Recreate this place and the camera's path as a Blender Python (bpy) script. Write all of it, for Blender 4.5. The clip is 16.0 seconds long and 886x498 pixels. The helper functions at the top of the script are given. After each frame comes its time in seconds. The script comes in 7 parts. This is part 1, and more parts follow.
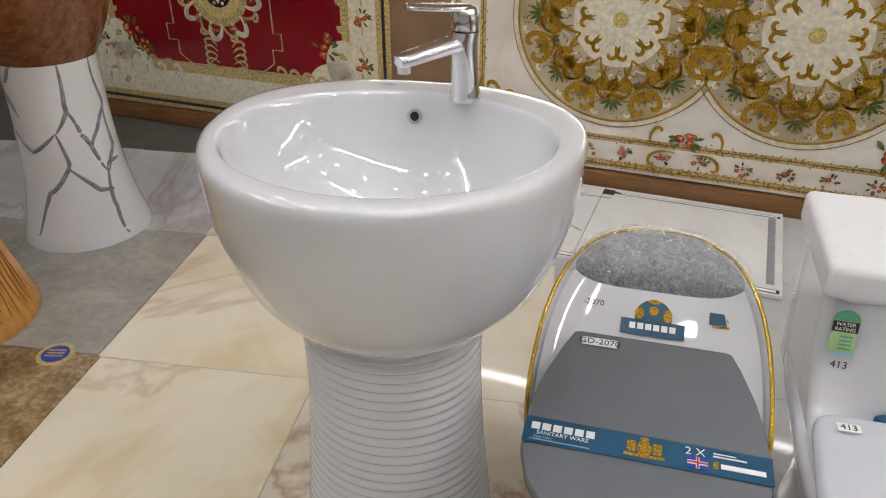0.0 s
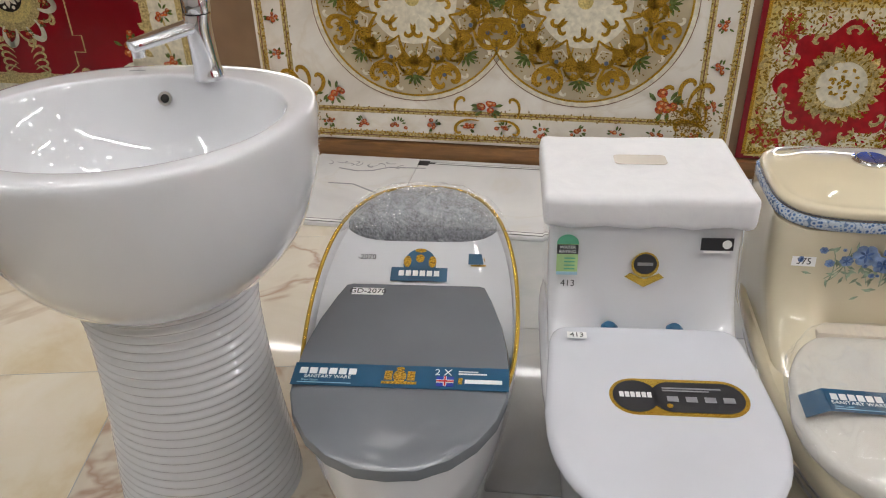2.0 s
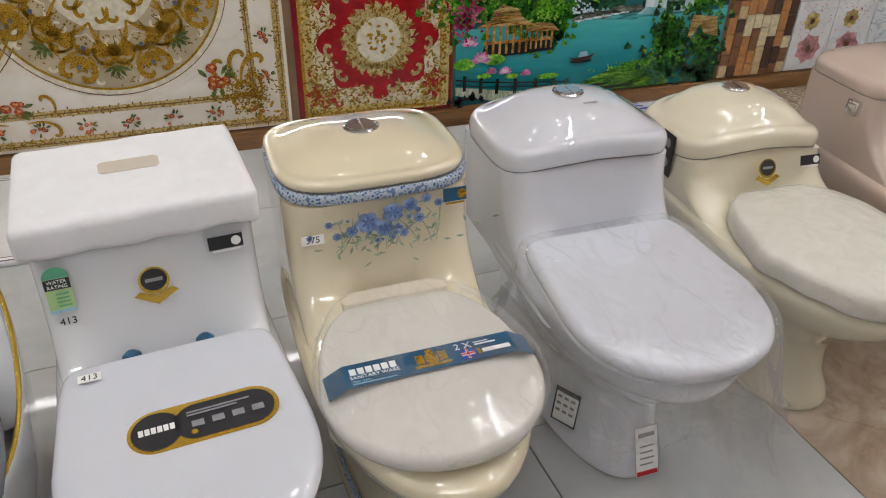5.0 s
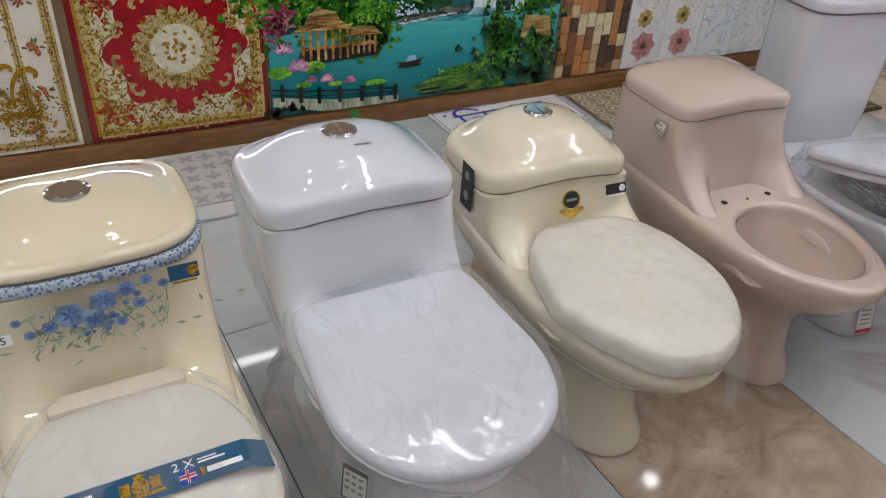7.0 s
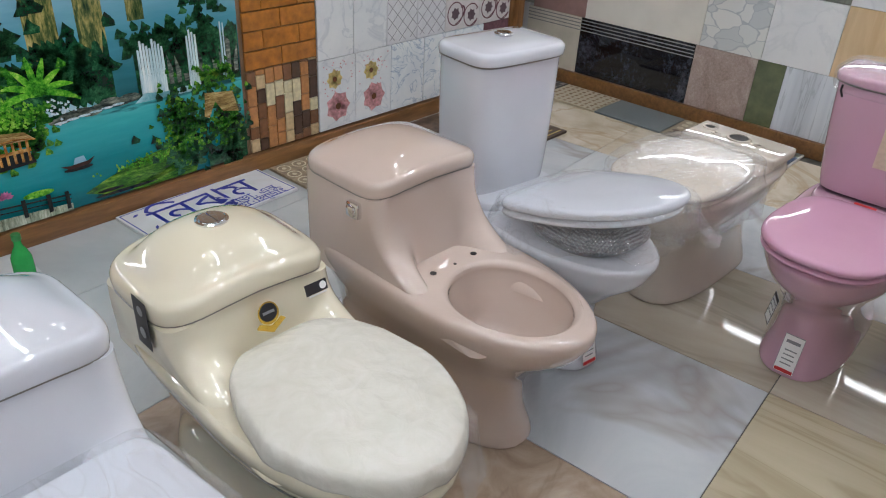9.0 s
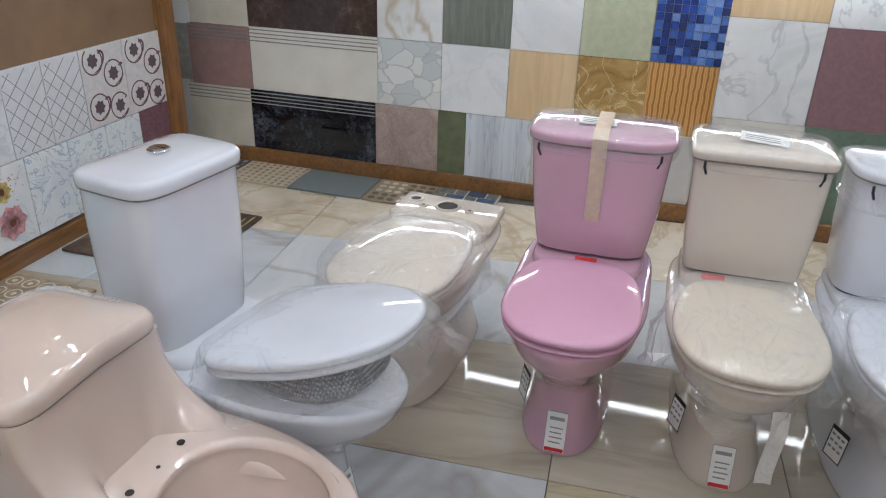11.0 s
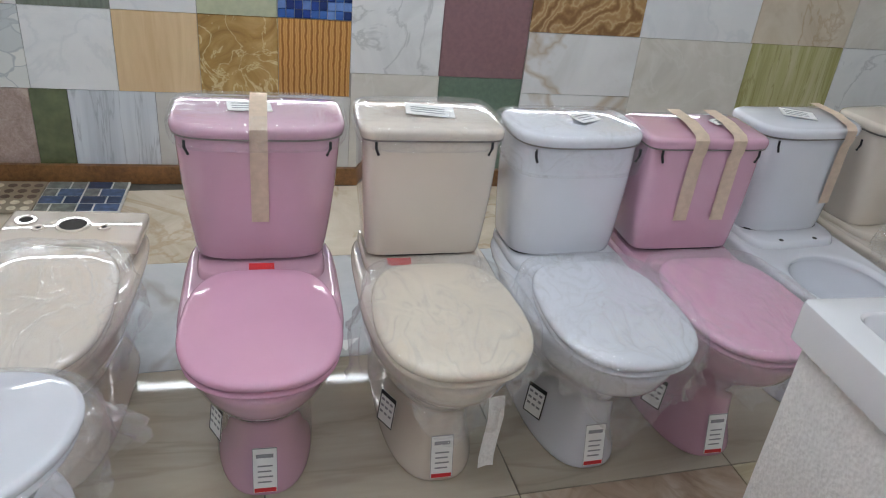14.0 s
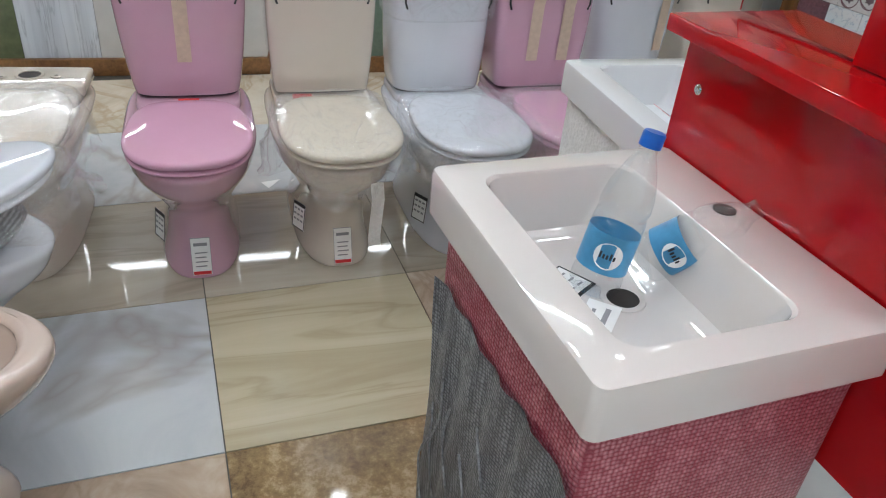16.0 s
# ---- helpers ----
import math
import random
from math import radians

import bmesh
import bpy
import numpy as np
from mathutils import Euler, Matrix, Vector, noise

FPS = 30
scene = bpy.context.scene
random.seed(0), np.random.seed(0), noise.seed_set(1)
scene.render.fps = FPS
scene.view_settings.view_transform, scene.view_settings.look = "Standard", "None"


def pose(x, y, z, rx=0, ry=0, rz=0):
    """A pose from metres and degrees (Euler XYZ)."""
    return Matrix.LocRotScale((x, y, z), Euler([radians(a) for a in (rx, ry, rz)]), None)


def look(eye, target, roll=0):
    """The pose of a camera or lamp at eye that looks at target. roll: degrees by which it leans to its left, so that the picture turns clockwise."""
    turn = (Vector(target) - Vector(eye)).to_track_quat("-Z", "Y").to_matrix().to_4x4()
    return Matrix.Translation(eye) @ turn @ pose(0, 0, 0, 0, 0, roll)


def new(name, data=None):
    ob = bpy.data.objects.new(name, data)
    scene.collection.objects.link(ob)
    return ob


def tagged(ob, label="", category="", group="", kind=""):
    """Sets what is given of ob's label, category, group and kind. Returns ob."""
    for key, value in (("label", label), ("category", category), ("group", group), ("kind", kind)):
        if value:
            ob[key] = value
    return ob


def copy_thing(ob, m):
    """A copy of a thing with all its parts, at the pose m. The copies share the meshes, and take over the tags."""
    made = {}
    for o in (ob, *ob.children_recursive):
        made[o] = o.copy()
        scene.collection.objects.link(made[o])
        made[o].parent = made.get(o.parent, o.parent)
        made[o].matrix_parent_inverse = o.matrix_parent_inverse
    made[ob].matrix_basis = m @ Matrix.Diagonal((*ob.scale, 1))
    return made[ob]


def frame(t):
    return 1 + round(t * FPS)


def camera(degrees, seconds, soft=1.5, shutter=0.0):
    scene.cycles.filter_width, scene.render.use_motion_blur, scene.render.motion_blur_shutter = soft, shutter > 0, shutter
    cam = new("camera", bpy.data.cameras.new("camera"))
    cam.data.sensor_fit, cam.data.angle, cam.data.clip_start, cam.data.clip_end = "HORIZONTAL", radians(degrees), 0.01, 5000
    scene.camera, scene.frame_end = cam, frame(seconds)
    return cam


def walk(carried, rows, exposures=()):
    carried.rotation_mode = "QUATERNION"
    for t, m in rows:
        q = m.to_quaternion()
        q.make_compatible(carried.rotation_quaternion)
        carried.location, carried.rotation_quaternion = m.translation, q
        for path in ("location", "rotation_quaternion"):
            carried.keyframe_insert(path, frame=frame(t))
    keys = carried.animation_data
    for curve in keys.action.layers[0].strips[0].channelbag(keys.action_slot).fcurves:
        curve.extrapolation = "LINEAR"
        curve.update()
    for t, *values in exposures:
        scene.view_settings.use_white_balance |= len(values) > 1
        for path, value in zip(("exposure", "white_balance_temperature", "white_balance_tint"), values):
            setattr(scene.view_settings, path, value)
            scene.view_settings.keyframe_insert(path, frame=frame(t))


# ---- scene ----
cam = camera(60.7, 16.0, 1.1)
PATH = [
    (0, (0.209, -2.776, 1.272), (-0.43, -1.158, 0.285), -0.2),
    (0.5, (0.255, -2.797, 1.279), (-0.359, -1.172, 0.288), -0.9),
    (1, (0.324, -2.821, 1.291), (-0.23, -1.175, 0.3), -1.4),
    (1.5, (0.396, -2.83, 1.28), (-0.061, -1.159, 0.28), -1.6),
    (2, (0.454, -2.839, 1.277), (0.117, -1.149, 0.263), -1.5),
    (2.5, (0.501, -2.845, 1.268), (0.298, -1.143, 0.239), -1.3),
    (3, (0.538, -2.852, 1.266), (0.474, -1.145, 0.225), -1.0),
    (3.5, (0.592, -2.858, 1.258), (0.682, -1.155, 0.212), -0.5),
    (4, (0.648, -2.845, 1.258), (0.898, -1.163, 0.207), 0.1),
    (4.2, (0.665, -2.83, 1.263), (0.979, -1.159, 0.209), 0.2),
    (6.3, (0.877, -2.587, 1.304), (1.586, -1.124, 0.139), 3.8),
    (6.5, (0.916, -2.585, 1.307), (1.639, -1.125, 0.148), 3.9),
    (7, (1.037, -2.582, 1.319), (1.811, -1.13, 0.181), 4.0),
    (7.5, (1.128, -2.598, 1.328), (1.989, -1.172, 0.22), 3.7),
    (8, (1.181, -2.564, 1.335), (2.169, -1.197, 0.259), 3.5),
    (8.5, (1.22, -2.501, 1.337), (2.365, -1.235, 0.295), 3.2),
    (9, (1.27, -2.48, 1.348), (2.573, -1.348, 0.339), 3.3),
    (9.2, (1.281, -2.47, 1.352), (2.647, -1.399, 0.358), 3.3),
    (11.3, (1.675, -2.25, 1.369), (3.423, -1.845, 0.484), 1.6),
    (11.5, (1.712, -2.245, 1.373), (3.473, -1.93, 0.479), 1.7),
    (12, (1.806, -2.217, 1.372), (3.582, -2.142, 0.455), 2.4),
    (12.5, (1.892, -2.17, 1.381), (3.657, -2.314, 0.451), 3.4),
    (13, (1.946, -2.144, 1.384), (3.686, -2.457, 0.449), 4.6),
    (13.5, (1.97, -2.126, 1.389), (3.685, -2.524, 0.44), 5.5),
    (14, (1.91, -2.148, 1.383), (3.612, -2.562, 0.417), 6.1),
    (14.5, (1.744, -2.199, 1.337), (3.435, -2.532, 0.324), 6.5),
    (15, (1.579, -2.221, 1.3), (3.232, -2.475, 0.202), 5.0),
    (15.5, (1.384, -2.187, 1.31), (3.001, -2.538, 0.187), 5.2),
    (16, (1.268, -2.214, 1.321), (2.878, -2.73, 0.252), 5.4),
]
walk(cam, [(t, look(eye, target, roll)) for t, eye, target, roll in PATH], [(0, -0.75, 6500, 12), (4, -0.78, 6560, 12), (7, -0.82, 6300, 12), (9.2, -0.58, 5950, 10), (12, -0.5, 5850, 8), (15.2, -0.68, 5880, 7), (16, -0.5, 5880, 6)])

# ---- world, lights ----
world = bpy.data.worlds.new("world")
scene.world = world
world.use_nodes = True
world.node_tree.nodes["Background"].inputs[0].default_value = (0.9, 0.95, 1.0, 1)
world.node_tree.nodes["Background"].inputs[1].default_value = 0.05


# linear ceiling lamps: x, y, turn, length
# the fourth is an added lamp, set there to brighten the sample wall
TUBES = [(2.3, -1.4, 90, 1.9), (-0.4, -1.9, 0, 2.4), (0.6, -3.8, 0, 2.4), (3.9, -2.3, 90, 2.6), (-2.6, -3.4, 90, 2.4)]

# ---- materials ----


def srgb(h):
    out = []
    for i in (0, 2, 4):
        c = int(h[i:i + 2], 16) / 255
        out.append(c / 12.92 if c <= 0.04045 else ((c + 0.055) / 1.055) ** 2.4)
    return (*out, 1)


def base(name, color, rough=0.5, metal=0.0, coat=0.0):
    m = bpy.data.materials.new(name)
    m.use_nodes = True
    b = m.node_tree.nodes["Principled BSDF"]
    b.inputs["Base Color"].default_value = color
    b.inputs["Roughness"].default_value = rough
    b.inputs["Metallic"].default_value = metal
    b.inputs["Coat Weight"].default_value = coat
    b.inputs["Coat Roughness"].default_value = 0.04
    return m, m.node_tree, b


def node(nt, kind, **inputs):
    n = nt.nodes.new(kind)
    for k, v in inputs.items():
        n.inputs[k.replace("_", " ")].default_value = v
    return n


def coords(nt, scale=(1, 1, 1), rot=(0, 0, 0), shift=True):
    """Object coordinates, shifted at random from object to object."""
    tc = nt.nodes.new("ShaderNodeTexCoord")
    mp = nt.nodes.new("ShaderNodeMapping")
    mp.inputs["Scale"].default_value = scale
    mp.inputs["Rotation"].default_value = rot
    if shift:
        oi = nt.nodes.new("ShaderNodeObjectInfo")
        mul = nt.nodes.new("ShaderNodeMath")
        mul.operation = "MULTIPLY"
        mul.inputs[1].default_value = 37.0
        nt.links.new(oi.outputs["Random"], mul.inputs[0])
        nt.links.new(mul.outputs[0], mp.inputs["Location"])
    nt.links.new(tc.outputs["Object"], mp.inputs["Vector"])
    return mp.outputs[0]


def ramp(nt, fac, stops):
    r = nt.nodes.new("ShaderNodeValToRGB")
    e = r.color_ramp.elements
    e[0].position, e[0].color = stops[0]
    e[1].position, e[1].color = stops[-1]
    for p, c in stops[1:-1]:
        k = e.new(p)
        k.color = c
    nt.links.new(fac, r.inputs[0])
    return r.outputs[0]


def bump(nt, b, height, strength, dist=0.002):
    n = nt.nodes.new("ShaderNodeBump")
    n.inputs["Strength"].default_value = strength
    n.inputs["Distance"].default_value = dist
    nt.links.new(height, n.inputs["Height"])
    nt.links.new(n.outputs[0], b.inputs["Normal"])


def ceramic(name, hexcol, rough=0.025):
    """Glazed vitreous china: faint tone changes and a slightly wavy glaze."""
    c = srgb(hexcol)
    m, nt, b = base(name, c, rough, 0, 0.9)
    v = coords(nt)
    n1 = node(nt, "ShaderNodeTexNoise", Scale=3.5, Detail=3)
    nt.links.new(v, n1.inputs["Vector"])
    d = tuple(x * 0.94 for x in c[:3]) + (1,)
    nt.links.new(ramp(nt, n1.outputs[0], [(0.35, d), (0.65, c)]), b.inputs["Base Color"])
    n2 = node(nt, "ShaderNodeTexNoise", Scale=22, Detail=1)
    nt.links.new(v, n2.inputs["Vector"])
    bump(nt, b, n2.outputs[0], 0.012, 0.003)
    return m


def plain(name, hexcol, rough=0.5, metal=0.0, grain=0.06, scale=40, bumpy=0.0):
    c = srgb(hexcol)
    m, nt, b = base(name, c, rough, metal)
    v = coords(nt)
    n1 = node(nt, "ShaderNodeTexNoise", Scale=scale, Detail=4)
    nt.links.new(v, n1.inputs["Vector"])
    lo = tuple(x * (1 - 2 * grain) for x in c[:3]) + (1,)
    hi = tuple(min(1, x * (1 + grain)) for x in c[:3]) + (1,)
    nt.links.new(ramp(nt, n1.outputs[0], [(0.3, lo), (0.7, hi)]), b.inputs["Base Color"])
    if bumpy:
        bump(nt, b, n1.outputs[0], bumpy, 0.003)
    return m


def marble(name, lo, mid, hi, vein, scale=2.2, vein_scale=1.6, vein_amount=0.5, rough=0.05, warp=1.2, stretch=(1, 1, 1)):
    """Polished stone-look tile: clouds, warped veins, fine specks."""
    m, nt, b = base(name, srgb(mid), rough)
    v = coords(nt, stretch)
    n1 = node(nt, "ShaderNodeTexNoise", Scale=scale, Detail=8, Roughness=0.6, Distortion=warp)
    nt.links.new(v, n1.inputs["Vector"])
    clouds = ramp(nt, n1.outputs[0], [(0.3, srgb(lo)), (0.5, srgb(mid)), (0.72, srgb(hi))])
    n2 = node(nt, "ShaderNodeTexNoise", Scale=vein_scale, Detail=5, Roughness=0.55, Distortion=warp * 0.8)
    nt.links.new(v, n2.inputs["Vector"])
    k = (0, 0, 0, 1)
    mask = ramp(nt, n2.outputs[0], [(0.475, k), (0.5, (vein_amount,) * 3 + (1,)), (0.525, k)])
    mix = nt.nodes.new("ShaderNodeMix")
    mix.data_type = "RGBA"
    nt.links.new(mask, mix.inputs[0])
    nt.links.new(clouds, mix.inputs[6])
    mix.inputs[7].default_value = srgb(vein)
    nt.links.new(mix.outputs[2], b.inputs["Base Color"])
    n3 = node(nt, "ShaderNodeTexNoise", Scale=9, Detail=2)
    nt.links.new(v, n3.inputs["Vector"])
    bump(nt, b, n3.outputs[0], 0.02, 0.002)
    return m


def granite(name, a, c, d, scale=60, rough=0.08):
    m, nt, b = base(name, srgb(c), rough)
    v = coords(nt)
    n1 = node(nt, "ShaderNodeTexNoise", Scale=scale, Detail=6, Roughness=0.75)
    nt.links.new(v, n1.inputs["Vector"])
    n2 = node(nt, "ShaderNodeTexNoise", Scale=scale / 12, Detail=4, Roughness=0.6, Distortion=1.0)
    nt.links.new(v, n2.inputs["Vector"])
    add = nt.nodes.new("ShaderNodeMath")
    add.operation = "MULTIPLY_ADD"
    add.inputs[1].default_value = 0.5
    nt.links.new(n1.outputs[0], add.inputs[0])
    half = nt.nodes.new("ShaderNodeMath")
    half.operation = "MULTIPLY"
    half.inputs[1].default_value = 0.5
    nt.links.new(n2.outputs[0], half.inputs[0])
    nt.links.new(half.outputs[0], add.inputs[2])
    nt.links.new(ramp(nt, add.outputs[0], [(0.36, srgb(a)), (0.5, srgb(c)), (0.63, srgb(d))]), b.inputs["Base Color"])
    return m


def woodlike(name, lo, hi, along="z", scale=3.0, rough=0.35, rings=14.0):
    m, nt, b = base(name, srgb(hi), rough)
    s = {"x": (0.12, 1, 1), "y": (1, 0.12, 1), "z": (1, 1, 0.12)}[along]
    v = coords(nt, s)
    n1 = node(nt, "ShaderNodeTexNoise", Scale=scale * rings, Detail=6, Roughness=0.6, Distortion=0.6)
    nt.links.new(v, n1.inputs["Vector"])
    n2 = node(nt, "ShaderNodeTexNoise", Scale=scale * 2, Detail=3)
    nt.links.new(v, n2.inputs["Vector"])
    add = nt.nodes.new("ShaderNodeMix")
    nt.links.new(n1.outputs[0], add.inputs[2])
    nt.links.new(n2.outputs[0], add.inputs[3])
    add.inputs[0].default_value = 0.35
    nt.links.new(ramp(nt, add.outputs[0], [(0.35, srgb(lo)), (0.65, srgb(hi))]), b.inputs["Base Color"])
    bump(nt, b, n1.outputs[0], 0.08, 0.002)
    return m


def foam(name, hexa, hexb, scale=45, rough=0.6, strong=0.6):
    """Packing foam or bubble sheet: lumpy, torn-looking relief."""
    m, nt, b = base(name, srgb(hexa), rough)
    v = coords(nt)
    n1 = node(nt, "ShaderNodeTexNoise", Scale=scale, Detail=5, Roughness=0.7, Distortion=1.5)
    nt.links.new(v, n1.inputs["Vector"])
    vo = node(nt, "ShaderNodeTexVoronoi", Scale=scale * 2.4)
    nt.links.new(v, vo.inputs["Vector"])
    nt.links.new(ramp(nt, n1.outputs[0], [(0.32, srgb(hexa)), (0.68, srgb(hexb))]), b.inputs["Base Color"])
    mx = nt.nodes.new("ShaderNodeMath")
    mx.operation = "ADD"
    nt.links.new(n1.outputs[0], mx.inputs[0])
    nt.links.new(vo.outputs["Distance"], mx.inputs[1])
    bump(nt, b, mx.outputs[0], strong, 0.006)
    return m


def bubble(name, hexa, hexb, scale=150, rough=0.3):
    """Bubble sheet: close rows of small round blisters, creased and uneven in tone."""
    m, nt, b = base(name, srgb(hexa), rough)
    v = coords(nt)
    vo = node(nt, "ShaderNodeTexVoronoi", Scale=scale, Randomness=0.3)
    nt.links.new(v, vo.inputs["Vector"])
    n1 = node(nt, "ShaderNodeTexNoise", Scale=14, Detail=4, Roughness=0.6, Distortion=1.2)
    nt.links.new(v, n1.inputs["Vector"])
    sm = nt.nodes.new("ShaderNodeMath")
    sm.operation = "MULTIPLY_ADD"
    sm.inputs[1].default_value = 0.75
    nt.links.new(n1.outputs[0], sm.inputs[0])
    nt.links.new(vo.outputs["Distance"], sm.inputs[2])
    nt.links.new(ramp(nt, sm.outputs[0], [(0.45, srgb(hexb)), (0.95, srgb(hexa))]), b.inputs["Base Color"])
    inv = nt.nodes.new("ShaderNodeMath")
    inv.operation = "SUBTRACT"
    inv.inputs[0].default_value = 1.0
    nt.links.new(sm.outputs[0], inv.inputs[1])
    bump(nt, b, inv.outputs[0], 0.6, 0.004)
    return m


def clear_film(name, k=1.0):
    """Thin crinkled packing film: sharp folds that glint, pale crease lines that also paint in highlights."""
    m = bpy.data.materials.new(name)
    m.use_nodes = True
    nt = m.node_tree
    nt.nodes.clear()
    out = nt.nodes.new("ShaderNodeOutputMaterial")
    tr = nt.nodes.new("ShaderNodeBsdfTransparent")
    tr.inputs[0].default_value = (0.97, 0.975, 0.98, 1)
    gl = nt.nodes.new("ShaderNodeBsdfGlossy")
    gl.inputs["Color"].default_value = (1, 1, 1, 1)
    gl.inputs["Roughness"].default_value = 0.06
    df = nt.nodes.new("ShaderNodeBsdfDiffuse")
    df.inputs["Color"].default_value = (0.9, 0.91, 0.92, 1)
    v = coords(nt, (1.0, 0.55, 1.0), (0.3, 0.2, 0.7))
    n1 = node(nt, "ShaderNodeTexNoise", Scale=11, Detail=2, Roughness=0.5, Distortion=0.8)
    nt.links.new(v, n1.inputs["Vector"])
    n2 = node(nt, "ShaderNodeTexNoise", Scale=34, Detail=3, Roughness=0.6, Distortion=1.2)
    nt.links.new(v, n2.inputs["Vector"])
    ridge = ramp(nt, n1.outputs[0], [(0.40, (0, 0, 0, 1)), (0.43, (0.5, 0.5, 0.5, 1)), (0.46, (0.1, 0.1, 0.1, 1)), (0.50, (0.2, 0.2, 0.2, 1)), (0.52, (1, 1, 1, 1)), (0.54, (0.2, 0.2, 0.2, 1)), (0.60, (0, 0, 0, 1)), (0.63, (0.6, 0.6, 0.6, 1)), (0.65, (0, 0, 0, 1))])
    sm = nt.nodes.new("ShaderNodeMath")
    sm.operation = "MULTIPLY_ADD"
    sm.inputs[1].default_value = 0.9
    nt.links.new(n2.outputs[0], sm.inputs[0])
    nt.links.new(ridge, sm.inputs[2])
    bp = nt.nodes.new("ShaderNodeBump")
    bp.inputs["Strength"].default_value = 0.4
    bp.inputs["Distance"].default_value = 0.002
    nt.links.new(sm.outputs[0], bp.inputs["Height"])
    nt.links.new(bp.outputs[0], gl.inputs["Normal"])
    fr = nt.nodes.new("ShaderNodeFresnel")
    fr.inputs["IOR"].default_value = 1.45
    nt.links.new(bp.outputs[0], fr.inputs["Normal"])
    gain = nt.nodes.new("ShaderNodeMath")
    gain.operation = "MULTIPLY"
    gain.use_clamp = True
    gain.inputs[1].default_value = 1.1 * k
    nt.links.new(fr.outputs[0], gain.inputs[0])
    top = nt.nodes.new("ShaderNodeMath")
    top.operation = "MINIMUM"
    top.inputs[1].default_value = 0.14
    nt.links.new(gain.outputs[0], top.inputs[0])
    mx = nt.nodes.new("ShaderNodeMixShader")
    nt.links.new(top.outputs[0], mx.inputs[0])
    nt.links.new(tr.outputs[0], mx.inputs[1])
    nt.links.new(gl.outputs[0], mx.inputs[2])
    # milky film, plus diffuse white along the ridges as painted highlights
    hz = nt.nodes.new("ShaderNodeMath")
    hz.operation = "MULTIPLY_ADD"
    hz.inputs[1].default_value = 0.10 * k
    hz.inputs[2].default_value = 0.03 * k
    nt.links.new(ridge, hz.inputs[0])
    m2 = nt.nodes.new("ShaderNodeMixShader")
    nt.links.new(hz.outputs[0], m2.inputs[0])
    nt.links.new(mx.outputs[0], m2.inputs[1])
    nt.links.new(df.outputs[0], m2.inputs[2])
    nt.links.new(m2.outputs[0], out.inputs[0])
    return m


def glow(name, color, strength):
    m = bpy.data.materials.new(name)
    m.use_nodes = True
    b = m.node_tree.nodes["Principled BSDF"]
    b.inputs["Base Color"].default_value = (0.9, 0.9, 0.9, 1)
    b.inputs["Emission Color"].default_value = color
    b.inputs["Emission Strength"].default_value = strength
    return m


WHITE = ceramic("white_china", "dcdde0")
COOL = ceramic("cool_white_china", "d6d8df")
CREAM = ceramic("cream_china", "dacfb2")
IVORY = ceramic("ivory_china", "e2dac2")
BEIGE = ceramic("beige_china", "c9b7ab")
PALE = ceramic("pale_cream_china", "d2c8bb")
PINK = ceramic("pink_china", "c79fb2")
BOWL = ceramic("basin_china", "dfd9d5")
CHROME, _, _ = base("chrome", (0.82, 0.83, 0.85, 1), 0.08, 1.0)
DARKHOLE = plain("dark_hole", "1a1410", 0.6)
BLACK = plain("black_plastic", "16161a", 0.4)
RUBBER = plain("black_gasket", "1d1c20", 0.7)
SEAM = plain("dark_lid_joint", "77726c", 0.5)
GREYLID = plain("grey_lid_plastic", "6c7075", 0.16, grain=0.03, scale=8)
WHITELID = plain("white_seat_plastic", "cfd1d8", 0.06, grain=0.02, scale=6)
CREAMLID = plain("cream_seat_plastic", "d3c8b6", 0.07, grain=0.02, scale=6)
PINKLID = plain("pink_seat_plastic", "cb9cb4", 0.05, grain=0.02, scale=6)
PEARL = plain("pearl_seat_plastic", "d2cec5", 0.08, grain=0.03, scale=6)
GOLDTRIM, _, _ = base("gold_edge", srgb("d8b44c"), 0.24, 0.75)
GOLD = plain("gold_print", "bb9023", 0.28, 0.6, 0.4, 260, 0.9)
GOLDPALE = plain("pale_gold_print", "cdb873", 0.35, 0.3, 0.2, 140, 0.4)
FOAMGREY = foam("grey_packing_foam", "6a6d71", "b2b5b9", 60)
FOAMDARK = bubble("dark_bubble_sheet", "505256", "a0a2a6")
FOAMWHITE = foam("white_foam_sheet", "e2e2e4", "e9e9ea", 12, 0.5, 0.08)
FOAMPINK = bubble("red_bubble_sheet", "8a3040", "cc8a94")
FOAMSPECK = foam("white_bubble_sheet", "dad8d6", "ebe9e7", 50, 0.5, 0.35)
FOAMCREAM = foam("wrapped_cream_foam", "d2cfc2", "dcd9cf", 14, 0.2, 0.3)
FILM = clear_film("packing_film", 1.0)
THICKFILM = clear_film("thick_packing_film", 1.5)
TAPE = plain("masking_tape", "cbb7a2", 0.55, grain=0.05, scale=60)
PAPER = plain("white_sticker_paper", "eeeeec", 0.5, grain=0.02)
INK = plain("black_print", "202024", 0.5)
GREYINK = plain("grey_print", "8b8c90", 0.5)
REDINK = plain("red_print", "c8262c", 0.4)
TEAL = plain("teal_strap", "1b4f6e", 0.3, grain=0.05, scale=12)
SKYPRINT = plain("light_blue_print", "9cc4d8", 0.4)
GREENINK = plain("green_print", "58a884", 0.4)
LIME = plain("lime_print", "a8c98a", 0.4)
BLUEINK = plain("blue_print", "2c3e9e", 0.35)
SIGNBLUE = plain("sign_blue_print", "1d2a94", 0.35)
BROWNINK = plain("brown_print", "6a4020", 0.4)
REDPAINT = plain("red_lacquer", "a80710", 0.08, grain=0.05, scale=3)
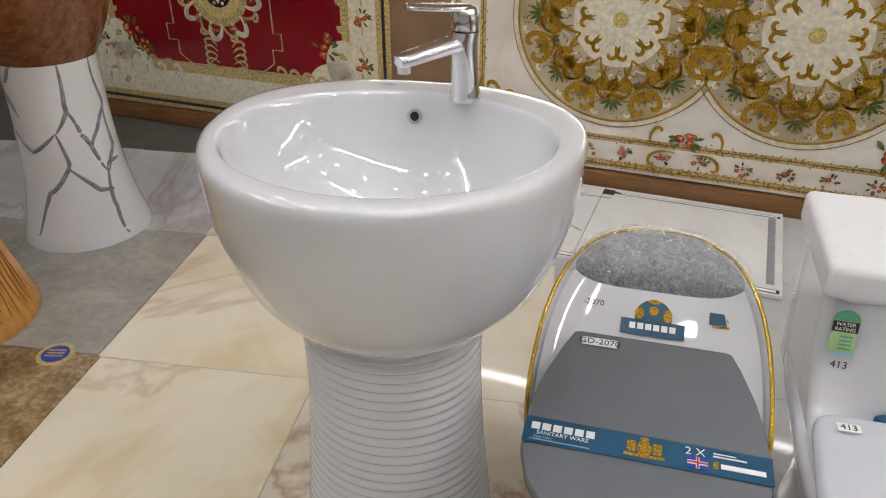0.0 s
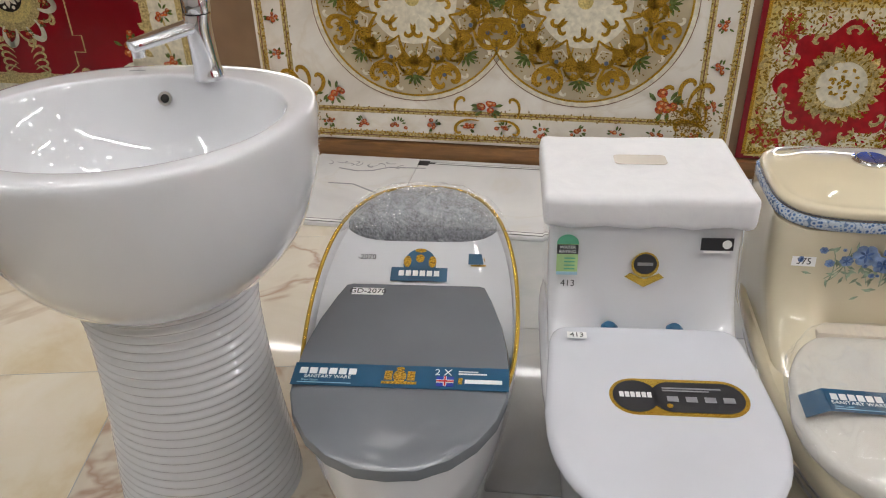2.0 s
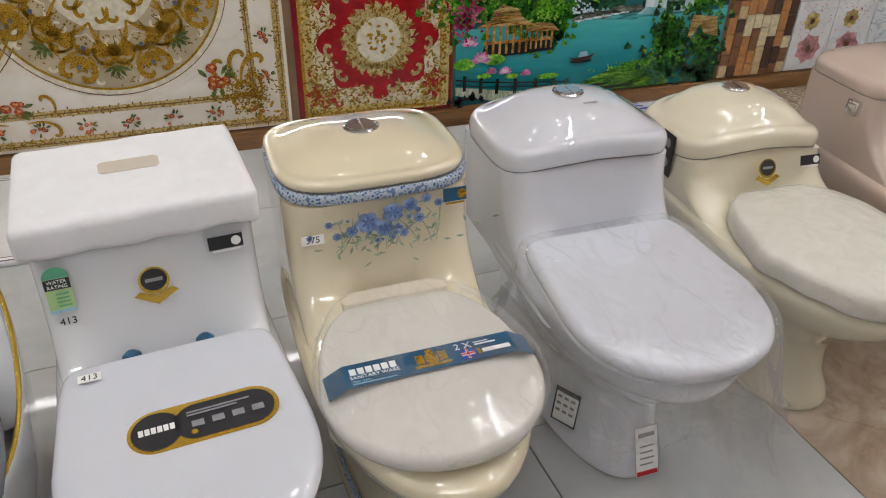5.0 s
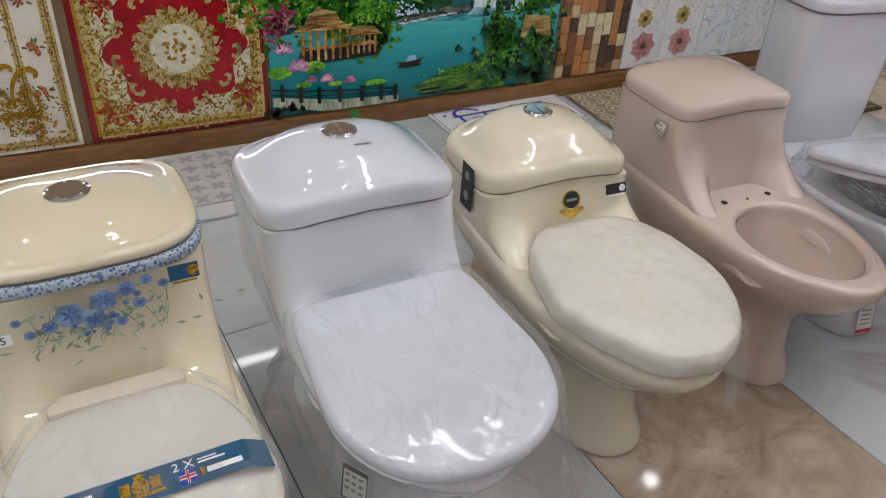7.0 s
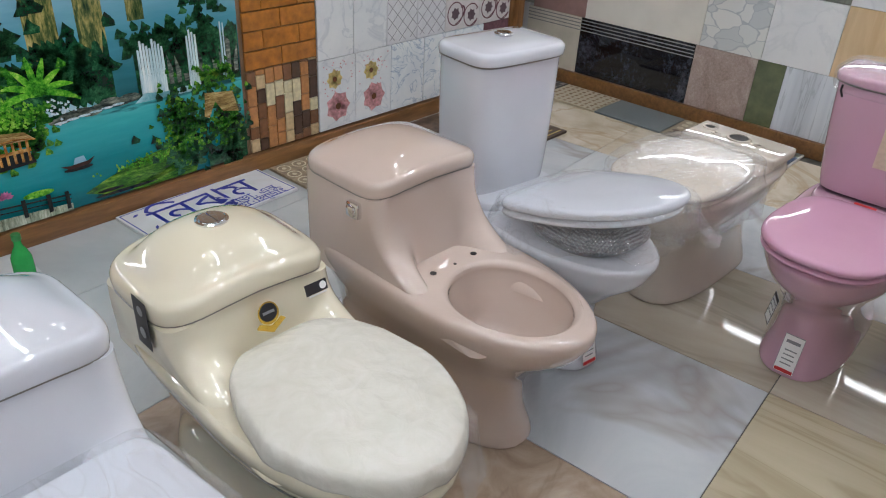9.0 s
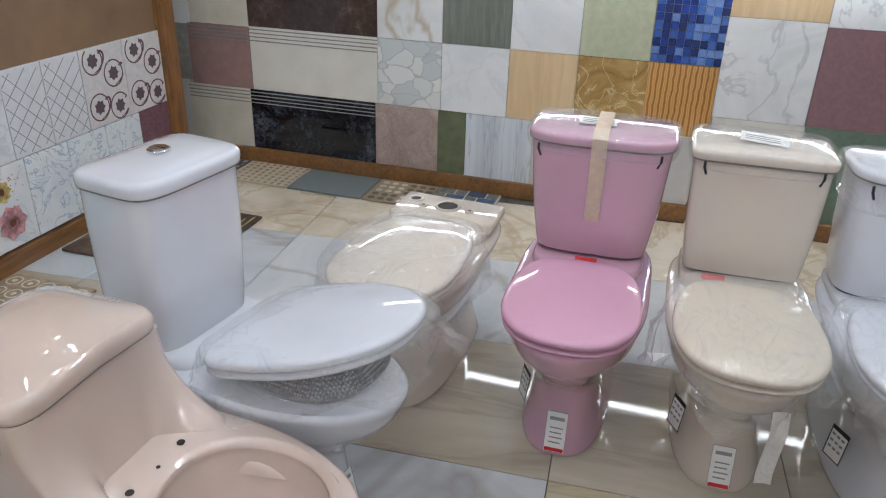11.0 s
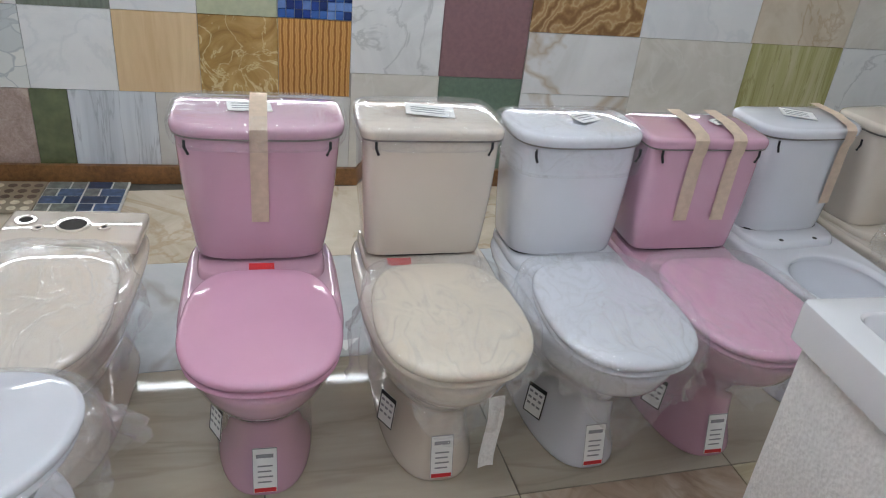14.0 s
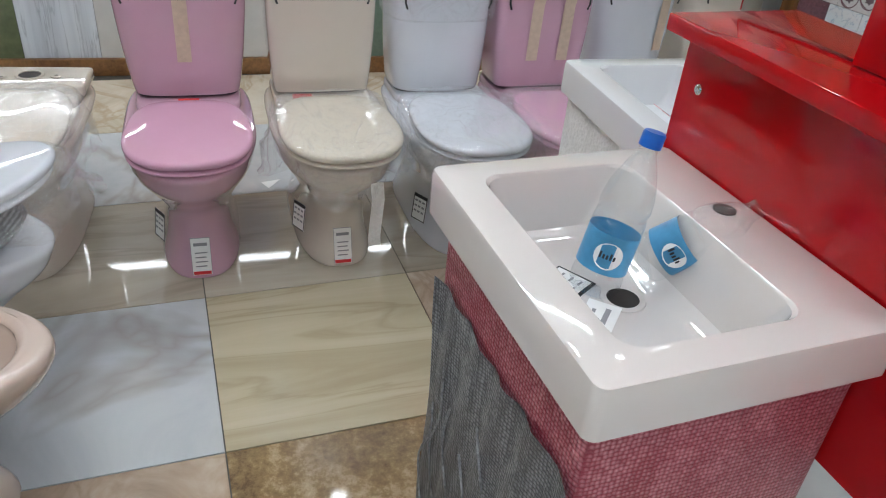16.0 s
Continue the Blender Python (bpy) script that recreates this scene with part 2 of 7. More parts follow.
TRIMWOOD = woodlike("brown_wood_trim", "5f4025", "8a6238", "x", 4)
FRAMEWOOD = woodlike("brown_frame_wood", "5a3a1e", "916539", "z", 4)
WALLPAINT = plain("white_wall_paint", "d9d7d2", 0.7, grain=0.03, scale=4, bumpy=0.1)
BOARD = plain("brown_board", "7d6248", 0.5, grain=0.08, scale=6)
CEIL = plain("ceiling_paint", "dddcd8", 0.8, grain=0.03, scale=4)
DARKGROUT = plain("dark_floor_grout", "55524c", 0.8, grain=0.1)
GROUT = plain("tile_grout", "a9a7a2", 0.7, grain=0.06)
STRIPGLOW = glow("strip_lens", (1.0, 0.99, 0.97, 1), 30)
MIRROR, _, _ = base("mirror_silver", (0.9, 0.9, 0.9, 1), 0.01, 1.0)
LAMPGLOW = glow("lamp_lens", (1.0, 0.98, 0.95, 1), 48)
TUBEGLOW = glow("tube_lens", (0.97, 0.985, 1.0, 1), 80)

ONYX = marble("onyx_tile", "d8c6a0", "e6dcc5", "eee8db", "a07a40", 1.5, 0.9, 0.3, 0.05, 2.0)
WHITEMARBLE = marble("white_marble_tile", "a6abb0", "bcc0c4", "d0d2d2", "7d6347", 1.7, 0.8, 0.4, 0.035, 1.1)
PALETILE = marble("pale_grey_tile", "a6a8a8", "b5b7b7", "c1c2c1", "aab0b0", 1.2, 1.0, 0.4, 0.06, 1.6)
LIGHTBEIGE = marble("light_beige_tile", "cfc5b2", "dcd4c4", "e4dfd2", "9a6a48", 1.5, 1.0, 0.6, 0.06, 2.0)
TRAVERTINE = marble("travertine_tile", "a3977c", "b8ad92", "c4baa2", "93876c", 1.6, 1.6, 0.4, 0.06, 0.8, (4, 0.5, 1))
GREIGE = marble("greige_tile", "9b9282", "aca392", "b9b1a2", "8a8172", 1.4, 1.2, 0.4, 0.05, 0.9, (3, 0.5, 1))
BROWNMARBLE = marble("brown_marble_tile", "8e7a68", "ab9885", "c2b3a2", "7f6a56", 4.5, 2.4, 0.35, 0.06, 1.6)
GREYSTONE = granite("grey_stone_tile", "88857f", "9c9992", "adaaa3", 30, 0.25)
BROWNGRANITE = granite("brown_granite_tile", "54402c", "86704f", "b8a688", 46, 0.06)
CREAMMARBLE = marble("cream_marble_tile", "b5a78f", "cbbfab", "d9d0c0", "a58b66", 2.4, 1.8, 0.5, 0.08, 1.5)

# ---- building helpers ----


def mesh_of(name, bm, mat, smooth=True, sharp=40):
    me = bpy.data.meshes.new(name)
    bmesh.ops.recalc_face_normals(bm, faces=bm.faces)
    if smooth:
        for f in bm.faces:
            f.smooth = True
        lim = radians(sharp)
        for e in bm.edges:
            if len(e.link_faces) == 2 and e.calc_face_angle(0) > lim:
                e.smooth = False
    bm.to_mesh(me)
    bm.free()
    me.materials.append(mat)
    return me


def part(name, bm, mat, parent, label="", smooth=True, sharp=40):
    ob = new(name, mesh_of(name, bm, mat, smooth, sharp))
    ob.parent = parent
    if label:
        tagged(ob, label)
    return ob


def thing(name, m, label, category, group=""):
    ob = new(name)
    ob.empty_display_size = 0.1
    ob.matrix_basis = m
    return tagged(ob, label, category, group)


def solid(name, bm, mat, label, category="", kind="", m=None, smooth=True):
    ob = new(name, mesh_of(name, bm, mat, smooth))
    if m is not None:
        ob.matrix_basis = m
    return tagged(ob, label, category, "", kind)


def box(x0, x1, y0, y1, z0, z1, bevel=0.0, seg=2, bm=None):
    bm = bm or bmesh.new()
    vs = [bm.verts.new((x, y, z)) for x in (x0, x1) for y in (y0, y1) for z in (z0, z1)]
    fs = [bm.faces.new([vs[i] for i in q]) for q in ((0, 1, 3, 2), (4, 6, 7, 5), (0, 4, 5, 1), (2, 3, 7, 6), (0, 2, 6, 4), (1, 5, 7, 3))]
    if bevel:
        es = list({e for f in fs for e in f.edges})
        bmesh.ops.bevel(bm, geom=es, offset=bevel, segments=seg, profile=0.6, affect="EDGES")
    return bm


def outline(w, yf, yb, ym, nf=2.0, nb=2.0, n=44):
    """An egg-shaped or squarish plan outline: half width w, front tip yf (minus y), back yb, widest at ym."""
    pts = []
    for i in range(n):
        a = 2 * math.pi * i / n
        c, s = math.cos(a), math.sin(a)
        k = nb if s > 0 else nf
        x = w * math.copysign(abs(c) ** (2 / k), c)
        y = ym + (yb - ym if s > 0 else ym - yf) * math.copysign(abs(s) ** (2 / k), s)
        pts.append((x, y))
    return pts


def smooth_rows(rows, steps):
    """Catmull-Rom through rows of numbers."""
    r = np.array(rows, float)
    out = []
    for i in range(len(r) - 1):
        p0, p1, p2, p3 = r[max(i - 1, 0)], r[i], r[i + 1], r[min(i + 2, len(r) - 1)]
        for k in range(steps):
            t = k / steps
            out.append(0.5 * (2 * p1 + (p2 - p0) * t + (2 * p0 - 5 * p1 + 4 * p2 - p3) * t * t + (3 * p1 - p0 - 3 * p2 + p3) * t ** 3))
    out.append(r[-1])
    return out


def loft(rows, steps=4, n=44, cap0=True, cap1=True, bm=None):
    """Rows of (z, w, yf, yb, ym, nf, nb[, rise[, slope]]) skinned into one body. rise lifts the back of a ring, slope tilts it along y."""
    bm = bm or bmesh.new()
    rows = [tuple(r) + (0,) * (9 - len(r)) for r in rows]
    last = None
    rings = []
    for r in smooth_rows(rows, steps):
        z, w, yf, yb, ym, nf, nb, rise, slope = r
        ring = []
        for x, y in outline(w, yf, yb, ym, max(nf, 1.2), max(nb, 1.2), n):
            t = min(1, max(0, (y - yf) / (yb - yf)))
            k = min(1, max(0, (t - 0.3) / 0.7))
            ring.append(bm.verts.new((x, y, z + rise * k * k * (3 - 2 * k) + slope * (y - ym))))
        rings.append(ring)
        if last:
            for i in range(n):
                j = (i + 1) % n
                bm.faces.new((last[i], last[j], ring[j], ring[i]))
        last = ring
    if cap0:
        bm.faces.new(rings[0][::-1])
    if cap1:
        bm.faces.new(rings[-1])
    return bm


def turned(profile, n=40, steps=3, sx=1.0, sy=1.0, cap0=True, cap1=True):
    """A body of revolution from (radius, z) rows."""
    bm = bmesh.new()
    last = None
    rings = []
    for r, z in (smooth_rows(profile, steps) if steps > 1 else profile):
        ring = [bm.verts.new((sx * r * math.cos(2 * math.pi * i / n), sy * r * math.sin(2 * math.pi * i / n), z)) for i in range(n)]
        rings.append(ring)
        if last:
            for i in range(n):
                j = (i + 1) % n
                bm.faces.new((last[i], last[j], ring[j], ring[i]))
        last = ring
    if cap0:
        bm.faces.new(rings[0][::-1])
    if cap1:
        bm.faces.new(rings[-1])
    return bm


def tube(pts, r, n=10, closed=False, bm=None):
    bm = bm or bmesh.new()
    pts = [Vector(p) for p in pts]
    rings = []
    for i, p in enumerate(pts):
        a = pts[i - 1] if (i or closed) else pts[i]
        b = pts[(i + 1) % len(pts)] if (closed or i < len(pts) - 1) else pts[i]
        d = (b - a).normalized()
        u = d.orthogonal().normalized() if abs(d.z) > 0.95 else d.cross(Vector((0, 0, 1))).normalized()
        v = d.cross(u)
        rr = r[i] if isinstance(r, (list, tuple)) else r
        rings.append([bm.verts.new(p + rr * (u * math.cos(2 * math.pi * k / n) + v * math.sin(2 * math.pi * k / n))) for k in range(n)])
    for i in range(len(rings) - (0 if closed else 1)):
        a, b = rings[i], rings[(i + 1) % len(rings)]
        for k in range(n):
            bm.faces.new((a[k], a[(k + 1) % n], b[(k + 1) % n], b[k]))
    if not closed:
        bm.faces.new(rings[0][::-1])
        bm.faces.new(rings[-1])
    return bm


def slab(pts, z0, z1, bm=None):
    """A flat polygon in the xy plane with thickness."""
    bm = bm or bmesh.new()
    lo = [bm.verts.new((x, y, z0)) for x, y in pts]
    hi = [bm.verts.new((x, y, z1)) for x, y in pts]
    n = len(pts)
    bm.faces.new(lo[::-1])
    bm.faces.new(hi)
    for i in range(n):
        bm.faces.new((lo[i], lo[(i + 1) % n], hi[(i + 1) % n], hi[i]))
    return bm


def rrect(cx, cy, w, h, r, seg=5):
    pts = []
    for k, (sx, sy) in enumerate(((1, 1), (-1, 1), (-1, -1), (1, -1))):
        for i in range(seg + 1):
            a = math.pi / 2 * (k + i / seg)
            pts.append((cx + sx * (w / 2 - r) + r * math.cos(a), cy + sy * (h / 2 - r) + r * math.sin(a)))
    return pts


def rect(x0, y0, x1, y1):
    return [(x0, y0), (x1, y0), (x1, y1), (x0, y1)]


def oval(cx, cy, a, b, n=24):
    return [(cx + a * math.cos(2 * math.pi * i / n), cy + b * math.sin(2 * math.pi * i / n)) for i in range(n)]


def text(body, size, mat, parent, m, name="number"):
    cu = bpy.data.curves.new(name, "FONT")
    cu.body, cu.size, cu.align_x, cu.align_y, cu.extrude = body, size, "CENTER", "CENTER", 0.0003
    cu.materials.append(mat)
    ob = new(name, cu)
    ob.parent = parent
    ob.matrix_basis = m
    return ob


def flat(name, shapes, z, mat, parent, m, label=""):
    """Printed shapes in the plane of m, z above it."""
    if name in ("word_block", "key_gap", "key_border") and len(shapes) > 1:
        return [flat(name, [s], z, mat, parent, m, label) for s in shapes][-1]
    bm = bmesh.new()
    for s in shapes:
        slab(s, z, z + 0.0006, bm)
    ob = part(name, bm, mat, parent, label, smooth=False)
    ob.matrix_basis = m
    if len(shapes) > 8:
        tagged(ob, kind="stuff")
    return ob


def ribbon(pts, w):
    """A curved stroke as a row of quads; w runs along it."""
    out = []
    n = len(pts)
    edge = []
    for i, (x, y) in enumerate(pts):
        a, b = pts[max(i - 1, 0)], pts[min(i + 1, n - 1)]
        dx, dy = b[0] - a[0], b[1] - a[1]
        d = math.hypot(dx, dy) or 1
        ww = (w[i] if isinstance(w, list) else w) / 2
        edge.append(((x - dy / d * ww, y + dx / d * ww), (x + dy / d * ww, y - dx / d * ww)))
    for (a, b), (c, d) in zip(edge, edge[1:]):
        out.append([b, d, c, a])
    return out


def petal(x, y, ang, l, w):
    return [(x + u * l * math.cos(ang) - v * w * math.sin(ang), y + u * l * math.sin(ang) + v * w * math.cos(ang)) for u, v in ((0, 0), (.3, .4), (.65, .5), (1, 0), (.65, -.5), (.3, -.4))]


# ---- structure ----
XB = 4.935
solid("ceiling", box(-5.0, 5.6, -6.6, 0.75, 3.0, 3.1), CEIL, "white painted flat showroom ceiling", kind="structure", smooth=False)
solid("wall_north", box(-5.0, 5.15, 0.6, 0.75, 0, 3.0), WALLPAINT, "plain white painted wall behind the display boards", kind="structure", smooth=False)
solid("wall_west", box(-5.15, -5.0, -6.6, 0.75, 0, 3.0), WALLPAINT, "plain white painted side wall", kind="structure", smooth=False)
solid("wall_south", box(-5.0, 5.6, -6.75, -6.6, 0, 3.0), WALLPAINT, "plain white painted wall behind the walker", kind="structure", smooth=False)
FLOOR = solid("floor", box(-5.15, 5.6, -6.75, 0.75, -0.12, -0.005), DARKGROUT, "polished mixed sample tiles on the showroom floor", kind="structure", smooth=False)
WALL_E = solid("wall_east", box(XB + 0.008, 5.15, -6.6, 0.6, 0, 3.0), GROUT, "tall wall covered with mixed sample tiles", kind="structure", smooth=False)
WALL_D = solid("wall_display", box(-5.0, 4.62, 0.012, 0.14, 0, 3.0), BOARD, "display wall with printed ceramic mural panels", kind="structure", smooth=False)
tr = solid("trim", box(-5.0, 4.62, -0.02, 0.012, 0.0, 0.072, 0.003), TRIMWOOD, "brown wood trim strip along the display wall foot", kind="structure")
tr = solid("trim", box(XB - 0.022, XB + 0.008, -6.6, 0.6, 0.0, 0.078, 0.003), TRIMWOOD, "brown wood trim strip along the sample wall foot", kind="structure")
solid("trim", box(4.55, 4.64, -0.03, 0.15, 0.0, 2.6, 0.004), FRAMEWOOD, "brown wood post at the display wall end", kind="structure")

for x, y, rz, length in TUBES:
    t = thing("tube_lamp", pose(x, y, 2.96, 0, 0, rz), "long white linear ceiling lamp, lit", "ceiling lamp", "linear ceiling lamps")
    part("housing", box(-length / 2 - 0.02, length / 2 + 0.02, -0.02, 0.02, 0.0, 0.04, 0.006), CEIL, t)
    part("glass_tube", tube([(-length / 2, 0, -.045), (length / 2, 0, -.045)], .017, 14), TUBEGLOW, t, "glowing white tube")
    for e in (-1, 1):
        part("end_cap", box(e * (length / 2 + .012) - .012, e * (length / 2 + .012) + .012, -.02, .02, -.066, 0, .004), CEIL, t)
# lit strips along the top edge of the display boards
for m, length in ((pose(XB - .002, -2.3, 1.06, 0, 0, 90), 3.4), (pose(.2, .0, 1.06), 2.8)):
    t = thing("strip_lamp", m, "thin white light strip along the display boards, lit", "strip lamp", "light strips on the walls")
    side = 1 if length > 3 else -1
    part("channel", box(-length / 2, length / 2, min(0, side * .012), max(0, side * .012), -.028, .028, .002), CEIL, t)
    part("lens", box(-length / 2 + .01, length / 2 - .01, side * .02 - .006, side * .02 + .006, -.011, .011, .002), STRIPGLOW, t, "glowing white lens")
# the x -2.8 column is added only to brighten the left end
SPOTS = [(x, y) for x in (-2.8, -2.0, -1.2, -0.4, 0.4, 1.2, 2.0, 2.8, 3.6) for y in (-0.55, -1.25, -2.1, -2.9, -3.8)] + [(4.1, -0.2), (4.75, -2.75)]
first = None
for x, y in SPOTS:
    if first is None:
        first = thing("downlight", pose(x, y, 3.0), "small round recessed ceiling downlight, lit", "ceiling lamp", "ceiling downlights")
        part("bezel", turned([(0.054, -0.012), (0.066, -0.012), (0.072, 0.0)], 24, 1, cap0=False, cap1=False), CEIL, first)
        part("lens", turned([(0.055, -0.008), (0.055, -0.004)], 24, 1), LAMPGLOW, first, "glowing white lens")
    else:
        copy_thing(first, pose(x, y, 3.0))

# ---- toilets ----
BODY_ONE = [
    (0.0, .125, -.50, .12, -.18, 2.4, 4), (0.015, .128, -.505, .12, -.18, 2.4, 4), (0.09, .112, -.475, .12, -.18, 2.3, 4), (0.18, .118, -.475, .12, -.19, 2.2, 4),
    (0.25, .145, -.53, .12, -.22, 2.1, 4), (0.31, .172, -.60, .12, -.26, 2.0, 4.5), (0.355, .186, -.632, .12, -.28, 2.0, 5), (0.38, .188, -.636, .12, -.28, 2.0, 5), (0.393, .178, -.622, .115, -.28, 2.0, 5)]
BODY_TWO = [
    (0.0, .118, -.46, .10, -.16, 2.6, 4), (0.015, .12, -.463, .10, -.16, 2.6, 4), (0.10, .105, -.44, .08, -.17, 2.4, 3.5), (0.19, .108, -.44, .07, -.19, 2.3, 3),
    (0.26, .14, -.50, .08, -.22, 2.1, 3), (0.32, .172, -.565, .09, -.26, 2.0, 3.5), (0.365, .182, -.59, .095, -.27, 2.0, 4), (0.385, .184, -.595, .10, -.27, 2.0, 5), (0.395, .176, -.585, .095, -.27, 2.0, 5)]


def bowl_cut(zt, w, yf, yb, ym):
    """Rows that carry a body from its rim down into an open bowl."""
    return [(zt, w, yf, yb, ym, 2, 2.2), (zt - .012, w - .012, yf + .012, yb - .008, ym, 2, 2.2), (zt - .03, w - .012, yf + .012, yb - .008, ym, 2, 2.2),
            (zt - .10, w - .035, yf + .05, yb - .02, ym, 2, 2), (zt - .16, w - .075, yf + .14, yb - .03, ym, 2, 2), (zt - .17, .02, ym - .06, ym + .02, ym - .02, 2, 2)]


def seat_lid(t, mat, z, w, yf, yb, ym, th=0.03, nb=3.0, nf=2.1, slope=0.0, name="seat_lid", dome=0.012, label="", taper=0.0):
    rows = [(z, w - .012, yf + .012, yb - .006, ym, nf, nb, 0, slope), (z + .004, w - .003, yf + .003, yb - .001, ym, nf, nb, 0, slope), (z + th * .55, w, yf, yb, ym, nf, nb, 0, slope),
            (z + th * .85, w - .006, yf + .006, yb - .004, ym, nf, nb, 0, slope), (z + th, w - .02, yf + .02, yb - .015, ym, nf, nb, 0, slope),
            (z + th + dome * .7, w * .62, yf + (ym - yf) * .38, yb - .06, ym, nf, nb, 0, slope), (z + th + dome, w * .25, yf + (ym - yf) * .75, ym + .05, ym, 2, 2.2, 0, slope)]
    bm = loft(rows, 3)
    for v in bm.verts:
        if v.co.y > ym:
            v.co.x *= 1 - taper * min(1, (v.co.y - ym) / (yb - ym)) ** 1.5
    return part(name, bm, mat, t, label)


def button(t, z, y, mat, tilt=0, w=0.03):
    b = part("flush_button", turned([(w * 1.15, 0.0), (w * 1.15, .004), (w, .006), (w * .95, .004)], 28, 1), mat, t, "round chrome dual flush button")
    b.matrix_basis = pose(0, y, z, tilt)
    for s in (-1, 1):
        h = bmesh.new()
        slab([(s * .002, -w * .85), (s * .002, w * .85)] + [(s * w * .88 * math.cos(a), w * .88 * math.sin(a)) for a in np.linspace(1.4, -1.4, 9)], .004, .008, h)
        part("push_half", h, mat, b, smooth=False)


def ridged(x, y, z):
    """Sharp fold lines: 1 on a crease, falling to 0 between creases."""
    return (1 - min(1, abs(noise.noise((x, y, z))) * 2.2)) ** 2


def film(t, w, yf, yb, ym, ztop, zlow, seed, flare=0.03, slope=0.0, mat=FILM, nb=4.5, taper=.16, spread=1.0):
    """Loose crinkled film laid over a seat and hanging in folds under the rim."""
    bm = bmesh.new()
    n, rings = 128, []
    hang = ztop - zlow
    levels = [(k, 0.0) for k in (.12, .25, .38, .5, .62, .74, .85, .93, .985)] + [(1.035, d) for d in (.06, .14, .24, .36, .5, .64, .78, .9, 1.0)]
    for k, d in levels:
        ring = []
        for i in range(n):
            a = 2 * math.pi * i / n
            c, s = math.cos(a), math.sin(a)
            ux, uy = c * 3.2, s * 3.2
            fold = ridged(ux + seed, uy, d * 1.3) + .6 * ridged(ux * 2.3, uy * 2.3 + seed, d * 2.5)
            loose = max(0, noise.noise((c * 1.3 + seed * .7, s * 1.3, 0)) + .25)
            edge = spread * (d * (.014 + .030 * (fold - .55)) + d * d * loose * .06) - d * d * flare
            e = 2 / (nb if s > 0 else 2.2)
            cc, ss = math.copysign(abs(c) ** e, c), math.copysign(abs(s) ** e, s)
            x = (w * k + edge) * cc * (1 - (taper * max(0, ss) ** 1.5))
            y = ym + ((yb - ym) if s > 0 else (ym - yf)) * k * ss + edge * s
            droop = hang * d * (.72 + .55 * loose + .22 * noise.noise((c * 4, s * 4 + seed, 3)))
            top = .0025 - .009 * max(0, k - .8) / .2 if d == 0 else -.006
            lift = (.0042 if d == 0 else .004) * ridged(x * 13 + seed, y * 9, 1.0)
            ring.append(bm.verts.new((x, y, ztop + top + lift - droop + slope * (y - ym))))
        if rings:
            for i in range(n):
                j = (i + 1) % n
                bm.faces.new((rings[-1][i], rings[-1][j], ring[j], ring[i]))
        rings.append(ring)
    bm.faces.new(rings[0])
    ob = part("plastic_film", bm, mat, t, "clear crinkled plastic packing film", sharp=180)
    ob.visible_shadow = False
    return ob


def face_plane(x, y, z, rx, rz=0):
    """A print's pose: its x along the face, its y up the face."""
    return pose(x, y, z, rx, 0, rz)


def spec_label(t, m, w=.055, h=.115):
    lab = flat("spec_label", [rect(-w / 2, -h / 2, w / 2, h / 2)], 0.0005, PAPER, t, m, "white product label with small grey print and red foot")
    flat("heading_bar", [rect(-w * .35, h * .28, w * .35, h * .36)], .0012, GREYINK, lab, Matrix())
    flat("print_bar", [rect(-w * .3, h * (.08 - .12 * i), w * (.32 - .06 * (i % 2)), h * (.11 - .12 * i)) for i in range(4)], .0012, GREYINK, lab, Matrix())
    flat("red_band", [rect(-w * .45, -h * .49, w * .45, -h * .4)], .0012, REDINK, lab, Matrix())
    flat("border_line", [rect(-w / 2, h / 2 - .002, w / 2, h / 2), rect(-w / 2, -h / 2, -w / 2 + .001, h / 2), rect(w / 2 - .001, -h / 2, w / 2, h / 2)], .0012, GREYINK, lab, Matrix())


def guide_label(t, m, w=.06, h=.09):
    lab = flat("guide_label", [rect(-w / 2, -h / 2, w / 2, h / 2)], 0.0005, PAPER, t, m, "white guide sticker with black frame and small drawings")
    k = .003
    flat("frame_line", [rect(-w / 2, h / 2 - .012, w / 2, h / 2), rect(-w / 2, -h / 2, -w / 2 + k, h / 2), rect(w / 2 - k, -h / 2, w / 2, h / 2), rect(-w / 2, -h / 2, w / 2, -h / 2 + k)], .0012, INK, lab, Matrix())
    flat("small_print", [rect(-w * .38 + (i % 3) * w * .27, h * (.2 - .2 * (i // 3)), -w * .38 + (i % 3) * w * .27 + w * .17, h * (.27 - .2 * (i // 3))) for i in range(9)], .0012, GREYINK, lab, Matrix())


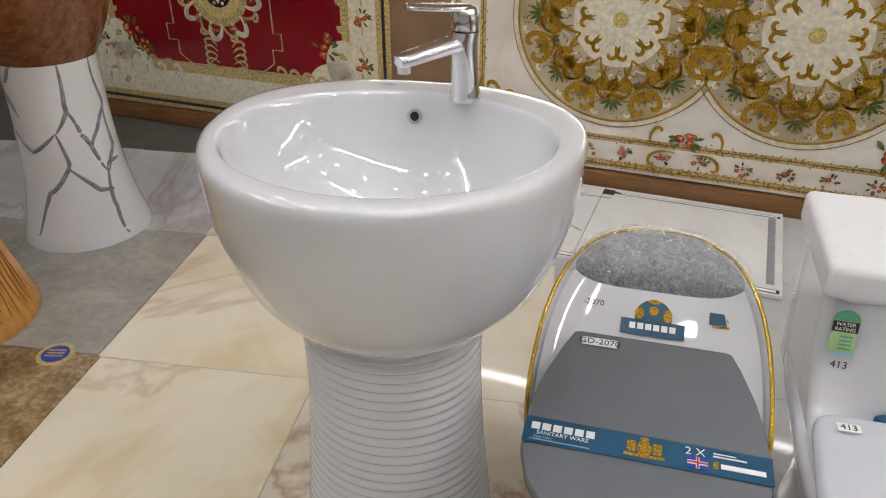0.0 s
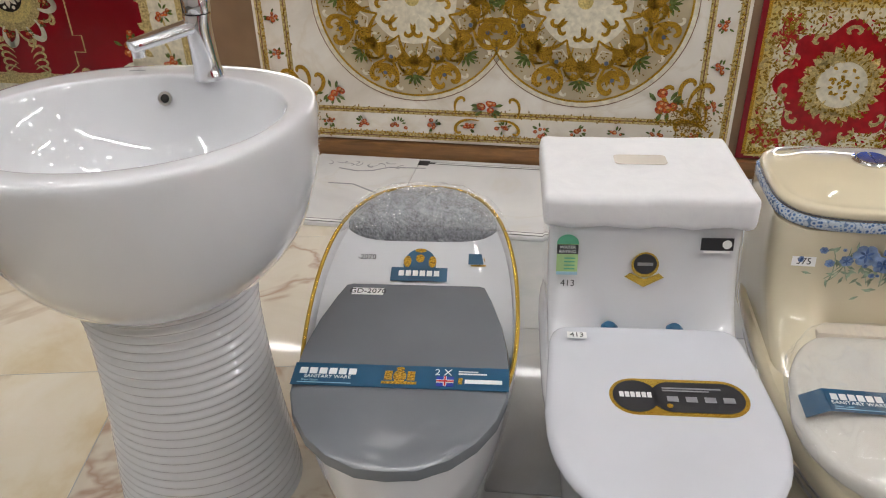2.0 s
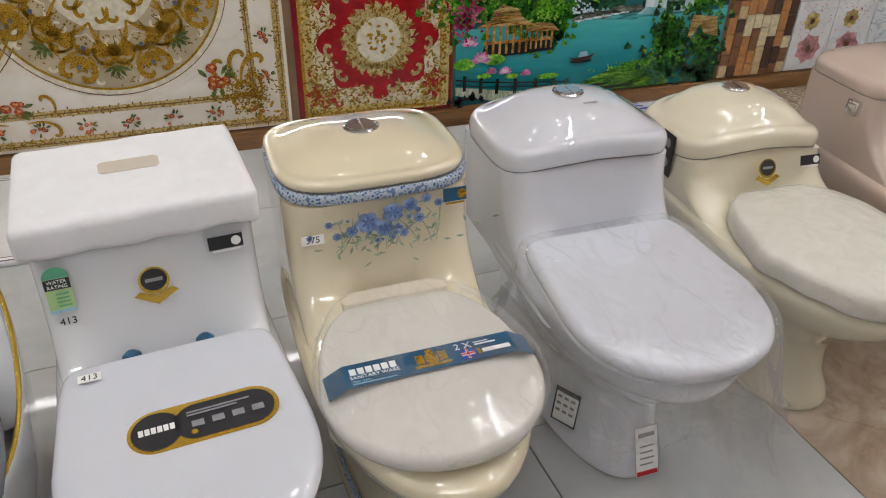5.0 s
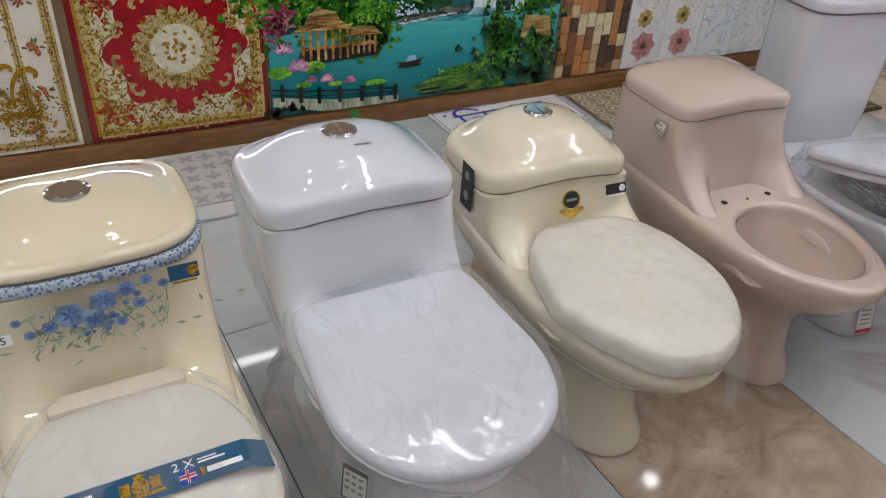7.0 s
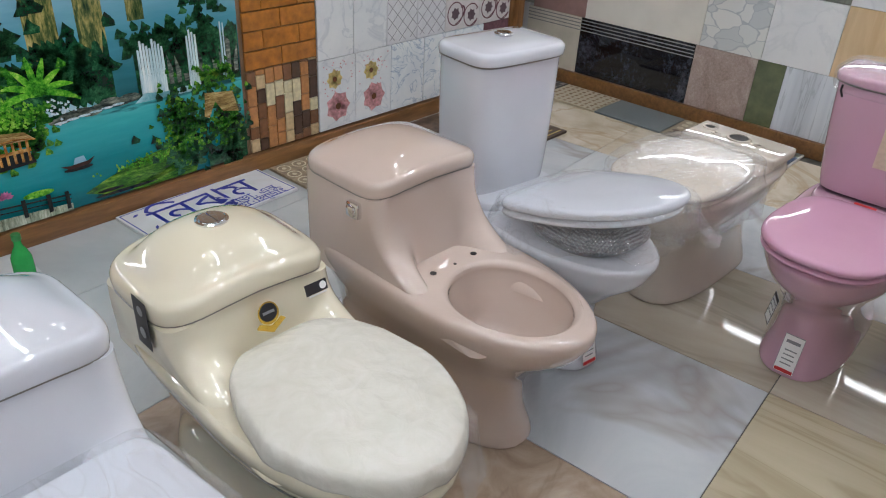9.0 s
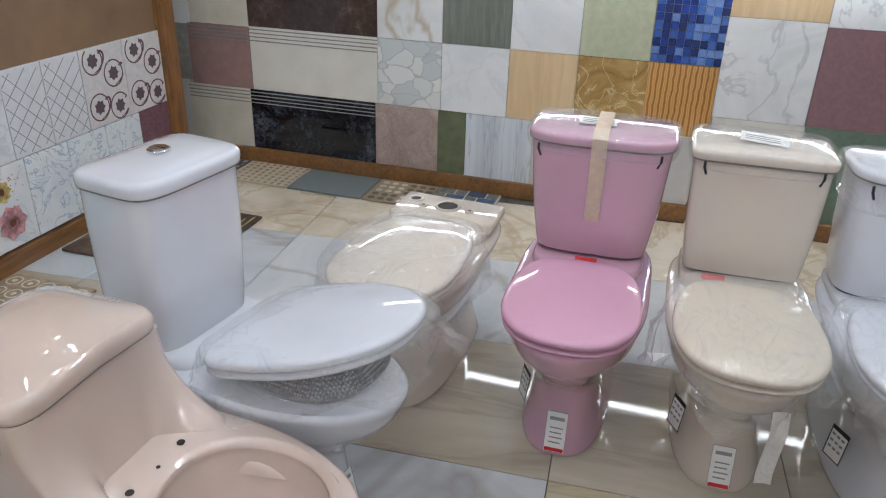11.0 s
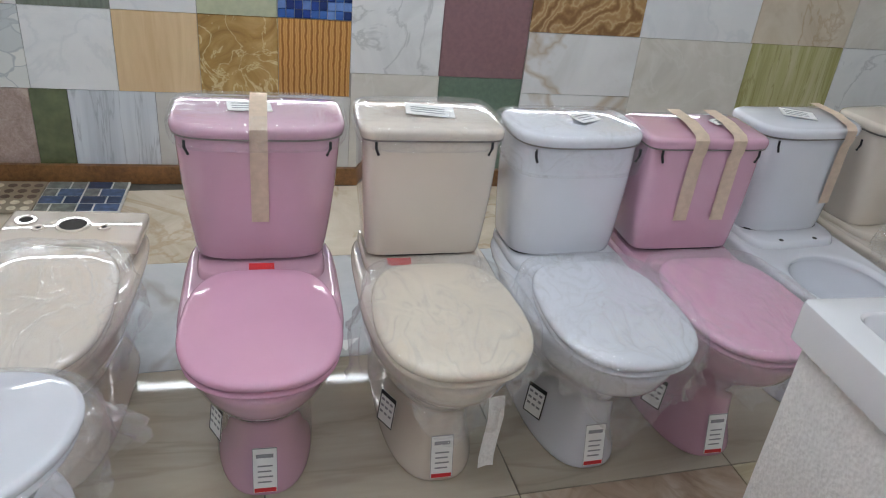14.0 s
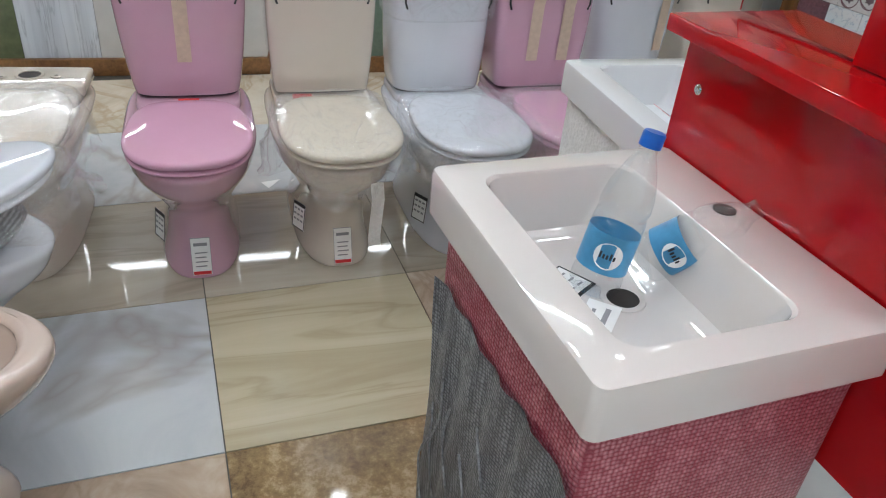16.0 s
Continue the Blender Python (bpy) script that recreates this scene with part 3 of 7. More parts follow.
def strap(t, w, y, z, m, mat=TEAL, droop=0):
    """A printed teal paper strap across a seat lid: word blocks, gold crest, flag, small print."""
    s = flat("paper_strap", [rect(-w / 2, -.026, w / 2, .026)], .0, mat, t, m, "teal paper strap with white and gold print")
    if droop:
        for e in (-1, 1):
            flat("strap_end", [rect(-.002, -.026, .036, .026) if e > 0 else rect(-.036, -.026, .002, .026)], .0, mat, s, pose(e * w / 2, 0, 0, 0, e * droop, 0), "strap end bent down over the lid")
    flat("word_block", [rect(-w * .47 + i * w * .046, .0, -w * .47 + i * w * .046 + w * .036, .014) for i in range(6)], .001, PAPER, s, Matrix(), "white logo word blocks")
    text("SANITARY WARE", .0105, PAPER, s, pose(-w * .335, -.006, .001), "lettering")
    text("Dear User:", .0065, SKYPRINT, s, pose(-w * .415, -.0145, .001), "lettering")
    flat("print_bar", [rect(-w * .47, -.021, -w * .22, -.0195)], .001, SKYPRINT, s, Matrix())
    flat("crest", [oval(0, 0, .011, .015), rect(-.026, -.009, -.013, .012), rect(.013, -.009, .026, .012), rect(-.03, -.018, .03, -.012), oval(0, .018, .007, .004)], .001, GOLD, s, Matrix(), "gold crest print")
    text("2 X", .02, PAPER, s, pose(w * .2, .012, .001), "lettering")
    flat("flag_field", [rect(w * .17, -.02, w * .25, .002)], .001, BLUEINK, s, Matrix())
    flat("flag_cross", [rect(w * .17, -.0125, w * .25, -.0055), rect(w * .203, -.02, w * .217, .002)], .0018, PAPER, s, Matrix())
    flat("flag_cross", [rect(w * .17, -.0105, w * .25, -.0075), rect(w * .2065, -.02, w * .2135, .002)], .0026, REDINK, s, Matrix())
    flat("print_bar", [rect(w * .27, .008, w * .4, .011), rect(w * .27, .014, w * .36, .016), rect(w * .3, -.012, w * .47, -.003)], .001, PAPER, s, Matrix())
    flat("print_bar", [rect(w * .27, -.014, w * .29, .0)], .001, GOLD, s, Matrix())
    return s


def badge(t, m, k=1.0):
    """A round black and gold maker's badge."""
    b = flat("badge", [oval(0, .012 * k, .025 * k, .025 * k)], .0005, GOLDTRIM, t, m, "round black and gold badge")
    flat("badge_face", [oval(0, .014 * k, .021 * k, .02 * k)], .0012, INK, b, Matrix())
    flat("ribbon", [[(-.036 * k, -.012 * k), (0, -.032 * k), (.036 * k, -.012 * k), (.026 * k, -.004 * k), (0, -.016 * k), (-.026 * k, -.004 * k)]], .0012, GOLDTRIM, b, Matrix())
    flat("word_bar", [rect(-.014 * k, .011 * k, .014 * k, .017 * k)], .002, GREYINK, b, Matrix())


def small_sticker(t, m, w=.05, h=.022, mat=INK, mat2=PAPER):
    b = flat("sticker", [rect(-w / 2, -h / 2, w / 2, h / 2)], .0005, mat, t, m)
    flat("print_bar", [rect(-w * .4, -h * .7, w * .4, -h * .55), oval(w * .3, 0, h * .35, h * .35, 14)], .0012, mat2, b, Matrix())


def number_tag(t, m, body, w=.04, h=.017):
    b = flat("number_tag", [rect(-w / 2, -h / 2, w / 2, h / 2)], .0005, PAPER, t, m, "small white tag with a black number")
    text(body, h * .95, INK, b, pose(0, 0, .0013))

# the egg-shaped toilet with a gold edge and a grey lid
t = thing("toilet", pose(.135, -1.44, 0, 0, 0, 6), "white egg-shaped toilet with gold edge and grey lid, wrapped", "toilet", "toilets on the showroom floor")
rows = [(0.0, .145, -.50, .10, -.2, 2.2, 2.6), (.015, .15, -.51, .10, -.2, 2.2, 2.6), (.12, .165, -.545, .11, -.22, 2.1, 2.4), (.25, .192, -.60, .105, -.24, 2.05, 2.3, .04), (.34, .203, -.618, .10, -.25, 2, 2.3, .10), (.385, .206, -.622, .09, -.25, 2, 2.3, .142), (.396, .203, -.617, .085, -.25, 2, 2.3, .148)]
inner = [(.394, .197, -.609, .079, -.25, 2, 2.3, .146), (.378, .193, -.60, .073, -.25, 2, 2.3, .135), (.33, .188, -.59, .065, -.25, 2, 2.3, .08)]
part("body", loft(rows + inner, 3, 64), WHITE, t, "white glazed egg body")


def egg_rim(y):
    """Height and half width of the egg's rim at a place along its length."""
    k = min(1, max(0, ((y + .622) / .717 - .3) / .7))
    q = (y + .25) / (.335 if y > -.25 else .372)
    return .394 + .147 * k * k * (3 - 2 * k), .2 * max(0, 1 - abs(q) ** (2.3 if y > -.25 else 2)) ** (1 / (2.3 if y > -.25 else 2))


pts = []
ring = outline(.2015, -.62, .083, -.25, 2, 2.3, 80)
for x, y in ring[60:] + ring[:60]:
    if y > -.47:
        pts.append((x, y, egg_rim(y)[0] + .004))
part("gold_edge", tube(pts, .0042, 8), GOLDTRIM, t, "shiny gold edging line")
TILT = 25.0


def egg_sheet(y0, y1, height, inset, n=12, m=24):
    """A sheet that fills the egg from side to side between two places along its length."""
    bm = bmesh.new()
    g = []
    for j in range(n + 1):
        y = y0 + (y1 - y0) * j / n
        half = max(.01, egg_rim(y)[1] - inset)
        g.append([bm.verts.new((half * (2 * i / m - 1), y, height(2 * i / m - 1, y, j / n))) for i in range(m + 1)])
    for j in range(n):
        for i in range(m):
            bm.faces.new((g[j][i], g[j][i + 1], g[j + 1][i + 1], g[j + 1][i]))
    return bm


def hood_height(y):
    return .458 + (y + .09) * math.tan(radians(TILT))


part("hood_panel", egg_sheet(-.30, .055, lambda u, y, v: hood_height(y) + .02 * abs(u) ** 5, .008), WHITE, t, "sloped white inner panel")
def pad_height(u, y, v):
    front = min(1, v / .12)
    return hood_height(y) * (1 - front) + front * (egg_rim(y)[0] + .002 + .022 * (1 - abs(u) ** 4) * math.sin(math.pi * min(1, .2 + .7 * v)) + .003 * noise.noise((u * 9, y * 60, 2)))


part("foam_pad", egg_sheet(-.045, .076, pad_height, .006, 18, 40), FOAMGREY, t, "grey packing foam pad over the hood", sharp=80)
hood_film = egg_sheet(-.066, .08, lambda u, y, v: pad_height(u, y, max(v, .1)) + .006 + .006 * ridged(u * 5, y * 30, 4), -.012, 20, 48)
part("plastic_film", hood_film, THICKFILM, t, "clear crinkled plastic film over the foam", sharp=180).visible_shadow = False
F = pose(0, -.07, hood_height(-.07), TILT) @ pose(0, .028, .003)
b = flat("crest", [oval(0, -.062, .034, .04), rect(-.058, -.102, .058, -.069)], .001, TEAL, t, F, "dark teal crest sticker")
flat("crest_gold", [oval(-.026, -.055, .008, .014), oval(.026, -.055, .008, .014), oval(0, -.047, .009, .010), oval(0, -.027, .012, .005)], .002, GOLD, b, Matrix(), "gold crest animals")
flat("word_block", [rect(-.042 + i * .0145, -.09, -.042 + i * .0145 + .011, -.077) for i in range(6)], .002, PAPER, b, Matrix())
small_sticker(t, F @ pose(.125, -.045, 0), .05, .026, TEAL, GOLD)
text("GD-2070", .017, INK, t, F @ pose(-.125, -.045, .001), "lettering")
def grey_lid_plan(inset):
    half = [(-.628, .0), (-.622, .05), (-.60, .098), (-.565, .138), (-.52, .168), (-.47, .184), (-.42, .187), (-.36, .184), (-.29, .172), (-.22, .152), (-.185, .139), (-.178, .128)]
    half = [(max(-.628 + inset, min(-.178 - inset, y)), max(0, x - inset)) for y, x in half]
    return [(x, y) for y, x in half] + [(-x, y) for y, x in half[::-1]][:-1]


lid = bmesh.new()
last = None
for inset, z in ((.008, .412), (.001, .416), (0, .43), (.003, .436), (.012, .4385), (.05, .4395), (.1, .44)):
    ring = [lid.verts.new((x, y, z + .10 * (y + .40))) for x, y in grey_lid_plan(inset)]
    if last:
        for i in range(len(ring)):
            j = (i + 1) % len(ring)
            lid.faces.new((last[i], last[j], ring[j], ring[i]))
    last = ring
lid.faces.new(last)
part("seat_lid", lid, GREYLID, t, "flat matt grey plastic lid")
L = pose(0, -.40, .4385, math.degrees(math.atan(.10)), 0, 0)
strap(t, .37, 0, 0, L @ pose(0, -.035, .003))
number_tag(t, L @ pose(-.09, .19, .003), "GD-2070", .062, .02)


def swoop_tank(t, mat, rows, yb=.12, r=.03, rb=.02):
    """Tank of a one-piece toilet: rows of (z, half width, y of the side wings, y of the middle); the wings run down to the rim."""
    bm = bmesh.new()
    last = None
    rings = []
    for z, w, yw, ymid in smooth_rows(rows, 5):
        pts = []
        for u in np.linspace(-1, 1, 27):
            q = min(1, max(0, (abs(u) - .45) / .55))
            pts.append((u * (w - r), ymid + (yw - ymid) * q * q * (3 - 2 * q)))
        for a in np.linspace(-math.pi / 2, 0, 7)[1:]:
            pts.append((w - r + r * math.cos(a), yw + r + r * math.sin(a)))
        for q in (.25, .5, .75):
            pts.append((w, yw + r + (yb - rb - yw - r) * q))
        back = [(w - rb + rb * math.cos(a), yb - rb + rb * math.sin(a)) for a in np.linspace(0, math.pi / 2, 5)]
        pts += back + [(0, yb)] + [(-x, y) for x, y in back[::-1]]
        for q in (.75, .5, .25):
            pts.append((-w, yw + r + (yb - rb - yw - r) * q))
        for a in np.linspace(0, -math.pi / 2, 7)[:-1]:
            pts.append((-(w - r + r * math.cos(a)), yw + r + r * math.sin(a)))
        ring = [bm.verts.new((x, y, z)) for x, y in pts]
        if last:
            for i in range(len(ring)):
                j = (i + 1) % len(ring)
                bm.faces.new((last[i], last[j], ring[j], ring[i]))
        last = ring
        rings.append(ring)
    bm.faces.new(rings[0][::-1])
    bm.faces.new(rings[-1])
    return part("tank", bm, mat, t, "", True, 60)


def swoop_rows(w, top, yf, low=.36, reach=-.43, step=.0, wl=.172):
    """A concave sweep from the rim up to the tank's top edge."""
    out = []
    for q in (0, .06, .13, .22, .34, .5, .7, .87, 1):
        z = low + (top - low) * q
        e = (1 - q) ** 3.2
        out.append((z, wl + (w - wl) * min(1, q * 1.6), yf + (reach - yf) * e - .02 * (1 - q), yf - (.045 + step) * (1 - q) ** 1.5))
    return out


def lid_one(t, mat, w, z, h, yf, yb, nf=5, nb=5, dome=.02, edge=.012, label=""):
    part("lid_seam", loft([(z - .0025, w - .0008, yf + .0008, yb - .001, 0, nf, nb), (z + .0008, w - .0008, yf + .0008, yb - .001, 0, nf, nb)], 1, cap0=False, cap1=False), SEAM, t, "dark joint under the lid")
    return part("tank_lid", loft([(z, w - .004, yf + .004, yb - .004, 0, nf, nb), (z + .003, w, yf, yb, 0, nf, nb), (z + h * .6, w + .001, yf - .001, yb, 0, nf, nb), (z + h * .9, w - edge * .5, yf + edge * .5, yb - edge * .5, 0, nf, nb),
                                  (z + h, w - edge * 1.6, yf + edge * 1.6, yb - edge * 1.6, 0, nf, nb), (z + h + dome * .7, w * .6, yf * .6, yb * .6, 0, 3, 3), (z + h + dome, w * .2, yf * .2, yb * .2, 0, 2.2, 2.2)], 3), mat, t, label)


# box-tank toilet with foam-wrapped tank lid
t = thing("toilet", pose(.572, -1.46, 0, 0, 0, 6), "white one-piece toilet with squared seat lid and foam-wrapped tank", "toilet", "toilets on the showroom floor")
part("bowl", loft(BODY_ONE, 4), WHITE, t)
swoop_tank(t, WHITE, swoop_rows(.176, .606, -.125, .34, -.3, .02), r=.02)
hood = box(-.19, .19, -.147, .147, .608, .672, .016, 3)
bmesh.ops.subdivide_edges(hood, edges=[e for e in hood.edges if e.calc_length() > .15], cuts=10)
for v in hood.verts:
    v.co += Vector((0, 0, .002 * math.sin(v.co.x * 60) if v.co.z < .63 else .0006 * math.sin(v.co.x * 31))) + Vector((0, .002 * math.sin(v.co.x * 140), 0))
part("foam_wrap", hood, FOAMWHITE, t, "white foam sheet wrapped over the tank lid")
bt = flat("button_cover", [rrect(0, .02, .1, .045, .01)], 0, PALE, t, pose(0, 0, .6728))
FR = face_plane(0, -.1415, .553, 80)
g = flat("rating_label", [rect(-.163, -.05, -.113, .025)], .001, LIME, t, FR @ pose(-.035, 0, 0) @ Matrix.Scale(.78, 4), "green and black water rating label")
flat("rating_dial", [[(-.138 + .026 * math.cos(a), .025 + .024 * math.sin(a)) for a in np.linspace(0, math.pi, 14)]], .001, GREENINK, g, Matrix())
flat("rating_band", [rect(-.163, .0, -.113, .024)], .0018, INK, g, Matrix())
text("WATER", .011, PAPER, g, pose(-.138, .017, .0026), "lettering")
text("RATING", .011, PAPER, g, pose(-.138, .006, .0026), "lettering")
flat("print_bar", [rect(-.145, -.012 - .009 * i, -.12, -.009 - .009 * i) for i in range(4)], .0018, GREENINK, g, Matrix())
flat("blue_base", [rect(-.163, -.053, -.113, -.045)], .0018, SKYPRINT, g, Matrix())
text("413", .018, INK, t, FR @ pose(-.14, -.058, .003), "lettering")
badge(t, FR @ pose(0, -.03, .002))
small_sticker(t, FR @ pose(.125, .025, .002), .058, .024)
side = flat("side_sticker", [rect(-.035, -.03, .035, .03)], .001, INK, t, pose(-.1735, -.03, .57, 90, 0, -90), "black and gold sticker")
for s in (-.06, .06):
    part("hinge_cap", turned([(.016, .39), (.016, .412), (.01, .418)], 16, 1), TEAL, t).location = (s, -.19, .012)
seat_lid(t, WHITELID, .40, .188, -.632, -.195, -.42, .026, 14, 2.5, .03, dome=.004, taper=.1, label="glossy white squared plastic lid under film")
L = pose(0, -.36, .432, math.degrees(math.atan(.03)))
o = flat("oval_sticker", [rrect(.03, -.03, .225, .085, .042, 8)], .0, GOLDTRIM, t, L, "black and gold oval sticker")
flat("oval_face", [oval(-.04, -.03, .037, .037), rrect(.06, -.03, .15, .07, .034, 8)], .001, INK, o, Matrix())
flat("word_block", [rect(-.066 + i * .009, -.034, -.066 + i * .009 + .007, -.022) for i in range(6)], .002, PAPER, o, Matrix())
flat("print_bar", [rect(.005, -.012 - .006 * i, .1 - .02 * i, -.009 - .006 * i) for i in range(2)] + [rect(.01 + .03 * i, -.042, .028 + .03 * i, -.03) for i in range(4)], .002, GREYINK, o, Matrix())
flat("gold_dot", [oval(.012, -.052, .005, .005)], .002, GOLDTRIM, o, Matrix())
number_tag(t, L @ pose(-.125, .12, .004), "413", .035, .018)

# cream toilet with blue floral bands
BANDPRINT, nt, b = base("blue_grey_band", srgb("9fb0c4"), .1)
vo = node(nt, "ShaderNodeTexVoronoi", Scale=120)
nt.links.new(coords(nt, shift=False), vo.inputs["Vector"])
nt.links.new(ramp(nt, vo.outputs["Distance"], [(.12, srgb("2f4f86")), (.3, srgb("6d88b0")), (.42, srgb("b9c3cc")), (.62, srgb("a9b4c0")), (.75, srgb("5b7396"))]), b.inputs["Base Color"])
t = thing("toilet", pose(.985, -1.43, 0, 0, 0, 2), "cream one-piece toilet with blue floral transfer print and wrapped seat", "toilet", "toilets on the showroom floor")
part("bowl", loft(BODY_ONE, 4), CREAM, t)
swoop_tank(t, CREAM, swoop_rows(.175, .6175, -.15, .33, -.44, .0, .17), yb=.136, r=.06, rb=.04)
part("tank_band", loft([(.6205, .178, -.156, .14, 0, 4, 5), (.623, .181, -.159, .142, 0, 4, 5), (.637, .181, -.159, .142, 0, 4, 5), (.6395, .178, -.156, .14, 0, 4, 5)], 2), BANDPRINT, t, "blue floral printed band")
lid_one(t, CREAM, .178, .6425, .022, -.155, .14, 3.6, 4, .026, .014)
button(t, .689, .0, CHROME)
bluef = plain("blue_flower_print", "8298be", .15, grain=.3, scale=60)
leafp = plain("pale_leaf_print", "9aab92", .15, grain=.3, scale=60)
FR = face_plane(0, -.169, .572, 82)
rnd = random.Random(9)
pet, deep, lf, stem = [], [], [], []
blooms = [(-.035, .012, .021), (.012, .024, .019), (-.005, -.004, .017), (.045, .034, .014), (-.065, .0, .011), (.075, .042, .009), (-.092, -.006, .008), (.098, .03, .008), (-.105, .018, .007), (.06, .006, .010), (.03, -.018, .009)]
blooms += [(rnd.gauss(0, .062), rnd.gauss(.0, .024), rnd.uniform(.003, .006)) for _ in range(22)]
for cx, cy, r in blooms:
    for k in range(6):
        a = k * 1.047 + cx * 30
        pet.append(oval(cx + r * .6 * math.cos(a), cy + r * .55 * math.sin(a), r * .5, r * .4, 10))
        deep.append(petal(cx, cy, a + .5, r * .7, r * .22))
for k in range(90):
    x, y = rnd.gauss(0, .06), rnd.gauss(-.014, .024)
    a = rnd.uniform(-.4, 3.4)
    lf.append([(x + u * math.cos(a) - v * math.sin(a), y + u * math.sin(a) + v * math.cos(a)) for u, v in ((-.008, 0), (0, .0026), (.009, 0), (0, -.0026))])
for k in range(16):
    x0 = -.09 + .012 * k
    stem += ribbon([(x0 + .02 * math.sin(q * 2 + k) + .01 * q * (k - 8) / 4, .02 - .06 * q + .006 * math.sin(5 * q + k)) for q in np.linspace(0, 1, 8)], .0014)
flat("stem_print", stem, .0008, leafp, t, FR, "fine green stem print")
flat("leaf_print", lf, .0014, leafp, t, FR, "pale green leaf print")
flat("flower_print", pet, .0022, bluef, t, FR, "blue flower print")
flat("petal_print", deep, .003, plain("deep_blue_petal_print", "5672a8", .15, grain=.3, scale=80), t, FR, "deep blue petal print")
small_sticker(t, FR @ pose(.13, .04, .001), .045, .026, TEAL, GOLD)
number_tag(t, FR @ pose(-.135, -.005, .001), "375", .04, .018)
part("hinge_plate", box(-.1, .1, -.222, -.185, .395, .452, .006), CREAMLID, t)
seat_lid(t, PEARL, .407, .184, -.605, -.2, -.42, .036, 4.5, 2.1, .0, dome=.018, taper=.3, label="pearl white wrapped plastic lid")
s = strap(t, .285, 0, 0, pose(0, -.42, .4665), TEAL, 30)
for i, zz in enumerate((.285, .045)):
    k = smooth_rows(BODY_ONE, 12)
    band = [r for r in k if zz - .012 <= r[0] <= zz + .018]
    part("rim_band", loft([(r[0], r[1] + .0025, r[2] - .0025, r[3] + .002, *r[4:7]) for r in band], 1, cap0=False, cap1=False), bpy.data.materials["blue_grey_band"], t, "blue floral printed band")
m = face_plane(.02, -.484, .11, 92)
lab = flat("foot_label", [rect(-.045, -.045, .045, .03)], .001, PAPER, t, m, "white label with teal and gold heading")
flat("label_heading", [rect(-.045, .03, .045, .048)], .001, TEAL, lab, Matrix())
flat("print_bar", [rect(-.035, .005 - .013 * i, .02, .01 - .013 * i) for i in range(3)], .0018, INK, lab, Matrix())
film(t, .178, -.605, -.2, -.42, .464, .43, 5, 0.004, taper=.3, spread=.3)


def vault(t, w, z0, up, down):
    """Bends tank, seam and lid into a shallow arch, higher in the middle."""
    for c in t.children:
        if c.name.split(".")[0] in ("tank", "tank_lid", "lid_seam"):
            for v in c.data.vertices:
                k = min(1, max(0, (v.co.z - z0) / .11))
                v.co.z += k * ((up + down) * (1 - min(1, abs(v.co.x) / w) ** 2) - down)
            c.data.update()


# white toilet wrapped in film
t = thing("toilet", pose(1.463, -1.33, 0, 0, 0, 1), "white one-piece toilet with rounded tank, wrapped in clear film", "toilet", "toilets on the showroom floor")
part("bowl", loft(BODY_ONE, 4), COOL, t)
swoop_tank(t, COOL, swoop_rows(.194, .575, -.15, .34, -.36, .0, .185), r=.045)
lid_one(t, COOL, .198, .576, .05, -.158, .125, 5, 5, .035, .016)
vault(t, .198, .46, .010, .011)
button(t, .671, 0, CHROME)
flat("print_bar", [rect(-.012, -.06, .02, -.055)], 0, GREYINK, t, pose(.02, 0, .669))
seat_lid(t, WHITELID, .41, .197, -.65, -.2, -.44, .034, 14, 2.2, .02, dome=.006, taper=.1, label="glossy white plastic lid under film")
seat_lid(t, WHITELID, .392, .192, -.64, -.2, -.44, .014, 14, 2.2, .01, "seat", 0, taper=.1)
film(t, .2, -.655, -.19, -.44, .457, .24, 11, .0, mat=THICKFILM, nb=12, taper=.1)
spec_label(t, face_plane(.01, -.494, .07, 70))
guide_label(t, face_plane(-.114, -.36, .105, 83, -58))

# cream toilet with an arched lid seam, foam wrapped seat
t = thing("toilet", pose(1.978, -1.235, 0, 0, 0, -2), "ivory one-piece toilet with domed lid and wrapped foam seat", "toilet", "toilets on the showroom floor")
part("bowl", loft([(r[0] * .95, r[1] * 1.07, r[2] * 1.07, *r[3:]) for r in BODY_ONE], 4), IVORY, t)
swoop_tank(t, IVORY, swoop_rows(.193, .49, -.155, .33, -.46, .0, .188), r=.05)
lid_one(t, IVORY, .196, .492, .05, -.165, .125, 4, 5, .04, .02)
vault(t, .196, .38, .014, .02)
button(t, .595, .0, CHROME)
FR = face_plane(0, -.186, .45, 70)
badge(t, FR @ pose(0, .0, .004), .95)
small_sticker(t, FR @ pose(.12, .02, .004), .055, .024)
sd = flat("side_sticker", [rect(-.028, -.055, .028, .055)], .001, INK, t, pose(-.1985, -.06, .465, 90, 0, -90), "black sticker with silver discs")
for y_, r_ in ((-.022, .012), (.028, .011)):
    flat("disc", [oval(0, y_, r_, r_)], .002, GREYINK, sd, Matrix())
seat_lid(t, FOAMCREAM, .375, .19, -.69, -.21, -.44, .055, 4.5, 1.85, .0, dome=.022, taper=.3, name="wrapped_seat", label="white foam-wrapped seat bulging under plastic")
seat = next(c for c in t.children if c.name.startswith("wrapped_seat"))
for v in seat.data.vertices:
    c = v.co
    c.z += .010 * noise.noise((c.x * 9, c.y * 7, 1)) + .007 * ridged(c.x * 14 + 3, c.y * 8, 2) * (1 if c.y < -.5 else .35)
    c.x += .006 * noise.noise((c.z * 20, c.y * 14, 5))
bm = bmesh.new()
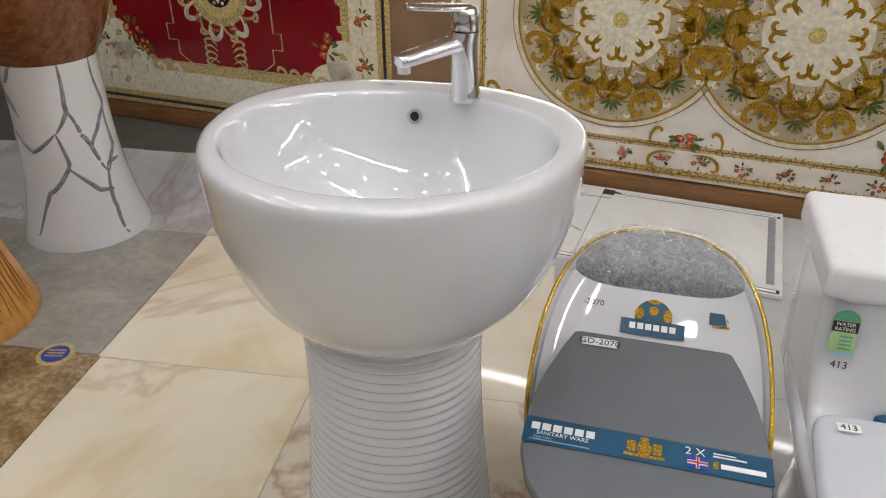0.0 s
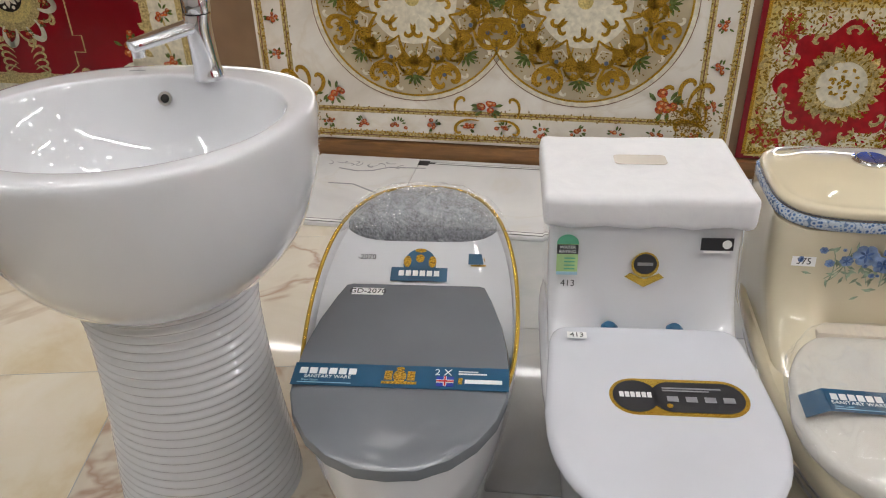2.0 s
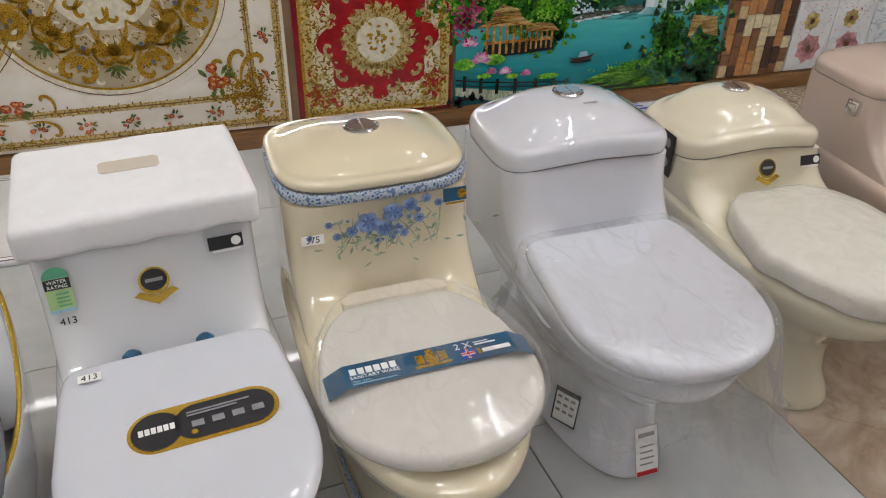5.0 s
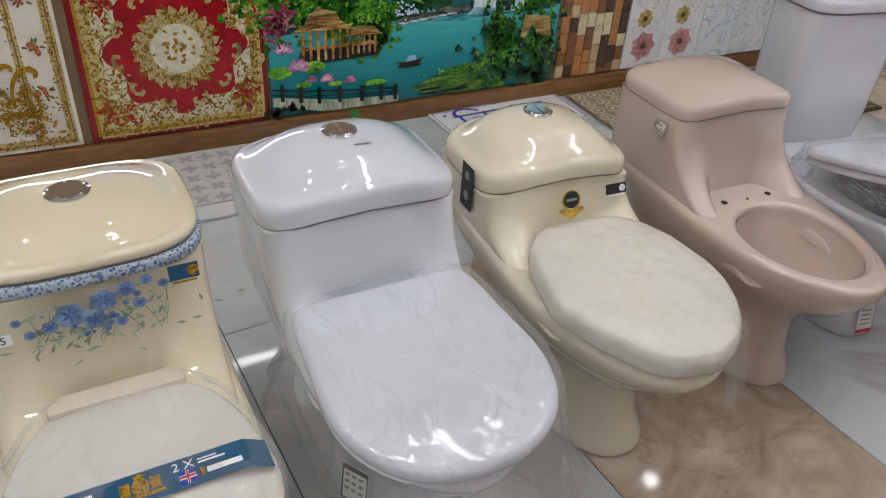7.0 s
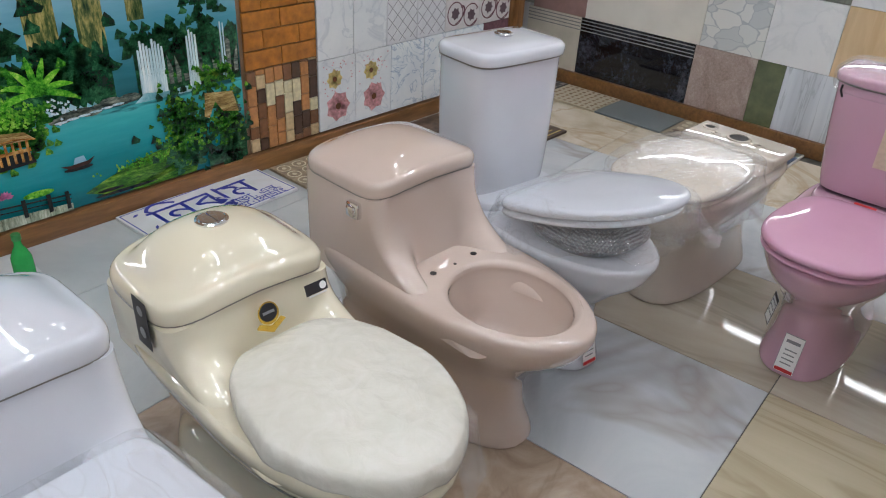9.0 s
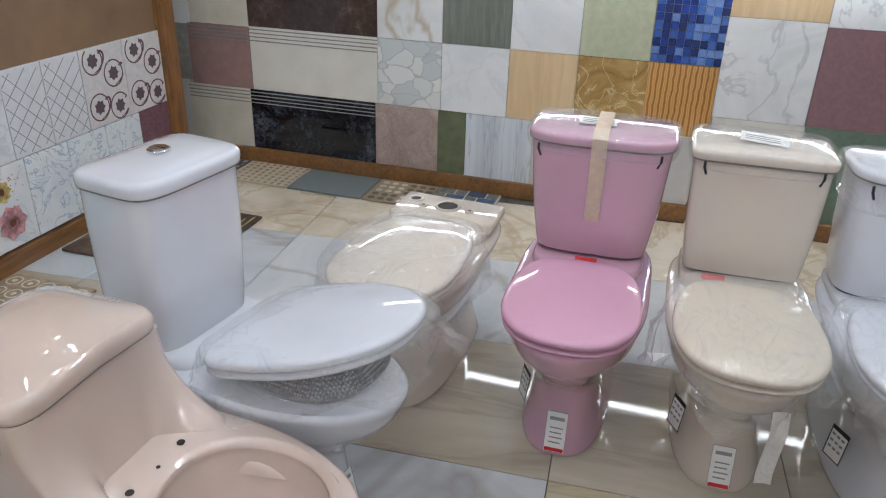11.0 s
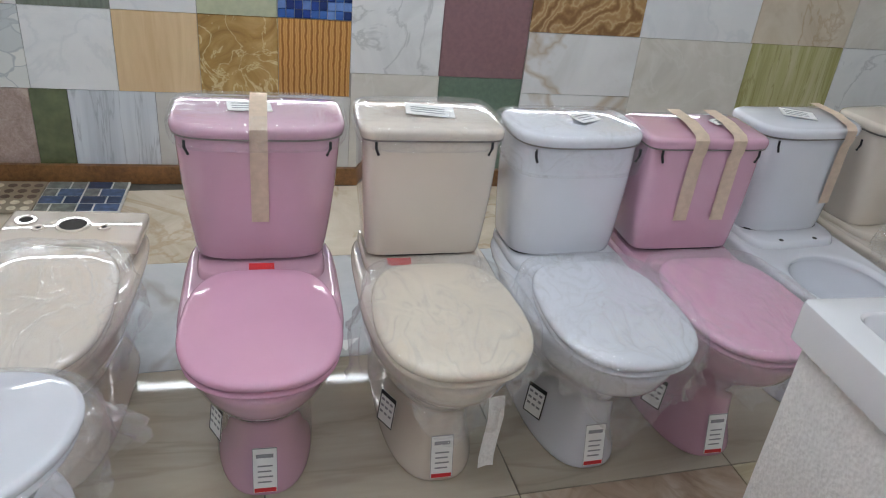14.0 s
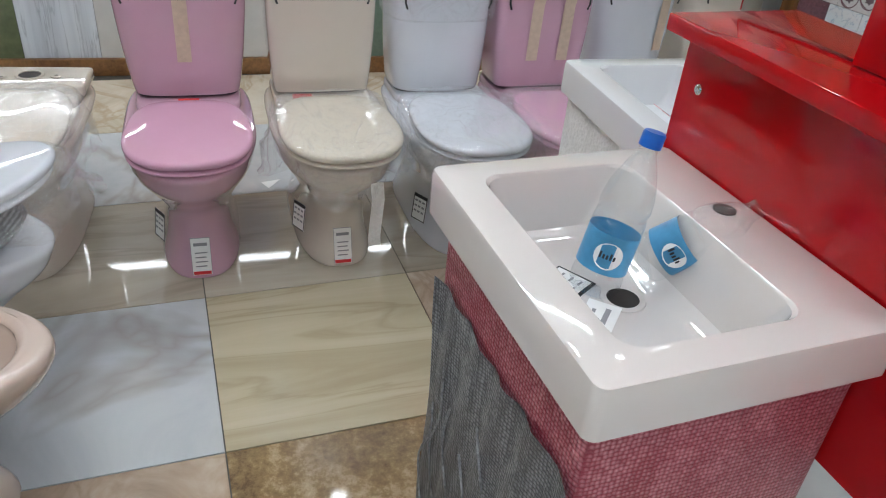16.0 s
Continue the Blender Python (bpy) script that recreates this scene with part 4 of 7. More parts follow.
g = [[bm.verts.new((.03 + .03 * i + .006 * math.sin(j * 2.1), -.655 - .02 * j - .006 * (i % 2) + .015 * i, .425 - .012 * j * j - .006 * i + .008 * math.sin(i * 2 + j))) for i in range(5)] for j in range(4)]
for a, b2 in zip(g, g[1:]):
    for i in range(4):
        bm.faces.new((a[i], a[i + 1], b2[i + 1], b2[i]))
part("film_tail", bm, THICKFILM, t, "loose torn tip of the plastic wrap").visible_shadow = False
tag = flat("foot_sticker", [rect(-.03, -.02, .03, .012)], .001, INK, t, face_plane(.03, -.478, .05, 92), "black and gold foot sticker")

# beige open toilet
t = thing("toilet", pose(2.475, -1.24, 0, 0, 0, -2), "beige one-piece toilet with open bowl and no seat", "toilet", "toilets on the showroom floor")
part("bowl", loft(BODY_ONE[:-1] + [(.392, .181, -.628, .11, -.28, 2, 5), (.396, .165, -.61, .09, -.28, 2, 4.5), (.396, .150, -.595, -.22, -.39, 2, 2.4)] + bowl_cut(.395, .14, -.585, -.265, -.415), 3), BEIGE, t)
swoop_tank(t, BEIGE, swoop_rows(.173, .586, -.15, .33, -.46, .0, .172), r=.035)
lid_one(t, BEIGE, .176, .587, .04, -.157, .125, 6, 7, .022, .012)
vault(t, .176, .48, .008, .010)
lv = part("flush_lever", box(-.011, .011, -.02, .02, -.02, .02, .006), CHROME, t, "square chrome flush lever")
lv.matrix_basis = pose(-.176, -.08, .54)
part("lever_knob", box(-.018, -.008, -.013, .013, -.013, .013, .005), CHROME, lv)
for x, y in ((-.07, -.238), (.07, -.238), (0.0, -.242)):
    h = part("bolt_hole", turned([(.008 if x else .004, 0), (.008 if x else .004, .0012)], 14, 1), DARKHOLE, t)
    h.location = (x, y, .3975)


def two_piece(t, mat, w0, w1, z0, z1, body=BODY_TWO, nf=4, lidw=.0, bulge=.0, tank=True, clips=True, lid_h=.03):
    part("bowl", loft(body, 4), mat, t)
    part("deck", loft([(.33, .15, -.17, .10, -.02, 5, 6), (.40, .155, -.165, .10, -.02, 5, 6), (.415, .15, -.155, .095, -.02, 5, 6)], 2), mat, t)
    if not tank:
        return
    part("gasket", loft([(z0 - .012, w0 - .01, -.085, .085, 0, 5, 6), (z0, w0 - .01, -.085, .085, 0, 5, 6)], 1), RUBBER, t, "black rubber gasket")
    part("tank", loft([(z0, w0 - .008, -.088, .088, 0, nf, 7), (z0 + .008, w0, -.095 - bulge, .093, 0, nf, 7), (z0 + (z1 - z0) * .5, (w0 + w1) / 2 + .004, -.1 - bulge, .096, 0, nf, 7), (z1, w1, -.103 - bulge, .1, 0, nf, 7)], 4), mat, t)
    part("lid_seal", loft([(z1 + .0005, w1 - .001, -.102 - bulge, .1, 0, nf, 7), (z1 + .006, w1 - .001, -.102 - bulge, .1, 0, nf, 7)], 1), RUBBER, t, "dark packing line under the lid")
    lid_one(t, mat, w1 + .008, z1 + .0065, lid_h, -.112 - bulge, .106, nf, 6, .008, .012)
    if clips:
        for s in (-1, 1):
            c = bmesh.new()
            tube([(s * w1 * .84, -.108 - bulge, z1 + .004), (s * w1 * .84, -.11 - bulge, z1 - .012), (s * w1 * .8, -.108 - bulge, z1 - .03)], .0035, 6, False, c)
            part("packing_clip", c, BLACK, t, "black plastic packing clip")


def tape_strip(t, x, z1, w=.035, drop=.17, yf=-.114, top=.045):
    bm = bmesh.new()
    pts = [(0.06, z1 + top + .012), (-.04, z1 + top + .012), (yf + .01, z1 + top), (yf - .002, z1 + top - .012), (yf - .001, z1 + .004), (yf + .006, z1 - .02), (yf + .009, z1 - drop)]
    a = [bm.verts.new((x - w / 2, y, z)) for y, z in pts]
    b = [bm.verts.new((x + w / 2, y, z)) for y, z in pts]
    for i in range(len(pts) - 1):
        bm.faces.new((a[i], b[i], b[i + 1], a[i + 1]))
    part("masking_tape", bm, TAPE, t, "beige masking tape strip")


def tank_film(t, w, z1, seed, low=.04, h=.05, yf=-.115):
    fo = part("plastic_film", loft([(z1 - low, w + .004, yf - .004, .11, 0, 4, 6), (z1, w + .014, yf - .009, .115, 0, 4, 6), (z1 + h * .7, w + .014, yf - .008, .115, 0, 4, 6), (z1 + h, w - .01, yf + .02, .09, 0, 4, 6)], 3), FILM, t, "clear crinkled plastic film")
    fo.visible_shadow = False


def slip(t, z, x=0.0, w=.1, h=.05, rz=8):
    bm = box(-w / 2, w / 2, -h / 2, h / 2, 0, .002)
    ob = part("instruction_slip", bm, PAPER, t, "folded white instruction slip", smooth=False)
    ob.matrix_basis = pose(x, -.02, z, 6, 3, rz)
    flat("print_bar", [rect(-w * .4, -h * .3 + .012 * i, w * .3, -h * .25 + .012 * i) for i in range(3)], .0025, GREYINK, ob, Matrix())


def seat_set(t, mat, w=.183, yf=-.6, yb=-.19, ym=-.34, z=.40, slope=0.0):
    seat_lid(t, mat, z, w - .004, yf + .004, yb, ym - .05, .017, 4, 2.5, slope, "seat", 0, taper=.16)
    seat_lid(t, mat, z + .019, w, yf, yb, ym - .05, .026, 4, 2.5, slope, dome=.012, taper=.16)


G = "toilets on the showroom floor"
# white two-piece with a tall tank, its seat loose and wrapped
t = thing("toilet", pose(2.90, -1.235, 0, 0, 0, -9), "white two-piece toilet with tall tank and tilted wrapped seat", "toilet", G)
two_piece(t, COOL, .142, .152, .42, .775, nf=5, clips=False, lid_h=.035)
button(t, .828, 0, CHROME, w=.022)
seat_lid(t, WHITELID, .468, .185, -.62, -.19, -.36, .02, 4, 2.1, -.29, "seat", 0)
seat_lid(t, WHITELID, .490, .19, -.63, -.19, -.36, .028, 4, 2.1, -.29, dome=.01)
part("wrapped_fittings", loft([(.395, .12, -.5, -.25, -.36, 2.5, 2.5), (.43, .14, -.54, -.25, -.38, 2.5, 2.5), (.47, .1, -.5, -.26, -.38, 2.5, 2.5)], 3), FOAMDARK, t, "dark bagged seat fittings under the lid")
film(t, .198, -.645, -.17, -.37, .52, .40, 31, .0, -.24, mat=THICKFILM)
spec_label(t, face_plane(.0, -.4535, .072, 77))

# cream bowl with no tank
t = thing("toilet", pose(3.705, -1.64, 0, 0, 0, -93), "pale cream toilet bowl without tank, seat wrapped in film", "toilet", G)
two_piece(t, PALE, 0, 0, 0, 0, tank=False)
part("tank_platform", box(-.165, .165, -.085, .085, .405, .442, .012, 3), PALE, t)
for x, r, y in ((0.0, .032, .0), (-.115, .017, .02), (-.075, .007, -.02), (.075, .007, -.01)):
    part("port", turned([(r, 0), (r, .0015)], 20, 1), DARKHOLE, t, "dark open water port").location = (x, y, .4425)
    part("port_rim", turned([(r, 0), (r, .004), (r + .008, .004), (r + .009, 0)], 20, 1, cap0=False, cap1=False), PALE, t).location = (x, y, .4425)
seat_set(t, PALE, .174, -.60, -.10, -.33)
film(t, .195, -.62, -.09, -.38, .461, .31, 41, .03, mat=THICKFILM)

# the row in front of the sample wall
t = thing("toilet", pose(3.66, -2.095, 0, 0, 0, -89), "glossy pink two-piece toilet with taped tank lid", "toilet", G)
two_piece(t, PINK, .158, .19, .43, .735, nf=4, bulge=.01)
seat_set(t, PINKLID, .17, -.605, -.175, -.35)
tape_strip(t, .0, .735, .04, .2, -.126)
tank_film(t, .19, .735, 1, .02, .05, -.125)
slip(t, .785, -.02)
small_sticker(t, face_plane(.0, -.13, .42, 20), .06, .02, REDINK, REDINK)
spec_label(t, face_plane(.0, -.4535, .072, 77))
guide_label(t, face_plane(-.112, -.31, .105, 83, -62))

t = thing("toilet", pose(3.665, -2.50, 0, 0, 0, -88), "pale cream two-piece toilet with film-wrapped seat", "toilet", G)
two_piece(t, PALE, .15, .168, .43, .735, nf=9)
seat_set(t, CREAMLID, .174, -.61, -.165, -.34)
film(t, .19, -.615, -.15, -.39, .461, .34, 51, .03, mat=THICKFILM)
tank_film(t, .168, .735, 2, .02)
slip(t, .785, .0, .12, .06, -6)
small_sticker(t, face_plane(-.07, -.125, .425, 20), .06, .02, REDINK, REDINK)
bm = bmesh.new()
vs = [[bm.verts.new((x + .004 * math.sin(z * 30), -.545 - .1 * (z - .1) ** 2 + .004 * math.sin(x * 90), z)) for x in (.06, .072, .085, .098)] for z in (.33, .27, .2, .15, .12)]
for a, b2 in zip(vs, vs[1:]):
    for i in range(3):
        bm.faces.new((a[i], a[i + 1], b2[i + 1], b2[i]))
part("film_tail", bm, FOAMSPECK, t, "loose hanging tail of foam sheet")
spec_label(t, face_plane(.0, -.4535, .072, 77))
guide_label(t, face_plane(-.112, -.31, .105, 83, -62))

t = thing("toilet", pose(3.67, -2.885, 0, 0, 0, -87), "white two-piece toilet with film-wrapped seat and tank", "toilet", G)
two_piece(t, COOL, .152, .166, .425, .725, nf=3.2, bulge=.01)
seat_set(t, WHITELID, .172, -.61, -.17, -.34)
film(t, .195, -.625, -.15, -.39, .461, .30, 61, .02, mat=THICKFILM)
tank_film(t, .172, .725, 3, .07, .045, -.125)
slip(t, .776, .02, .08, .05, 30)
spec_label(t, face_plane(.0, -.4535, .072, 77))
guide_label(t, face_plane(-.112, -.31, .105, 83, -62))

t = thing("toilet", pose(3.68, -3.235, 0, 0, 0, -88), "pink two-piece toilet with two masking tape strips", "toilet", G)
two_piece(t, PINK, .15, .168, .43, .72, nf=8)
seat_set(t, PINKLID, .172, -.61, -.17, -.34)
tape_strip(t, -.04, .72, .04, .2)
tape_strip(t, .07, .72, .04, .2)
film(t, .195, -.625, -.15, -.39, .461, .32, 71, .02, mat=THICKFILM)
slip(t, .77, .05, .04, .03, 30)
spec_label(t, face_plane(.0, -.4535, .072, 77))
guide_label(t, face_plane(-.112, -.31, .105, 83, -62))

OPENBODY = BODY_TWO[:-1] + [(.394, .175, -.58, .08, -.27, 2, 5), (.394, .155, -.56, -.13, -.34, 2, 2.6)] + bowl_cut(.393, .145, -.55, -.2, -.36)
t = thing("toilet", pose(3.80, -3.64, 0, 0, 0, -85), "white two-piece toilet with open bowl and taped lid", "toilet", G)
two_piece(t, COOL, .15, .17, .42, .71, body=OPENBODY, nf=3.2)
tape_strip(t, .09, .71, .035, .2)
slip(t, .76, -.03, .1, .05, -20)
for x in (-.06, .06):
    part("bolt_hole", turned([(.007, 0), (.007, .0012)], 12, 1), DARKHOLE, t).location = (x, -.15, .416)
t = thing("toilet", pose(3.84, -4.03, 0, 0, 0, -80), "pale cream two-piece toilet with wrapped seat", "toilet", G)
two_piece(t, PALE, .15, .17, .42, .71, nf=4)
seat_set(t, CREAMLID, .174, -.61, -.165, -.34)
film(t, .19, -.615, -.15, -.39, .461, .32, 81, .02, mat=THICKFILM)

# ---- pedestal basins ----
t = thing("pedestal_basin", pose(-.272, -1.76, 0, 0, 0, 8), "white pedestal wash basin with ribbed column and chrome tap", "wash basin", "pedestal basins")
rimz = .862
bas = [(.535, .158, -.168, .150, 0, 2, 2), (.545, .170, -.182, .162, 0, 2, 2), (.575, .205, -.222, .19, 0, 2, 2), (.64, .255, -.272, .215, 0, 2, 2), (.74, .289, -.303, .227, 0, 2, 2.1), (.82, .298, -.312, .23, 0, 2, 2.2), (.852, .297, -.311, .228, 0, 2, 2.2), (.862, .287, -.30, .22, 0, 2, 2.2),
       (.863, .265, -.275, .165, -.035, 2, 2.0), (.857, .257, -.267, .152, -.04, 2, 2.0), (.82, .245, -.255, .138, -.045, 2, 2), (.75, .205, -.215, .105, -.05, 2, 2), (.69, .12, -.15, .05, -.05, 2, 2), (.68, .03, -.07, -.02, -.05, 2, 2)]
part("basin", loft(bas, 3, 56), WHITE, t, "white glazed oval bowl")
col = []
for i in range(27 * 6 + 1):
    z = .003 + i * .54 / (27 * 6)
    k = z / .54
    r = .186 - .030 * math.sin(math.pi * min(1, k * .62 + .0)) ** 1.2 + (.012 * max(0, (k - .82) / .18) ** 2)
    r += .0036 * math.cos(2 * math.pi * i / 6)
    col.append((r, z))
part("column", turned(col, 44, 1, 1.02, .93), WHITE, t, "white ribbed flared column", sharp=75).location = (-.018, 0, 0)
ov = part("overflow_ring", turned([(.013, 0), (.013, .004), (.008, .004)], 20, 1, cap1=False), CHROME, t, "chrome overflow ring")
ov.matrix_basis = pose(-.005, .135, .825, 70, 0, 0)
ho = part("overflow_hole", turned([(.008, 0.0), (.008, .003)], 16, 1), DARKHOLE, ov)
flat("logo_mark", [[(-.07, .185), (-.06, .185), (-.065, .193)], rect(-.08, .177, -.05, .181)], 0, GREYINK, t, pose(0, 0, .8645))
tap = thing("basin_tap", pose(-.21, -1.612, .862, 0, 0, -8), "chrome single lever basin tap on the pedestal basin", "tap")
part("tap_body", loft([(0, .027, -.027, .027, 0, 2, 2), (.006, .027, -.027, .027, 0, 2, 2), (.03, .023, -.026, .022, 0, 2, 2), (.09, .021, -.032, .02, -.004, 2, 2), (.115, .023, -.03, .022, -.002, 2, 2)], 4, 28), CHROME, tap)
part("spout", loft([(0, .020, -.012, .012, 0, 3, 3), (.06, .019, -.011, .011, 0, 3, 3), (.115, .018, -.01, .010, 0, 3, 3), (.125, .014, -.008, .008, 0, 3, 3)], 3, 24), CHROME, tap).matrix_basis = pose(0, -.005, .098, 97, 0, -28)
aer = part("aerator", turned([(.011, -.022), (.012, -.008), (.012, 0)], 18, 1), CHROME, tap)
aer.matrix_basis = pose(-.055, -.102, .085)
part("handle_base", turned([(.022, .116), (.023, .135), (.018, .15), (.004, .153)], 22, 2), CHROME, tap)
part("lever", loft([(0, .016, -.006, .006, 0, 3, 3), (.05, .02, -.005, .005, 0, 3, 3), (.1, .018, -.004, .004, 0, 3, 3), (.108, .01, -.003, .003, 0, 3, 3)], 3, 20), CHROME, tap).matrix_basis = pose(0, .01, .148, 84, 0, -35)

CRACK = plain("grey_glaze_line", "82858a", .15, grain=.2, scale=40)
t = thing("pedestal_basin", pose(-1.875, -.98, 0), "white tree-trunk pedestal basin with grey crackle lines", "wash basin", "pedestal basins")
trunk = [(.215, 0), (.212, .02), (.185, .12), (.163, .25), (.152, .4), (.15, .55), (.155, .62)]
part("column", turned(trunk, 40, 3), WHITE, t, "white glazed flared trunk")


def on_trunk(a, z, prof, off):
    zs = [p[1] for p in prof]
    rs = [p[0] for p in prof]
    r = float(np.interp(z, zs, rs)) + off
    return (r * math.cos(a), r * math.sin(a), z)


def crack_at(u, v):
    """Where a point of the trunk's painted side lies: u across (-1 to 1), v its height."""
    return (-.71 + math.asin(max(-.98, min(.98, u))), v)


for path in (((.1, .62), (.08, .47), (-.2, .40)), ((-.2, .40), (-.72, .34), (-.95, .40)), ((.08, .47), (.3, .37), (.6, .24)), ((-.2, .40), (-.12, .28), (-.55, .2), (-.8, .05)), ((-.12, .28), (.3, .19), (.58, .18)),
             ((.75, .62), (.85, .45), (.55, .38), (.42, .33)), ((.85, .45), (.8, .3), (.6, .24)), ((.62, .27), (.85, .27)), ((.62, .27), (.5, .12), (.55, .02)), ((-.95, .56), (-.7, .62)), ((-.85, .45), (-.95, .56))):
    pts = []
    for (u0, v0), (u1, v1) in zip(path, path[1:]):
        for k in range(8):
            q = k / 8
            a_, z_ = crack_at(u0 + (u1 - u0) * q + .03 * math.sin(q * 3.1 + u0 * 5), v0 + (v1 - v0) * q)
            pts.append(on_trunk(a_, z_, trunk, -.0045))
    a_, z_ = crack_at(*path[-1])
    pts.append(on_trunk(a_, z_, trunk, -.0045))
    n_ = len(pts)
    part("glaze_line", tube(pts, [.005 + .0035 * math.sin(math.pi * k / (n_ - 1)) for k in range(n_)], 8), CRACK, t, "grey painted crackle line")
part("basin", turned([(.155, .618), (.17, .65), (.205, .72), (.23, .8), (.235, .85), (.22, .855), (.2, .8), (.12, .73), (.02, .72)], 40, 3), woodlike("brown_wood_glaze", "4c2c1a", "84502f", "x", 3, .15), t, "brown wood-patterned glazed bowl")
t = thing("pedestal_basin", pose(-1.80, -1.60, 0), "ochre wood-grain glazed tree-trunk pedestal basin", "wash basin", "pedestal basins")
trunk2 = [(.235, 0), (.235, .03), (.215, .09), (.185, .2), (.165, .35), (.155, .55), (.16, .66)]
OCHRE = woodlike("ochre_glaze", "b4762a", "dca55a", "z", 3, .12)
part("column", turned(trunk2, 40, 3), OCHRE, t, "ochre glazed trunk")
for k in range(30):
    a = -1.9 + k * .085
    pts = [on_trunk(a + .03 * math.sin(z * 22 + k) + .05 * math.sin(z * 9 + k * .7), z, trunk2, -.001) for z in np.linspace(.02 + .03 * (k % 3), .62, 16)]
    part("grain_line", tube(pts, .0016, 5), BROWNINK, t, "dark brown painted grain line")
part("basin", turned([(.16, .66), (.18, .70), (.22, .78), (.235, .86), (.22, .865), (.2, .8), (.1, .75), (.02, .74)], 40, 3), OCHRE, t, "ochre glazed bowl")

# ---- vanities ----
def vanity_basin(t, x0, x1, y0, y1, z, h, mat, tapx):
    """Counter basin: rounded block with a sunk rectangular bowl; back at y0."""
    bm = bmesh.new()
    cx, cy, w, d = (x0 + x1) / 2, (y0 + y1) / 2, x1 - x0, y1 - y0
    rings = []
    bx, by = cx, cy + d * .06
    for zz, pw, pd, r, ox, oy in ((z - h, w - .012, d - .012, .012, cx, cy), (z - h + .006, w, d, .014, cx, cy), (z - .008, w, d, .014, cx, cy), (z - .002, w - .004, d - .004, .014, cx, cy), (z, w - .014, d - .014, .014, cx, cy),
                                 (z, w - .09, d - .16, .03, bx, by), (z - .004, w - .098, d - .168, .03, bx, by), (z - .05, w - .115, d - .185, .04, bx, by), (z - .085, w - .14, d - .21, .05, bx, by), (z - .098, w - .18, d - .25, .05, bx, by)):
        rings.append([bm.verts.new((px, py, zz)) for px, py in rrect(ox, oy, pw, max(pd, .05), min(r, max(pd, .05) / 2.1), 5)])
    for a, b2 in zip(rings, rings[1:]):
        for i in range(len(a)):
            j = (i + 1) % len(a)
            bm.faces.new((a[i], a[j], b2[j], b2[i]))
    bm.faces.new(rings[-1])
    part("basin", bm, mat, t, "glazed rectangular counter basin", sharp=35)
    part("drain_hole", turned([(.022, 0), (.022, .0012)], 24, 1), DARKHOLE, t).location = (cx + .0, by - .02, z - .0975)
    part("drain_ring", turned([(.022, 0), (.022, .002), (.03, .002), (.031, 0)], 24, 1, cap0=False, cap1=False), mat, t).location = (cx + .0, by - .02, z - .098)
    part("tap_hole", turned([(.016, 0), (.016, .001)], 20, 1), DARKHOLE, t).location = (tapx, y0 + .045, z + .0005)


ZA = .85
TURN = pose(1.72, -2.522, 0, 0, 0, 5.1) @ pose(-1.715, 2.49, 0)
t = thing("vanity_unit", TURN, "vanity unit wrapped in grey and red bubble sheet with basin", "vanity")
vanity_basin(t, 1.715, 2.19, -2.885, -2.49, ZA, .075, BOWL, 1.985)
wrap = box(1.745, 2.165, -2.885, -2.515, .02, .775, .012, 2)
for f_ in [f for f in wrap.faces if f.calc_center_median().z > .77]:
    wrap.faces.remove(f_)
part("cabinet_wrap", wrap, FOAMPINK, t, "cabinet wrapped in red-tinted bubble sheet")
bm = bmesh.new()
rnd = random.Random(4)
g = [[bm.verts.new((1.742 + .425 * i / 24, -2.509 + .004 * math.sin(i * 1.3 + j * .5) + rnd.uniform(0, .003), .02 + (.655 + .004 * math.sin(i * .4)) * j / 16)) for i in range(25)] for j in range(17)]
for j in range(16):
    for i in range(24):
        bm.faces.new((g[j][i], g[j][i + 1], g[j + 1][i + 1], g[j + 1][i]))
part("bubble_sheet", bm, FOAMDARK, t, "dark grey bubble sheet over the cabinet side", sharp=120)
for k in range(7):
    pts = [(1.86 + .045 * k + .012 * math.sin(z * 30 + k * 2) + (.03 * math.sin(z * 8 + k)), -2.5035, z) for z in np.linspace(.15, .45 + .05 * (k % 3), 12)]
    part("sheet_crease", tube(pts, .0022, 5), FOAMGREY, t, "pale crease in the sheet")
lb = flat("guide_label", [rect(-.04, -.03, .04, .03)], .001, PAPER, t, pose(1.995, -2.615, ZA - .0975, 0, 0, 120), "white guide sticker with drawings")
flat("frame_line", [rect(-.04, .024, .04, .03), rect(-.04, -.03, -.038, .03), rect(.034, -.03, .04, .03), rect(-.04, -.03, .04, -.028)], .0018, INK, lb, Matrix())
flat("print_bar", [rect(-.03 + .02 * (i % 3), .012 - .014 * (i // 3), -.018 + .02 * (i % 3), .015 - .014 * (i // 3)) for i in range(9)], .0018, GREYINK, lb, Matrix())
lb = flat("maker_label", [rect(-.032, -.022, .032, .022)], .001, PAPER, t, pose(1.925, -2.632, ZA - .0975, 0, 0, 135), "white maker sticker")
flat("print_bar", [rect(-.02, .004, .015, .011), rect(-.012, -.012, -.004, -.007), rect(.006, -.012, .01, -.008)], .0018, GREYINK, lb, Matrix())

